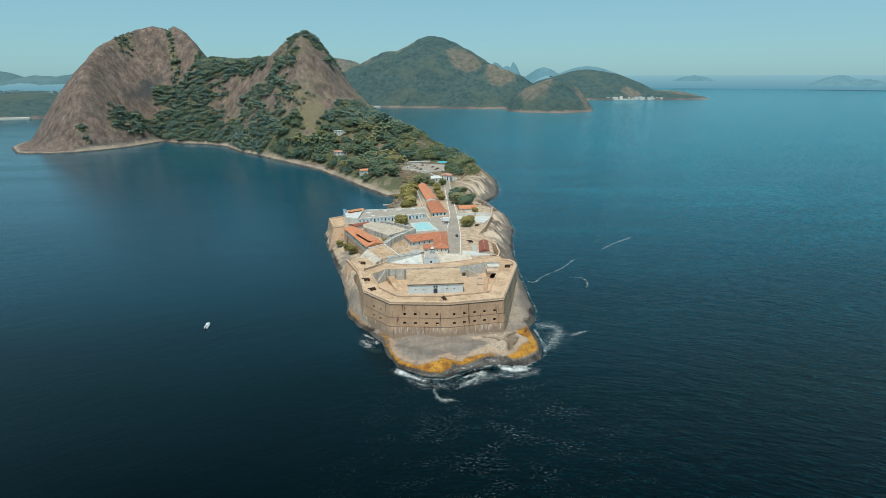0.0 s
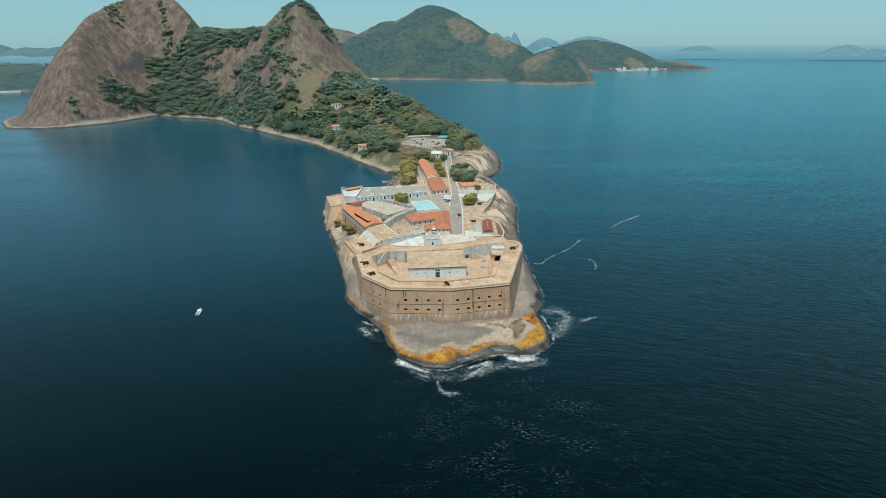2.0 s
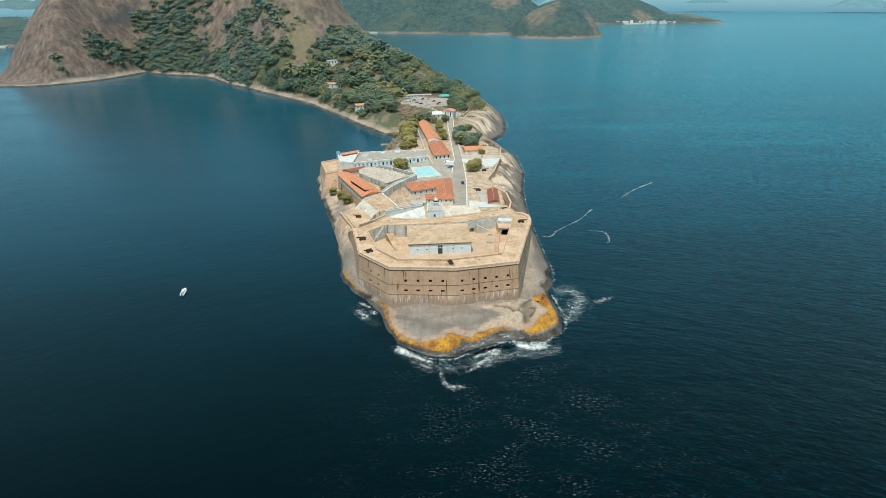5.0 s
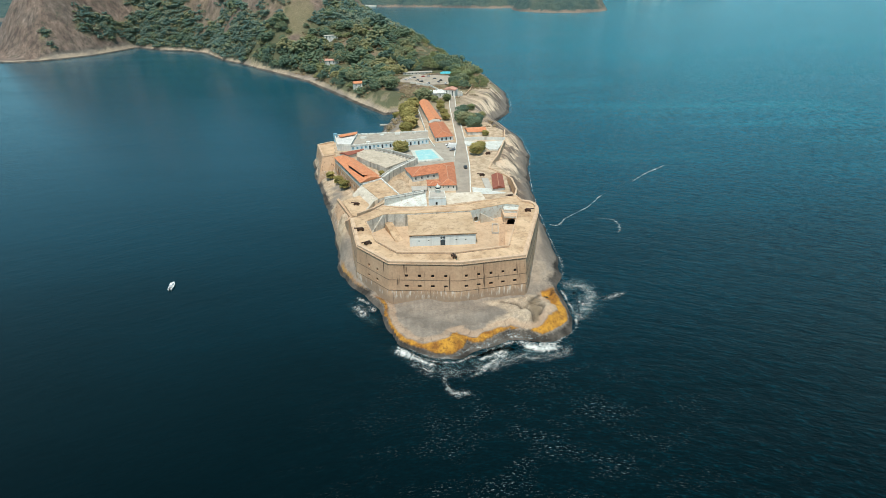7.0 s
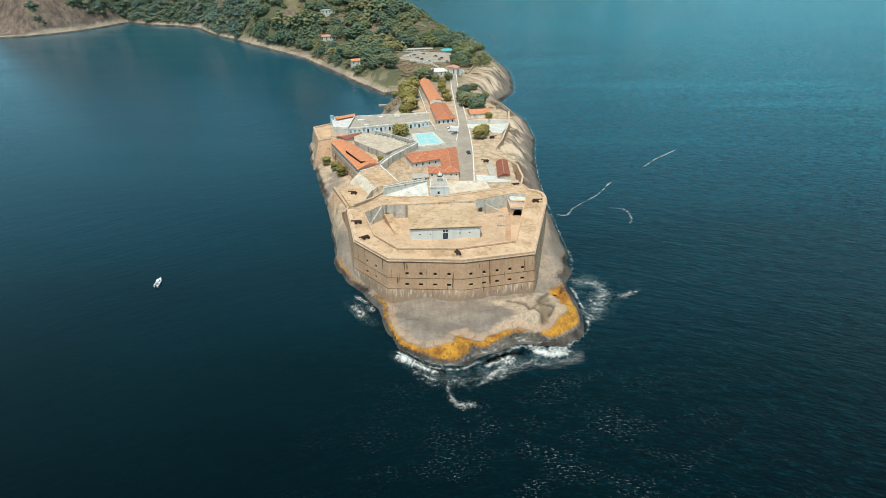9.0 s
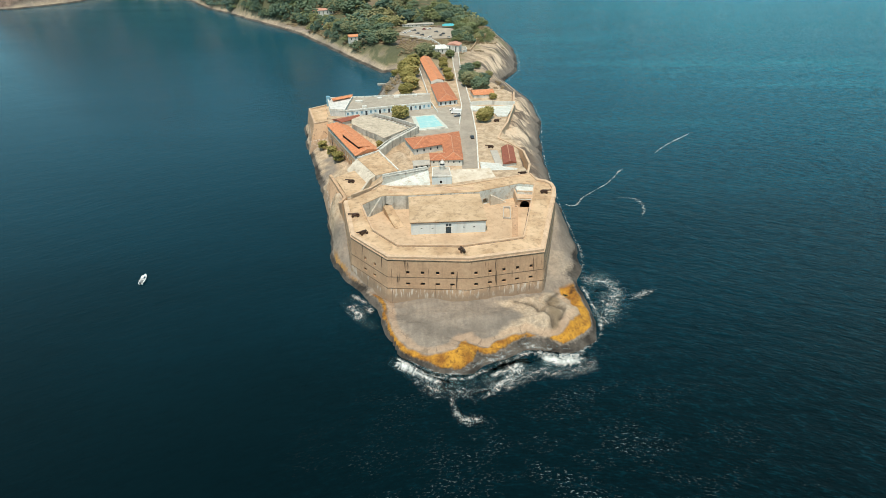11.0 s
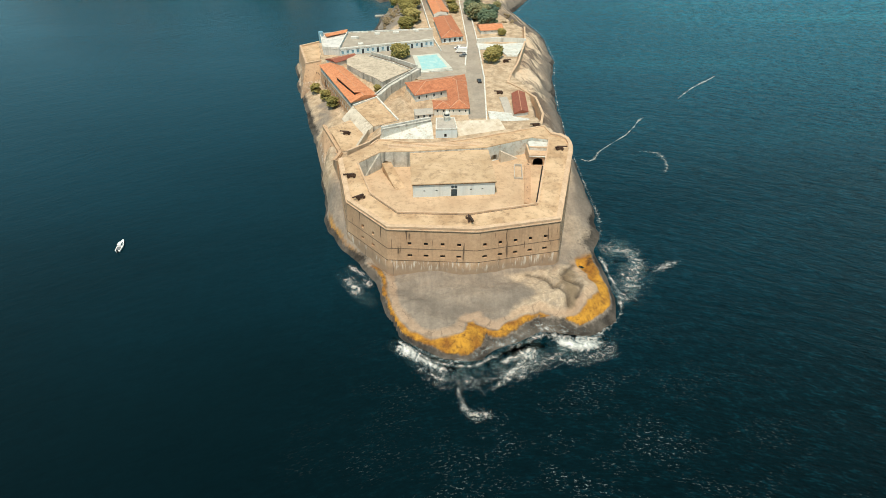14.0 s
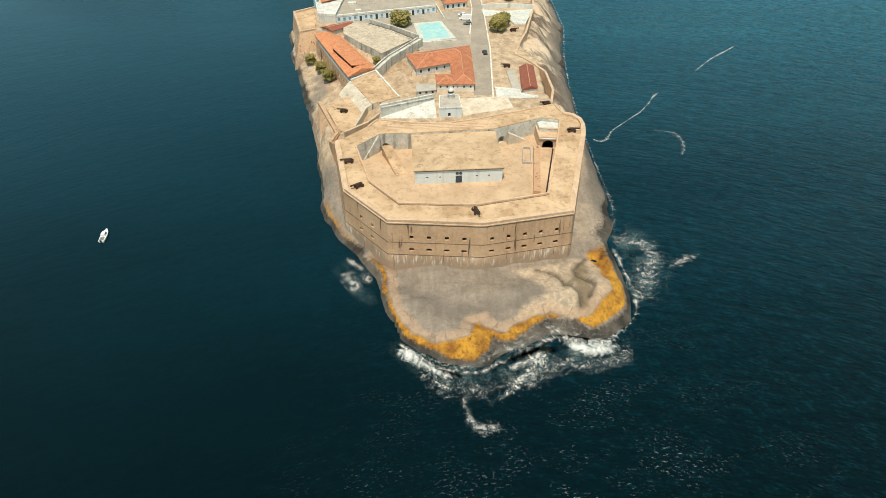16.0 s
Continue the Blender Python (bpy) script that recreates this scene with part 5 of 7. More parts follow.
tagged(wall_line("planting_bed_wall", [(23.9, 10.1), (27.2, 9.5), (28.7, 19.6), (25.6, 20.2)], FLOOR, FLOOR + 0.9, 0.35, M_CONCRETE, closed=True),
       "low concrete frame in the courtyard", "low wall")
bm = bmesh.new()
w = [bm.verts.new(q) for q in ((-26.4, 19.5, FLOOR), (-22.9, 20.3, FLOOR), (-17.9, 6.6, FLOOR), (-21.4, 5.3, FLOOR),
                              (-26.4, 19.5, FLOOR + 3.6), (-22.9, 20.3, FLOOR + 3.6), (-17.9, 6.6, FLOOR + 0.15), (-21.4, 5.3, FLOOR + 0.15))]
for q in ((4, 5, 6, 7), (0, 3, 7, 4), (1, 2, 6, 5), (3, 2, 6, 7), (0, 1, 5, 4), (0, 1, 2, 3)):
    bm.faces.new([w[i] for i in q])
tagged(part("ramp", bm, M_DIRT), "low earth-topped stone ramp in the courtyard", "ramp")


# ---- guns ----
def make_cannon():
    t = tagged(empty("cannon"), "rusty black iron cannon on a wheeled carriage", "cannon", "old guns on the terraces")
    bm = bmesh.new()
    prof = [(-1.5, 0.12), (-1.4, 0.30), (-0.9, 0.33), (0.2, 0.27), (1.5, 0.20), (1.6, 0.25), (1.8, 0.24), (1.8, 0.12), (0.9, 0.11)]
    rings = []
    for y, r in prof:
        rings.append([bm.verts.new((r * math.cos(2 * math.pi * k / 14), y, 1.05 + y * 0.05 + r * math.sin(2 * math.pi * k / 14))) for k in range(14)])
    for a, b in zip(rings[:-1], rings[1:]):
        for k in range(14):
            bm.faces.new((a[k], a[(k + 1) % 14], b[(k + 1) % 14], b[k]))
    bm.faces.new(rings[0])
    bm.faces.new(rings[-1])
    part("barrel", bm, M_IRON, t, smooth=True)
    for x in (-0.42, 0.42):
        bm = bmesh.new()
        add_box(bm, x - 0.1, x + 0.1, -1.8, 0.7, 0.35, 0.75, None, 0.03)
        add_box(bm, x - 0.1, x + 0.1, -0.8, 0.5, 0.75, 1.0, None, 0.03)
        part("carriage_cheek", bm, M_IRON, t)
    for x in (-0.62, 0.62):
        for y in (-1.3, 0.3):
            bm = bmesh.new()
            bmesh.ops.create_cone(bm, cap_ends=True, segments=14, radius1=0.38, radius2=0.38, depth=0.16, matrix=pose(x, y, 0.38, 0, 90))
            part("wheel", bm, M_IRON, t)
    return t


cannon = make_cannon()
GUNS = [(-37.6, 4.4, DECK, 95), (-33.6, -10.2, DECK, 120), (2.9, -25.8, DECK, 195), (43.6, 19.5, DECK, -95), (38.9, 45.7, 15.65, 100),
        (28.9, 84.5, 14.35, 85), (39.9, 126.5, 14.35, -85), (-42.8, 51.5, 12.02, 80)]
cannon.matrix_world = pose(*GUNS[0][:3], 0, 0, GUNS[0][3]) @ Matrix.Scale(1.25, 4)
for x, y, z, a in GUNS[1:]:
    copy_thing(cannon, pose(x, y, z, 0, 0, a))


# ---- terraces, ramparts and white walls behind the bastion ----
ramp_wall = tagged(empty("rampart"), "weathered tan rampart with a leaning outer face on the rock edge", "rampart")
wall_line("wall", [(-42.3, 17.6), (-45.0, 27.0), (-43.2, 34.5), (-52.5, 60.9)], 3.0, 13.6, 1.2, M_WALL, ramp_wall, tops=[18.2, 13.4, 12.7, 12.4])
loft("leaning_face", [(-47.8, 22.0, 1.0), (-52.0, 34.0, 1.0), (-57.5, 59.0, 1.0), (-53.0, 62.0, 1.0), (-44.0, 34.0, 1.0), (-45.0, 27.0, 1.0)],
     [(-45.2, 27.0, 12.6), (-43.6, 34.4, 12.2), (-52.9, 60.6, 11.9), (-52.0, 61.0, 11.9), (-42.9, 34.6, 12.2), (-44.6, 27.2, 12.6)], M_WALL, ramp_wall, "sloping stained face of the rampart")
t1 = tagged(empty("upper_terrace"), "raised earth terrace with a white kerb", "terrace")
sheet("earth_top", [(-40.5, 74.0), (-30.5, 52.0), (-19.5, 57.5), (-29.6, 83.0)], 15.0, M_DIRT, (), 0.2, t1)
for a, b, m in (((-40.5, 74.0), (-30.5, 52.0), M_OLDWALL), ((-30.5, 52.0), (-19.5, 57.5), M_OLDWALL), ((-19.5, 57.5), (-29.6, 83.0), M_WHITE)):
    holed_wall("retaining_wall", a, b, 9.0, 14.8, [], m, t1)
wall_line("kerb", [(-19.5, 57.5), (-29.6, 83.0), (-40.5, 74.0)], 14.9, 15.6, 0.7, M_WHITE, t1, "white painted kerb")
loft("leaning_wall", [(-46.0, 70.0, 10.5), (-37.0, 49.5, 10.5), (-31.0, 51.6, 10.5), (-40.0, 73.6, 10.5)], [(-40.8, 74.0, 14.78), (-30.9, 51.7, 14.78), (-30.6, 51.9, 14.78), (-40.5, 74.2, 14.78)], M_STAINED, t1, "broad leaning wall of stained plaster")
t2 = tagged(empty("lower_terrace"), "lower dusty terrace between ramparts", "terrace")
sheet("earth_top", [(-50.5, 57.5), (-43.0, 36.0), (-36.0, 38.0), (-33.0, 51.5), (-41.0, 66.0)], 12.0, M_DIRT, (), 0.2, t2)
holed_wall("retaining_wall", (-43.0, 36.0), (-36.0, 38.0), 6, 12.0, [], M_STAINED, t2)
wall_line("kerb", [(-36.5, 36.0), (-32.5, 51.0)], 11.0, 14.4, 0.9, M_STAINED, t2, "stained plastered wall")
wall_line("buttress", [(-39.5, 24.0), (-31.0, 30.5), (-27.0, 40.0)], 10.0, 19.0, 0.8, M_PARAPET, t2, "pale wall climbing to the terrace", tops=[18.7, 18.9, 17.2])

ww = tagged(empty("white_gun_wall"), "whitewashed sloping wall with a dark parapet trench", "wall")
bm = bmesh.new()
a = [(-27.9, 38.9, 15.6), (-5.2, 37.6, 15.6), (-5.6, 45.2, 19.7), (-26.0, 39.6, 19.0)]
v = [bm.verts.new(q) for q in a] + [bm.verts.new((x, y + 0.2, 13.0)) for x, y, z in a]
for q in ((0, 1, 2, 3), (0, 1, 5, 4), (1, 2, 6, 5), (3, 0, 4, 7), (2, 3, 7, 6)):
    bm.faces.new([v[i] for i in q])
part("white_slope", bm, M_LIME, ww)
wall_line("trench_wall", [(-26.3, 40.6), (-5.8, 46.3)], 13, 19.9, 0.9, M_OLDWALL, ww, "grey weathered trench wall", tops=[19.2, 19.9])
wall_line("rear_wall", [(-26.8, 42.4), (-6.2, 48.4)], 13, 20.2, 0.5, M_WHITE, ww, tops=[19.4, 20.2])
bm = bmesh.new()
a = [(4.6, 39.0, 15.6), (26.0, 44.0, 15.6), (24.0, 50.0, 17.6), (4.6, 46.5, 19.0)]
v = [bm.verts.new(q) for q in a] + [bm.verts.new((x, y + 0.2, 13.0)) for x, y, z in a]
for q in ((0, 1, 2, 3), (0, 1, 5, 4), (1, 2, 6, 5), (3, 0, 4, 7), (2, 3, 7, 6)):
    bm.faces.new([v[i] for i in q])
part("pale_slope", bm, surface("pale_earth_slope", (0.52, 0.44, 0.34), (0.66, 0.60, 0.51), 0.95, 0.2, 0.9, (0.40, 0.30, 0.2), 0.6), ww, "pale trodden earth slope")


def build_turret():
    t = tagged(empty("turret"), "white lighthouse block with a small domed lantern", "lighthouse")
    ops = [(3.6, 4.6, 15.8, 17.4)]
    holed_wall("front_wall", (-4.4, 38.2), (4.6, 38.0), 14.0, 19.3, ops, M_BLUEWHITE, t, 0.6)
    panel_back("doorway", (-4.4, 38.2), (4.6, 38.0), ops, 0.6, M_DARK, t, 14.0, 19.3)
    holed_wall("side_wall", (4.6, 38.0), (4.4, 48.5), 14.0, 19.3, [], M_WHITE, t)
    holed_wall("side_wall", (-3.6, 48.5), (-4.4, 38.2), 14.0, 19.3, [], M_WHITE, t)
    holed_wall("rear_wall", (4.4, 48.5), (-3.6, 48.5), 14.0, 19.3, [], M_WHITE, t)
    sheet("roof", [(-4.4, 38.2), (4.6, 38.0), (4.4, 48.5), (-3.6, 48.5)], 19.2, M_CONCRETE, (), 0.2, t, "grey flat roof")
    wall_line("roof_parapet", [(-4.4, 38.2), (4.6, 38.0), (4.4, 48.5), (-3.6, 48.5)], 19.2, 19.8, 0.4, M_WHITE, t, closed=True)
    bm = bmesh.new()
    prof = [(1.3, 19.2), (1.25, 21.0), (1.5, 21.1), (1.5, 21.3), (1.1, 21.4), (1.05, 22.3), (1.35, 22.4), (1.2, 22.8), (0.8, 23.2), (0.3, 23.5), (0.12, 24.2), (0.0, 24.4)]
    rings = [[bm.verts.new((0.9 + r * math.cos(2 * math.pi * k / 12), 47.0 + r * math.sin(2 * math.pi * k / 12), z)) for k in range(12)] for r, z in prof[:-1]]
    for a, b in zip(rings[:-1], rings[1:]):
        for k in range(12):
            bm.faces.new((a[k], a[(k + 1) % 12], b[(k + 1) % 12], b[k]))
    bm.faces.new(rings[-1])
    lantern = part("lantern", bm, M_WHITE, t, "white lantern with a dome", True)
    bm = bmesh.new()
    bmesh.ops.create_cone(bm, cap_ends=True, segments=12, radius1=1.12, radius2=1.12, depth=0.7, matrix=pose(0.9, 47.0, 21.85))
    part("lantern_glass", bm, M_GLASS, lantern, "dark lantern panes")
    return settle(t)


build_turret()
tagged(prism("white_terrace", [(20.6, 52.3), (25.6, 49.6), (35.7, 49.8), (38.4, 54.6), (31.5, 57.6), (31.4, 60.9), (21.0, 64.2)], 12.0, 15.1, M_LIME, None, "", 0.0), "whitewashed paved terrace below the shed", "terrace")
tagged(prism("white_terrace", [(26.9, 146.8), (39.0, 146.1), (41.1, 134.8), (47.0, 134.4), (55.6, 155.6), (43.4, 154.4), (38.0, 153.7), (26.6, 156.8)], 12.5, 15.0, M_LIME, None, "", 0.0), "whitewashed stepped terrace above the cliff", "terrace")


# ---- houses ----
def house(name, label, corners, z0, z1, rise, roof_mat, wall_mat, windows=(), over=0.5, hip=True, category="house", group="", pane=None, door=()):
    """corners: four, anticlockwise from above; the first side is a short one. windows: for a side, how many, width, sill and head."""
    t = tagged(empty(name, *corners[0], z0), label, category, group)
    spec = dict((w[0], w[1:]) for w in windows)
    for i in range(4):
        p0, p1 = corners[i], corners[(i + 1) % 4]
        L = (Vector(p1) - Vector(p0)).length
        ops = []
        if i in spec:
            n, wd, lo, hi = spec[i]
            ops = [(L * (k + 0.5) / n - wd / 2, L * (k + 0.5) / n + wd / 2, lo if k not in door or i else z0, hi) for k in range(n)]
        side = holed_wall("wall", p0, p1, z0 - 4.5, z1, ops, wall_mat, t, 0.25)
        panel_back("window", p0, p1, ops, 0.25, pane or M_GLASS, side, z0, z1)
    hip_roof("roof", corners, z1, rise, over, roof_mat, t, "", hip)
    return settle(t)


M_PALE = surface("grey_white_plaster", (0.55, 0.55, 0.53), (0.66, 0.65, 0.62), 0.85, 0.3, 1.6, (0.3, 0.3, 0.29), 0.5, 0.5, 0.3)
# house with the red tile roof: three wings
house("tiled_house", "grey-white house wing under an old red tile roof", [(-15.6, 92.6), (-11.4, 77.6), (13.4, 86.5), (13.9, 101.0)], 14.0, 17.9, 2.6, M_TILE, M_PALE,
      [(1, 7, 0.9, 15.4, 16.9), (0, 3, 0.9, 15.4, 16.9)], 0.5, True, "house", "wings of the tiled house")
house("tiled_house", "white house wing under an old red tile roof", [(3.6, 62.2), (12.0, 61.8), (13.6, 93.0), (4.2, 93.0)], 14.0, 17.8, 2.2, M_TILE, M_WHITE,
      [(0, 3, 0.7, 15.8, 16.9), (1, 7, 0.9, 15.4, 16.9), (3, 6, 0.9, 15.4, 16.9)], 0.5, True, "house", "wings of the tiled house")
house("tiled_house", "low white house wing under a red tile roof", [(-3.5, 71.5), (-3.5, 62.6), (5.0, 62.2), (5.0, 71.5)], 14.0, 17.6, 1.6, M_TILE, M_WHITE,
      [(1, 3, 0.7, 15.8, 16.9), (0, 2, 0.8, 15.4, 16.8)], 0.4, True, "house", "wings of the tiled house")
house("lean_to", "low weathered shed with a grey slatted roof", [(-12.4, 66.5), (-12.0, 60.2), (-4.2, 61.4), (-4.2, 67.0)], 14.0, 15.8, 0.7, M_CONCRETE, M_PALE, [(1, 3, 0.9, 14.2, 15.4)], 0.3, False, "shed")

# long house with the orange roof on a high wall
OR = [(-41.2, 76.6), (-30.1, 84.4), (-48.4, 121.8), (-60.4, 125.2)]
orange = house("orange_roofed_house", "long low house under a new orange tile roof", OR, 12.4, 15.6, 1.9, M_TILE_NEW, M_WHITE, [(3, 18, 1.1, 13.0, 14.9), (0, 2, 1.0, 13.2, 14.6)], 0.6, False)
bm = bmesh.new()
dr = Matrix.Translation((-42.6, 93.4, 0)) @ pose(0, 0, 0, 0, 0, 26.5)
w = [bm.verts.new(dr @ Vector(q)) for q in ((-2.4, -11, 16.7), (3.6, -11, 17.0), (3.6, 11, 17.0), (-2.4, 11, 16.7), (-2.9, -11.4, 18.0), (3.8, -11.4, 16.9), (3.8, 11.4, 16.9), (-2.9, 11.4, 18.0),
                                           (-2.9, -11.4, 18.25), (3.8, -11.4, 17.15), (3.8, 11.4, 17.15), (-2.9, 11.4, 18.25))]
for q in ((4, 5, 6, 7), (8, 9, 10, 11), (4, 5, 9, 8), (5, 6, 10, 9), (6, 7, 11, 10), (7, 4, 8, 11)):
    bm.faces.new([w[i] for i in q])
ms = part("raised_roof", bm, M_TILE_NEW, orange, "raised strip of orange roof")
bm = bmesh.new()
add_box(bm, -2.5, -2.1, -11, 11, 16.4, 18.0, dr)
ms2 = part("louvre_strip", bm, M_DARK, orange, "dark strip under the raised roof")
settle(orange)
tagged(holed_wall("house_foundation", (-60.8, 125.4), (-41.4, 76.2), 4.0, 12.5, [(s, s + 2.7, 5.5, 10.6) for s in range(4, 50, 4)], M_WALL, None, 2.2, 0.4), "stained stone arcade under the long house", "wall")
panel_back("recess", (-60.8, 125.4), (-41.4, 76.2), [(s, s + 2.7, 5.5, 10.6) for s in range(4, 50, 4)], 2.2, M_OLDWALL, bpy.data.objects["house_foundation"], 4.0, 12.5, 0.4, "shaded rear wall of the arcade")
house("brown_roofed_house", "small house under a dark brown sheet roof", [(-57.8, 131.6), (-52.0, 126.6), (-41.8, 134.0), (-44.0, 139.0)], 13.6, 16.6, 0.9, M_RUST, M_PALE, [], 0.4, False)

# grey vaulted casemates
cas = tagged(empty("casemates"), "weathered grey vaulted casemates round a sunken yard", "casemate")
ROOF_C = [(-46.2, 121.5), (-38.0, 110.0), (-31.5, 102.5), (-27.2, 96.2), (-11.8, 112.6), (-22.0, 124.0), (-34.0, 133.5), (-42.0, 134.8), (-46.6, 129.0)]
sheet("vault_roof", ROOF_C, 17.2, M_ROOFGREY := surface("grey_vault_roof", (0.42, 0.35, 0.27), (0.60, 0.51, 0.40), 0.95, 0.25, 1.3, (0.22, 0.20, 0.165), 0.75), (), 0.4, cas)
for i in range(len(ROOF_C)):
    a, b = ROOF_C[i], ROOF_C[(i + 1) % len(ROOF_C)]
    L = (Vector(b) - Vector(a)).length
    ops = [(q - 1.2, q + 1.2, 11.1, 14.2) for q in (L * 0.27, L * 0.73)] if i in (0, 1, 2) else []
    holed_wall("vault_wall", a, b, 9.0, 17.0, ops, M_OLDWALL, cas, 1.5)
    arch_heads(a, b, ops, 1.5, M_OLDWALL, cas)
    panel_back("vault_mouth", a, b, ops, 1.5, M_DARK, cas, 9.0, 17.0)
wall_line("stair_wall", [(-28.4, 81.6), (-22.6, 91.0), (-7.6, 110.0)], 11.0, 18.0, 1.6, M_OLDWALL, cas, "long grey stair wall", tops=[16.4, 17.4, 18.2])
wall_line("stair_parapet", [(-30.4, 83.4), (-24.6, 92.8), (-9.6, 112.0)], 11.0, 17.6, 0.7, M_OLDWALL, cas, "", tops=[16.2, 17.2, 18.0])
wall_line("roof_parapet", [(-34.0, 137.5), (-21.0, 126.4), (-9.6, 114.8)], 14.0, 18.0, 0.8, M_OLDWALL, cas)
# not sunk: the trench's shade is painted as a dark strip
wall_line("trench", [(-33.6, 134.2), (-21.8, 124.3), (-11.6, 113.0)], 16.4, 17.3, -0.9, M_LEDGE, cas, "dark strip painted as the shade of the trench behind the roof")
wall_line("trench_kerb", [(-34.6, 132.6), (-22.8, 122.6), (-13.2, 112.0)], 17.1, 17.7, -0.5, M_OLDWALL, cas)
settle(cas)


M_ROOFDARK = surface("stained_flat_roof", (0.30, 0.265, 0.22), (0.40, 0.35, 0.29), 0.95, 0.12, 1.3, (0.50, 0.45, 0.37), 0.7)


# long pale blue house by the sports court
def build_long_house():
    t = tagged(empty("long_house", -50.7, 142.7, 14.4), "long white and pale blue house with shuttered windows", "house")
    p0, p1 = (-51.2, 142.6), (1.6, 155.0)
    L = (Vector(p1) - Vector(p0)).length
    n = 19
    doors = (4, 7, 9, 14, 16)
    ops = []
    for k in range(n):
        c = L * (k + 0.5) / n
        ops.append((c - 0.65, c + 0.65, 14.3 if k in doors else 15.2, 16.9))
    holed_wall("front_wall", p0, p1, 13.0, 17.4, ops, M_BLUEWHITE, t, 0.3)
    panel_back("window", p0, p1, [o for k, o in enumerate(ops) if k not in doors], 0.3, M_BLUEPANE, t, 13, 17.4)
    panel_back("door", p0, p1, [o for k, o in enumerate(ops) if k in doors], 0.3, M_GLASS, t, 13, 17.4)
    for k, o in enumerate(ops):
        if k not in doors:
            a = Vector(p0) + (Vector(p1) - Vector(p0)).normalized() * ((o[0] + o[1]) / 2)
            bm = bmesh.new()
            add_box(bm, -0.75, 0.75, -0.14, 0.1, 15.05, 15.2, Matrix.Translation((a.x, a.y, 0)) @ pose(0, 0, 0, 0, 0, 13.2))
            part("sill", bm, M_WHITE, t)
    ring = [p0, p1, (2.2, 176.0), (-48.5, 172.0)]
    for a, b in ((p1, ring[2]), (ring[2], ring[3]), (ring[3], p0)):
        holed_wall("wall", a, b, 12.0, 17.4, [], M_BLUEWHITE, t)
    sheet("flat_roof", ring, 17.5, M_ROOFDARK, (), 0.3, t, "flat grey concrete roof")
    wall_line("cornice", [p0, p1], 17.2, 18.4, 0.9, M_WHITE, t, "white roof parapet")
    wall_line("rear_parapet", [(2.2, 176.0), (-48.5, 172.0)], 17.4, 18.3, 0.6, M_WHITE, t)
    for x, y, s in ((-44, 162, 2.2), (-31, 168, 1.6), (-20, 170.5, 1.8), (-8, 172, 1.5), (-40, 150.5, 1.4)):
        box("roof_hatch", x - s, x + s, y - 1.0, y + 1.0, 17.5, 18.5, M_WHITE, t, "white roof box")
    # taller end block
    e = [(-64.6, 168.8), (-60.6, 145.0), (-51.4, 142.8), (-48.5, 170.5)]
    for i in range(4):
        a, b = e[i], e[(i + 1) % 4]
        holed_wall("end_wall", a, b, 10.0, 17.8, [], M_PALE if i == 1 else M_BLUEWHITE, t)
    sheet("end_roof", e, 17.8, M_PALE, (), 0.3, t)
    wall_line("end_parapet", e, 17.7, 18.9, 0.5, M_WHITE, t, closed=True)
    box("blue_tower", -65.0, -62.6, 165.6, 168.2, 14, 20.2, M_BLUEPANE, t, "pale blue stair tower")
    hip_roof("end_tiles", [(-61.5, 167.0), (-60.0, 162.5), (-49.0, 169.5), (-48.8, 174.5)], 18.9, 0.8, 0.3, M_TILE_NEW, t, "orange lean-to roof", False)
    return settle(t)


build_long_house()

# two gabled houses in a row beside the lane
house("row_house", "white house under a red hipped tile roof", [(6.9, 159.8), (19.2, 162.8), (15.4, 203.5), (4.4, 199.2)], 14.2, 17.4, 2.4, M_TILE, M_BLUEWHITE,
      [(0, 4, 1.2, 14.6, 16.6), (3, 9, 1.1, 15.0, 16.4)], 0.6, True, "house", "houses in a row", M_GLASS)
house("row_house", "long white house under an orange tile roof", [(5.2, 206.5), (14.6, 212.5), (7.4, 284.0), (-0.6, 279.0)], 14.4, 17.4, 1.8, M_TILE_NEW, M_PALE,
      [(3, 14, 1.1, 15.0, 16.4), (0, 2, 1.0, 15.0, 16.4)], 0.5, False, "house", "houses in a row", M_GLASS)
house("row_house", "low grey-roofed link between two houses", [(4.6, 199.8), (13.6, 203.6), (13.0, 211.5), (4.9, 206.5)], 14.3, 17.6, 1.2, M_CONCRETE, M_PALE, [], 0.2, False, "house", "houses in a row", M_GLASS)
tagged(wall_line("white_wall", [(5.6, 146.0), (2.4, 165.0), (-3.2, 284.0)], 12, 15.8, 0.5, M_WHITE, tops=[15.2, 15.8, 16.0]), "tall white wall along the row of houses", "wall")
house("shed", "shed under a rusty red ridged sheet roof", [(32.2, 58.6), (38.6, 60.0), (40.8, 81.4), (34.8, 80.8)], 14.2, 16.0, 1.3, M_RUST, M_PALE, [], 0.3, False, "shed")
tagged(box("stone_platform", 28.6, 32.4, 60.0, 80.0, 13.5, 14.7, M_CONCRETE, None, "", 0.05), "grey concrete slab beside the shed", "platform")

# ---- lane, sports court, paved yard ----
tagged(sheet("road", [(11.4, 54.0), (19.0, 53.0), (24.3, 104.0), (27.2, 157.0), (31.0, 268.0), (34.5, 318.0), (30.5, 319.0), (26.8, 268.0), (22.2, 158.0), (16.6, 115.9), (14.2, 104.0)], 14.42, M_LANE := surface("worn_asphalt", (0.30, 0.255, 0.21), (0.38, 0.33, 0.27), 0.95, 0.1, 1.2, (0.22, 0.195, 0.17), 0.6), (), 0.0), "worn pale asphalt lane", "road", kind="structure")
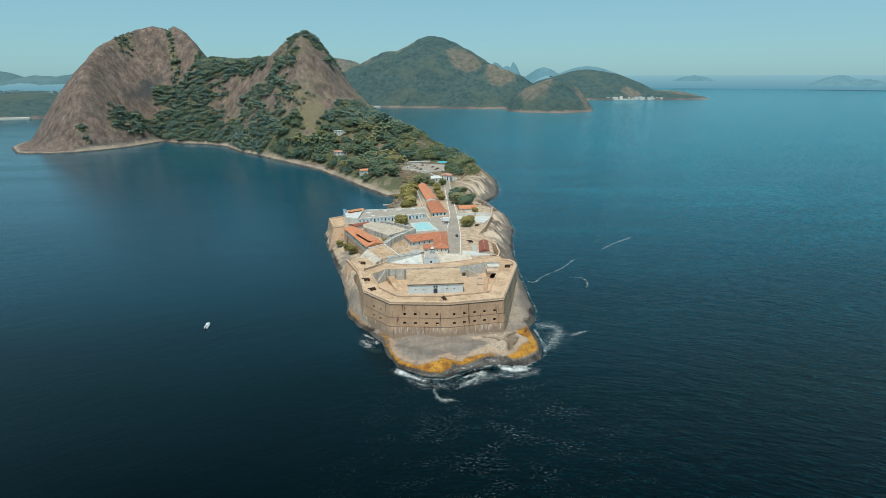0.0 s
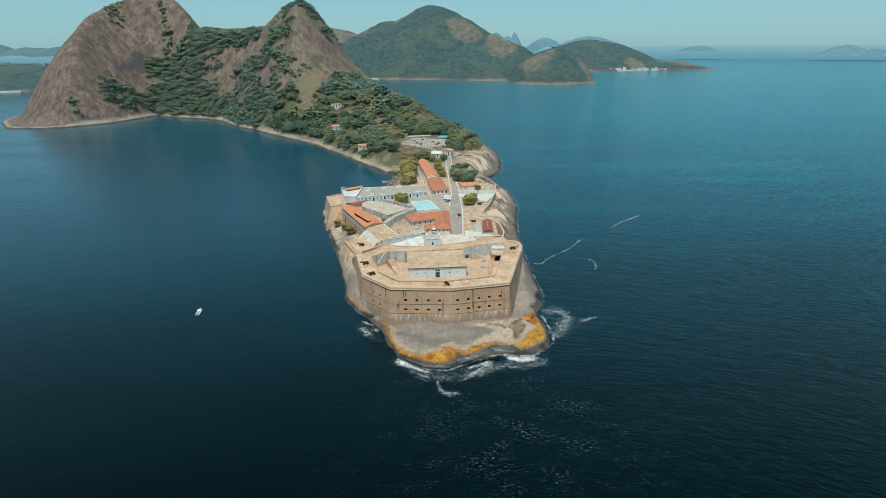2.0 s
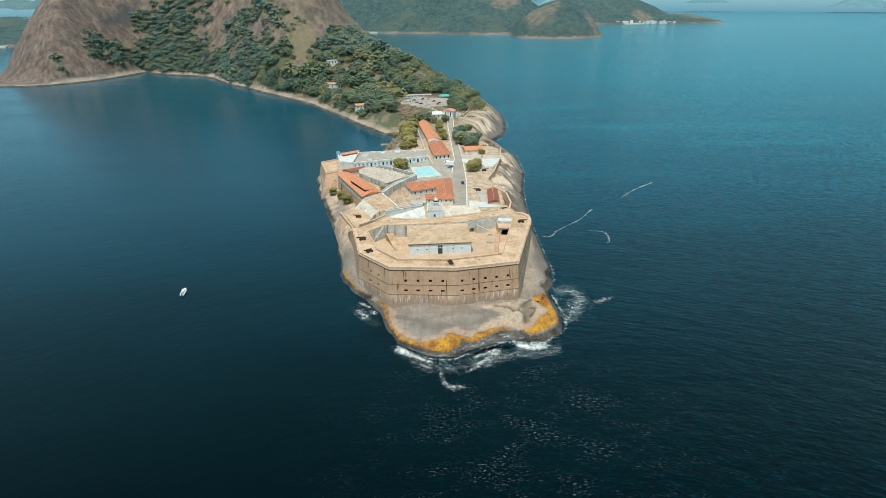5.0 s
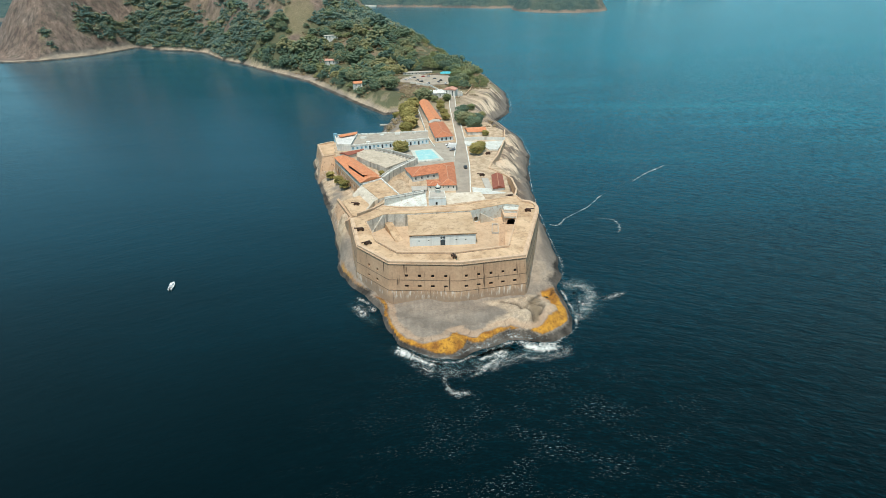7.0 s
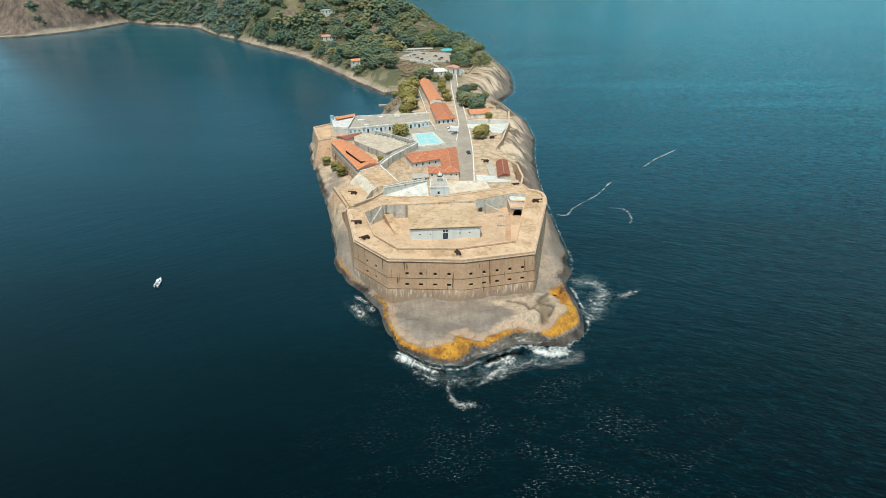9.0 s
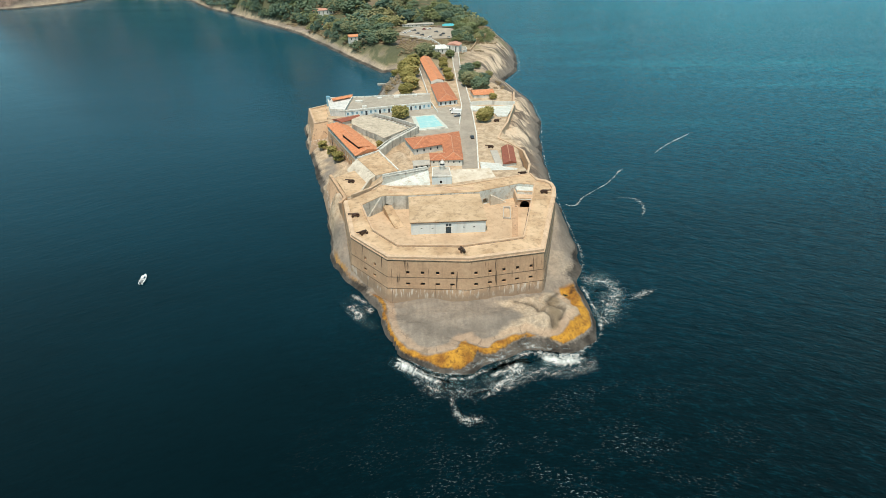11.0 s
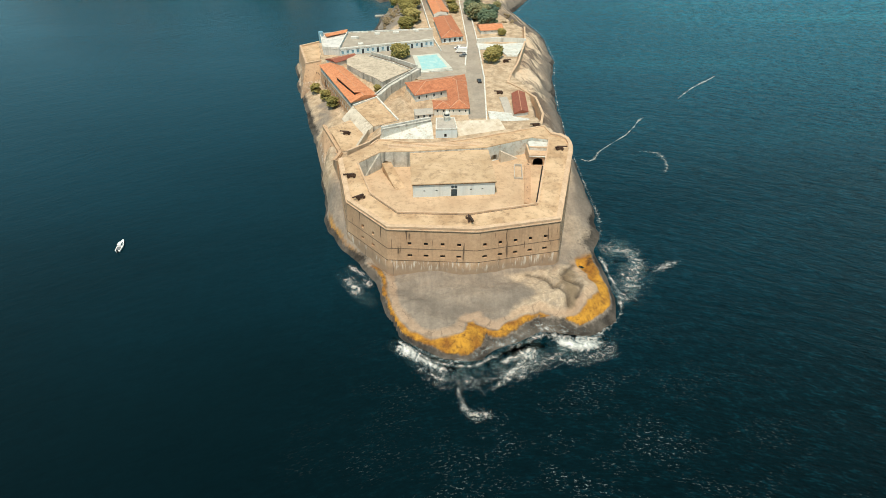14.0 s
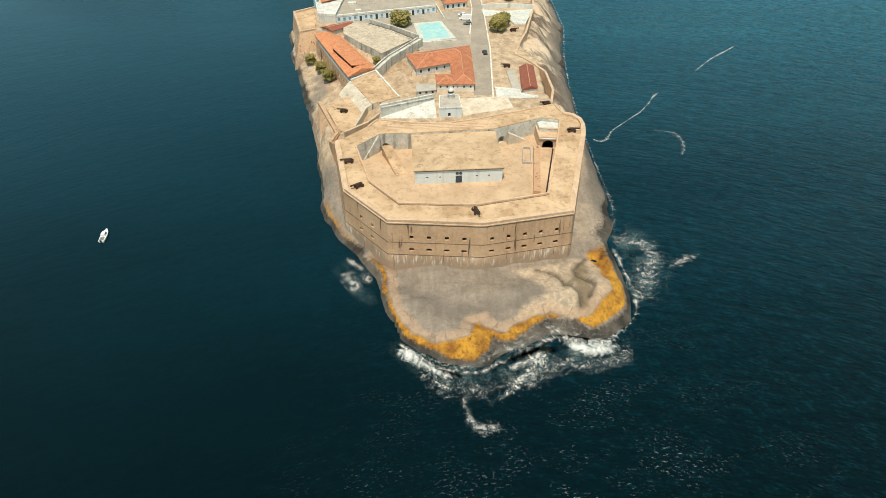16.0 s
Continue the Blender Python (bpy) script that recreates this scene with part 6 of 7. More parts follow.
tagged(sheet("pavement", [(-13.0, 106.0), (14.2, 104.0), (16.6, 115.9), (22.2, 158.0), (2.0, 155.0), (-50.0, 142.4), (-40.0, 139.0), (-24.0, 126.0), (-11.0, 115.0)], 14.38, M_PAVE), "dusty paved yard", "pavement", kind="structure")
COURT = [(-6.4, 118.0), (7.0, 121.2), (2.4, 140.6), (-8.6, 138.6)]
court = tagged(sheet("sports_court", COURT, 14.46, M_COURT), "light blue painted sports court with a pale border", "sports court")
M_LINE = surface("white_line_paint", (0.78, 0.8, 0.78), (0.7, 0.72, 0.7), 0.8, 0.5, 2.0)
sheet("border", [(-8.4, 114.6), (9.4, 119.4), (3.6, 142.6), (-11.2, 140.2)], 14.42, surface("pale_court_border", (0.50, 0.55, 0.50), (0.62, 0.62, 0.55), 0.85, 0.2, 1.2, (0.42, 0.40, 0.34), 0.5), (), 0.0, court, "pale worn border")
cc = [Vector(p) for p in COURT]
wall_line("centre_line", [tuple((cc[0] + cc[3]) / 2), tuple((cc[1] + cc[2]) / 2)], 14.465, 14.475, 0.14, M_LINE, court)
tagged(wall_line("court_wall", [(-8.8, 113.0), (9.6, 116.0)], 13.5, 15.1, 0.5, M_WHITE), "low white wall at the court's end", "wall")
lane_r = [(18.8, 53.5), (24.2, 104.3), (27.3, 157.0), (31.2, 268.0), (34.7, 318.0)]
tagged(wall_line("lane_wall", lane_r, 13, 15.3, -0.6, M_WHITE), "low whitewashed wall along the lane", "wall")
tagged(wall_line("lane_wall", [(16.9, 122.0), (21.9, 158.0), (26.4, 268.0), (30.2, 318.0)], 13, 15.2, 0.6, M_WHITE), "low whitewashed wall along the lane", "wall")
tagged(wall_line("east_rampart", [(43.2, 33.8), (41.6, 41.0), (42.0, 46.0), (46.0, 60.0), (46.4, 78.0), (41.0, 91.0), (36.4, 98.0), (39.6, 108.5), (46.0, 124.0), (56.0, 156.6), (61.0, 185.0)], 4.0, 15.3, 1.0, M_PARAPET,
       tops=[18.0, 16.2, 15.2, 15.0, 14.9, 14.9, 14.9, 14.9, 14.9, 15.2, 15.2]), "pale stone rampart along the cliff edge", "rampart")
tagged(wall_line("white_wall", [(27.4, 158.6), (38.7, 160.2), (56.0, 157.0)], 13, 16.8, 0.5, M_WHITE), "whitewashed wall across the east yard", "wall")
wb = tagged(empty("west_bastion"), "sloping tan stone corner bastion with a pale dusty top", "bastion")
loft("body", [(-79.5, 164.0, -1.0), (-72.5, 118.0, -1.0), (-59.5, 127.0, -1.0), (-63.0, 172.0, -1.0)], [(-76.3, 161.4, 13.6), (-69.2, 132.0, 13.6), (-60.8, 136.0, 13.6), (-65.0, 169.0, 13.6)], M_WALL, wb)
sheet("platform", [(-75.6, 161.0), (-68.8, 133.0), (-61.0, 136.6), (-65.2, 168.2)], 13.65, M_DIRT, (), 0.0, wb, "dusty platform")
wall_line("parapet", [(-65.2, 168.9), (-76.2, 161.3), (-69.1, 132.1), (-60.9, 136.1)], 13.6, 14.5, 1.0, M_PARAPET, wb, "low stone parapet")



# ---- vehicles and the boat ----
def paint(name, c, rough=0.35):
    return surface(name, c, tuple(min(1, k * 1.12) for k in c), rough, 0.6, 5.0, None, 0, 0, 0.05)


M_TYRE = paint("tyre_rubber", (0.02, 0.02, 0.02), 0.8)
PAINTS = {"white": paint("white_car_paint", (0.75, 0.75, 0.75)), "grey": paint("grey_car_paint", (0.16, 0.17, 0.18)), "black": paint("black_car_paint", (0.025, 0.026, 0.03)), "red": paint("red_car_paint", (0.35, 0.05, 0.04))}


def vehicle(colour, x, y, z, a, length=4.3, width=1.75, height=1.45, name="car", where="in the yard"):
    t = tagged(empty(name, x, y, z, a), f"{colour} {name} parked {where}", name, "parked vehicles")
    h, l, w = height, length / 2, width / 2
    bm = bmesh.new()
    prof = [(-l, 0.35), (-l, 0.85), (-l * 0.35 if name == "car" else -l * 0.95, 0.92), (l * 0.35, 0.92), (l * 0.92, 0.8), (l, 0.6), (l, 0.35)]
    L = [bm.verts.new((-w, py, pz)) for py, pz in prof]
    R_ = [bm.verts.new((w, py, pz)) for py, pz in prof]
    bm.faces.new(L)
    bm.faces.new(R_)
    for i in range(len(prof)):
        j = (i + 1) % len(prof)
        bm.faces.new((L[i], L[j], R_[j], R_[i]))
    bmesh.ops.bevel(bm, geom=bm.edges[:], offset=0.06, segments=1, affect="EDGES")
    part("body", bm, PAINTS[colour], t)
    bm = bmesh.new()
    cab = [(-l * 0.85, 0.9), (-l * 0.6, h), (l * 0.1, h), (l * 0.42, 0.9)] if name == "car" else [(-l * 0.98, 0.9), (-l * 0.98, h), (l * 0.6, h), (l * 0.85, 0.9)]
    L = [bm.verts.new((-w * 0.9, py, pz)) for py, pz in cab]
    R_ = [bm.verts.new((w * 0.9, py, pz)) for py, pz in cab]
    bm.faces.new(L)
    bm.faces.new(R_)
    for i in range(4):
        bm.faces.new((L[i], L[(i + 1) % 4], R_[(i + 1) % 4], R_[i]))
    part("cabin", bm, M_GLASS if name == "car" else PAINTS[colour], t, "dark windows" if name == "car" else "")
    box("roof_panel", -w * 0.85, w * 0.85, cab[1][0], cab[2][0], h, h + 0.06, PAINTS[colour], t)
    if name == "truck":
        box("windscreen", -w * 0.8, w * 0.8, l * 0.66, l * 0.78, 1.1, h - 0.3, M_GLASS, t, "dark windscreen")
    for sx in (-w, w):
        for sy in (-l * 0.62, l * 0.62):
            bm = bmesh.new()
            bmesh.ops.create_cone(bm, cap_ends=True, segments=12, radius1=0.34, radius2=0.34, depth=0.22, matrix=pose(sx * 0.95, sy, 0.34, 0, 90))
            wheel = part("wheel", bm, M_TYRE, t)
            bm = bmesh.new()
            bmesh.ops.create_cone(bm, cap_ends=True, segments=8, radius1=0.19, radius2=0.19, depth=0.24, matrix=pose(sx * 0.95, sy, 0.34, 0, 90))
            part("rim", bm, PAINTS["grey"], wheel, "grey metal rim")
    return t


vehicle("white", 16.6, 143.5, 14.42, 80, 6.6, 2.3, 2.7, "truck", "on the paved yard")
vehicle("grey", 17.0, 137.0, 14.42, 84, 4.6, 1.8, 1.5, "car", "beside the white truck")
vehicle("white", 15.2, 149.0, 14.42, 75, 4.6, 1.9, 1.7, "car", "by the row of houses")
vehicle("black", 21.4, 99.6, 14.44, 5, 4.2, 1.75, 1.6, "car", "on the lane")


def build_boat():
    t = tagged(empty("boat", -120.1, -7.0, 0.0, 2), "white motor boat with a dark cabin, afloat", "boat")
    bm = bmesh.new()
    sec = [(-3.6, 1.05, 0.75), (-1.5, 1.25, 0.78), (1.0, 1.15, 0.85), (2.8, 0.6, 1.0), (3.8, 0.05, 1.15)]
    rows_ = [[bm.verts.new(q) for q in ((-w, y, h), (-w * 0.75, y, -0.1), (0, y, -0.35), (w * 0.75, y, -0.1), (w, y, h))] for y, w, h in sec]
    for a, b in zip(rows_[:-1], rows_[1:]):
        for k in range(4):
            bm.faces.new((a[k], a[k + 1], b[k + 1], b[k]))
    for a, b in zip(rows_[:-1], rows_[1:]):
        bm.faces.new((a[0], b[0], b[4], a[4]))
    bm.faces.new(rows_[0])
    part("hull", bm, PAINTS["white"], t)
    bm = bmesh.new()
    add_box(bm, -0.75, 0.75, -0.9, 1.2, 0.8, 1.9, None, 0.15)
    part("cabin", bm, PAINTS["white"], t)
    box("cabin_window", -0.78, 0.78, -0.5, 1.0, 1.3, 1.7, M_GLASS, t, "dark cabin window")
    box("cockpit", -0.8, 0.8, -3.2, -1.1, 0.6, 0.86, PAINTS["grey"], t, "grey cockpit floor")
    box("outboard_motor", -0.25, 0.25, -4.0, -3.6, 0.1, 1.2, PAINTS["black"], t, "black outboard motor")
    t.scale = (0.86, 0.86, 0.86)
    return t


build_boat()

# ---- houses and yard on the wooded slope ----
def ground_z(x, y):
    return float(height(np.array([x]), np.array([y]))[0])


M_SALMON = surface("salmon_sheet_roof", (0.50, 0.24, 0.17), (0.60, 0.33, 0.25), 0.8, 0.4, 2.0, (0.35, 0.2, 0.15), 0.5)
for x, y, a, l, w_, h_, m, txt, nm in (
        (-60.0, 388.0, 14, 13, 8, 4.2, M_TILE_NEW, "small white house under an orange roof by the shore", "cottage"),
        (-96.0, 480.0, 50, 12, 9, 4.0, M_TILE_NEW, "white house under an orange roof among trees", "cottage"),
        (-108.0, 540.0, 15, 24, 12, 5.0, M_SALMON, "broad white house with a salmon roof among trees", "villa"),
        (-110.0, 604.0, 15, 18, 11, 5.0, M_CONCRETE, "grey-white house high among the trees", "villa"),
        (-62.0, 470.0, 40, 11, 8, 3.0, M_CONCRETE, "pale hut roof among the trees", "cottage"),
        (31.5, 318.0, 70, 10, 11, 6.5, M_SALMON, "white gatehouse under a small red roof", "gatehouse"),
        (19.0, 318.0, 12, 12, 16, 4.6, M_WHITE, "white guard building with a flat white roof", "guardhouse"),
        (4.0, 457.0, 8, 34, 8, 3.0, M_CONCRETE, "long pale grey shelter beside the car park", "shelter"),
        (38.0, 181.0, 5, 14, 12, 2.4, M_TILE_NEW, "low house under a flat orange roof", "cottage")):
    c = [Matrix.Rotation(radians(a), 2) @ Vector(q) for q in ((-l / 2, w_ / 2), (-l / 2, -w_ / 2), (l / 2, -w_ / 2), (l / 2, w_ / 2))]
    c = [(x + q.x, y + q.y) for q in c]
    z = max(ground_z(x, y), 2.6)
    flat = m in (M_CONCRETE, M_WHITE)
    house(nm, txt, c, z, z + h_, 0.5 if flat else 1.6, m, M_WHITE, [(1, max(3, int(l / 4.2)), 0.9, z + 1.3, z + h_ - 0.8), (0, 2, 1.0, z + 1.0, z + h_ - 0.8)], 0.4, False, "house")
M_TARP = surface("turquoise_tarpaulin", (0.05, 0.36, 0.42), (0.08, 0.44, 0.50), 0.6, 0.6, 3.0)
tent = tagged(empty("canopy", 36, 432, ground_z(36, 432)), "turquoise fabric canopy on poles beside the car park", "canopy")
bm = bmesh.new()
w = [bm.verts.new(q) for q in ((-7, -4, 2.6), (7, -4, 2.6), (7, 4, 2.6), (-7, 4, 2.6), (-4, 0, 4.4), (4, 0, 4.4))]
for q in ((0, 1, 5, 4), (1, 2, 5), (2, 3, 4, 5), (3, 0, 4)):
    bm.faces.new([w[i] for i in q])
part("fabric", bm, M_TARP, tent)
for px, py in ((-6.8, -3.8), (6.8, -3.8), (6.8, 3.8), (-6.8, 3.8)):
    box("pole", px - 0.08, px + 0.08, py - 0.08, py + 0.08, 0, 2.6, M_IRON, tent)
# upper car park with its low walls
LOT = [(-20, 394), (-4, 386), (14, 371), (36, 374), (43, 398), (38, 424), (2, 436), (-12, 416)]
tagged(prism("car_park", LOT, 11.0, 15.0, surface("car_park_asphalt", (0.29, 0.25, 0.205), (0.40, 0.34, 0.275), 0.95, 0.12, 1.2, (0.50, 0.42, 0.32), 0.7), None, "", 0.0), "grey asphalt car park on the neck", "car park", kind="structure")
tagged(wall_line("white_wall", [(-6, 384), (13, 369), (20, 345), (22, 330)], 12, 16.0, 0.6, M_WHITE), "whitewashed wall below the car park", "wall")
tagged(wall_line("white_wall", [(38, 312), (43, 318), (43, 327), (37, 331), (33, 328)], 12.5, 16.2, 0.5, M_WHITE), "curved whitewashed wall beside the gatehouse", "wall")
tagged(wall_line("stone_wall", [(46, 318), (54, 345), (59, 372)], 12.0, 15.6, 0.5, M_PARAPET), "low stone wall along the slope", "wall")
for x, y, a, c in ((-6, 406, 80, "white"), (-1, 412, 82, "grey"), (6, 388, 70, "black"), (13, 377, 85, "white"), (21, 403, 75, "grey"), (9, 418, 90, "red"), (-11, 399, 60, "white"), (15, 419, 88, "white"), (27, 392, 30, "black"), (2, 396, 75, "grey"), (31, 374, 20, "white"), (24, 384, 24, "grey")):
    vehicle(c, x, y, 15.02, a, 4.3, 1.75, 1.5, "car", "in the upper car park")
tagged(box("pier", -36.0, -27.0, 264.5, 267.0, -1.5, 1.1, M_CONCRETE, None, "", 0.05), "small concrete landing on the cove", "pier")


# ---- trees ----
PHI = (1 + 5 ** 0.5) / 2
ICO_V = np.array([(-1, PHI, 0), (1, PHI, 0), (-1, -PHI, 0), (1, -PHI, 0), (0, -1, PHI), (0, 1, PHI), (0, -1, -PHI), (0, 1, -PHI),
                  (PHI, 0, -1), (PHI, 0, 1), (-PHI, 0, -1), (-PHI, 0, 1)]) / math.hypot(1, PHI)
ICO_F = np.array([(0, 11, 5), (0, 5, 1), (0, 1, 7), (0, 7, 10), (0, 10, 11), (1, 5, 9), (5, 11, 4), (11, 10, 2), (10, 7, 6), (7, 1, 8),
                  (3, 9, 4), (3, 4, 2), (3, 2, 6), (3, 6, 8), (3, 8, 9), (4, 9, 5), (2, 4, 11), (6, 2, 10), (8, 6, 7), (9, 8, 1)])


OCT_V = np.array([(1, 0, 0), (0, 1, 0), (-1, 0, 0), (0, -1, 0), (0, 0, 1), (0, 0, -1)], float)
OCT_F = np.array([(0, 1, 4), (1, 2, 4), (2, 3, 4), (3, 0, 4), (1, 0, 5), (2, 1, 5), (3, 2, 5), (0, 3, 5)])


def clump_mesh(name, centres, sizes, rs, flat=0.75, small=False, tint=None):
    """Many ragged leaf clumps in one mesh."""
    n = len(centres)
    bv, bf = (OCT_V, OCT_F) if small else (ICO_V, ICO_F)
    kv, kf = len(bv), len(bf)
    v = bv[None] * rs.uniform(0.55, 1.3, (n, kv, 1))
    a = rs.uniform(0, 2 * math.pi, n)
    ca, sa = np.cos(a)[:, None], np.sin(a)[:, None]
    x, y = v[..., 0] * ca - v[..., 1] * sa, v[..., 0] * sa + v[..., 1] * ca
    v = np.stack([x, y, v[..., 2] * flat], -1) * np.asarray(sizes)[:, None, None] + np.asarray(centres)[:, None, :]
    f = bf[None] + kv * np.arange(n)[:, None, None]
    me = bpy.data.meshes.new(name)
    me.vertices.add(n * kv)
    me.vertices.foreach_set("co", v.ravel())
    me.loops.add(n * kf * 3)
    me.loops.foreach_set("vertex_index", f.ravel().astype(np.int32))
    me.polygons.add(n * kf)
    me.polygons.foreach_set("loop_start", np.arange(0, n * kf * 3, 3, dtype=np.int32))
    me.update(calc_edges=True)
    me.validate()
    me.polygons.foreach_set("use_smooth", [True] * len(me.polygons))
    t = np.repeat(np.full(n, 0.5) if tint is None else np.asarray(tint, float), kv)
    me.attributes.new("tint", "FLOAT", "POINT").data.foreach_set("value", t.astype(np.float32))
    return me


def make_tree(x, y, z, h, r, seed, label, material):
    rs = np.random.RandomState(seed)
    t = tagged(empty("tree", x, y, z), label, "tree", "trees of the fort")
    bm = bmesh.new()

    def limb(p, q, r0, r1):
        d = (Vector(q) - Vector(p))
        m = Matrix.Translation((Vector(p) + Vector(q)) / 2) @ d.to_track_quat("Z", "Y").to_matrix().to_4x4()
        bmesh.ops.create_cone(bm, cap_ends=True, segments=7, radius1=r0, radius2=r1, depth=d.length, matrix=m)
    fork = (rs.uniform(-0.3, 0.3), rs.uniform(-0.3, 0.3), h * 0.38)
    limb((0, 0, -0.5), fork, h * 0.035, h * 0.026)
    tips = []
    for k in range(6):
        a = k * 1.05 + rs.uniform(-0.3, 0.3)
        q = (math.cos(a) * r * 0.55, math.sin(a) * r * 0.55, h * rs.uniform(0.6, 0.8))
        limb(fork, q, h * 0.016, h * 0.006)
        tips.append(q)
    part("trunk", bm, M_BARK, t)
    c, s = [], []
    low = [(math.cos(k * 1.26) * r * 0.5, math.sin(k * 1.26) * r * 0.5, h * 0.36) for k in range(5)]
    for q in tips + low + [(0, 0, h * 0.82)]:
        for k in range(70):
            d = rs.normal(size=3)
            d /= np.linalg.norm(d)
            rad = r * 0.52 * rs.uniform(0.55, 1.0)
            c.append((q[0] + d[0] * rad, q[1] + d[1] * rad, q[2] + d[2] * rad * 0.62))
            s.append(rs.uniform(0.06, 0.15) * r)
    me = clump_mesh("crown", c, s, rs, tint=np.full(len(c), rs.uniform(0.0, 1.0)))
    me.materials.append(material)
    new("crown", me).parent = t
    return t


TREES = [(-18.0, 138.0, 7.0, 5.4, "dry olive-green tree beside the sports court"), (31.5, 127.0, 7.5, 4.6, "round olive-green tree in the east yard"),
         (34.5, 133.5, 7.0, 4.2, "round olive-green tree in the east yard"), (33.5, 205.0, 9.5, 7.5, "dense dark tree beside the lane"), (38.0, 192.0, 8.5, 6.5, "dense dark tree beside the lane"),
         (30.5, 219.0, 8.0, 5.5, "dense dark tree beside the lane"), (-9.5, 202.0, 8.5, 5.5, "dry yellowish tree beside the white wall"), (-12.0, 218.0, 8.0, 5.5, "dry yellowish tree beside the white wall"),
         (-8.5, 236.0, 9.0, 6.0, "dry yellowish tree beside the white wall"), (-7.5, 256.0, 9.0, 6.0, "dry yellowish tree beside the white wall"), (-13.5, 190.0, 7.5, 5.0, "dry yellowish tree beside the white wall"), (-14.0, 243.0, 8.0, 5.0, "dry yellowish tree beside the white wall"), (-5.5, 276.0, 9.0, 6.0, "dry yellowish tree beside the white wall"), (-20.0, 298.0, 6.0, 5.0, "dry leafless-looking tree on the bank"), (4.5, 300.0, 10.5, 8.5, "broad green tree above the row of houses"),
         (-52.5, 94.0, 6.0, 3.2, "scrubby bush under the orange-roofed house"), (-57.0, 105.0, 5.5, 3.0, "scrubby bush under the orange-roofed house"), (-63.5, 117.0, 5.0, 2.8, "scrubby bush under the orange-roofed house"),
         (-29.5, 98.5, 3.6, 2.2, "small bush in the casemate yard"), (18.5, 236.0, 6.5, 3.6, "thin tree between lane and houses"), (17.0, 254.0, 6.5, 3.6, "thin tree between lane and houses"), (44.0, 172.0, 4.0, 2.6, "low bush on the cliff yard")]
for x, y, h, r, txt in ((-26, 352, 13, 7.5, "tall dark tree at the car park's edge"), (-31, 366, 11, 7, "dark tree at the car park's edge"), (-52, 400, 10, 7, "dark tree above the shore cottage"),
                        (-68, 414, 10, 8, "dark tree above the shore cottage"), (-78, 428, 9, 6.5, "dark tree above the shore cottage"), (-38, 470, 13, 10, "broad dark tree among the slope houses"),
                        (-58, 498, 13, 9.5, "broad dark tree among the slope houses"), (-76, 530, 12, 9, "broad dark tree among the slope houses"), (-8, 478, 12, 9.5, "broad dark tree behind the shelter"),
                        (-26, 446, 11, 8.5, "olive tree beside the car park"), (40, 368, 9, 7, "dark tree east of the gatehouse"), (49, 384, 9.5, 7.5, "dark tree above the striped slab"),
                        (57, 405, 9, 7.5, "olive tree above the striped slab"), (61, 432, 9, 7.5, "dark tree above the striped slab"), (46, 410, 9, 7, "olive tree above the striped slab"),
                        (48, 446, 10, 8, "dark tree behind the canopy"), (36, 470, 10, 8, "dark tree behind the canopy"), (32, 500, 10, 8, "dark tree on the ridge"), (71, 442, 7, 5, "olive tree on the cliff"),
                        (26, 296, 7, 4, "olive tree below the gatehouse"), (14, 290, 6, 3.5, "olive tree below the gatehouse"), (34, 240, 8, 5.5, "dense dark tree beside the lane"), (43, 212, 7, 5, "dense dark tree beside the lane"),
                        (19, 222, 6, 3.6, "thin tree between lane and houses"), (18, 270, 6, 3.6, "thin tree between lane and houses"), (44, 258, 5, 3.5, "olive bush on the cliff edge"), (50, 232, 4.5, 3, "olive bush on the cliff edge"),
                        (-14, 262, 8, 5, "dry yellowish tree beside the white wall"), (-9, 290, 8.5, 5.5, "dry yellowish tree beside the white wall"), (-12, 228, 8, 5, "dry yellowish tree beside the white wall")):
    TREES.append((x, y, h, r, txt))
for i, (x, y, h, r, txt) in enumerate(TREES):
    dark = "dark" in txt or "broad" in txt
    make_tree(x, y, ground_z(x, y), h, r, 100 + i, txt, M_WOOD if dark else M_OLIVE if "olive" in txt and y > 225 else M_LEAF)


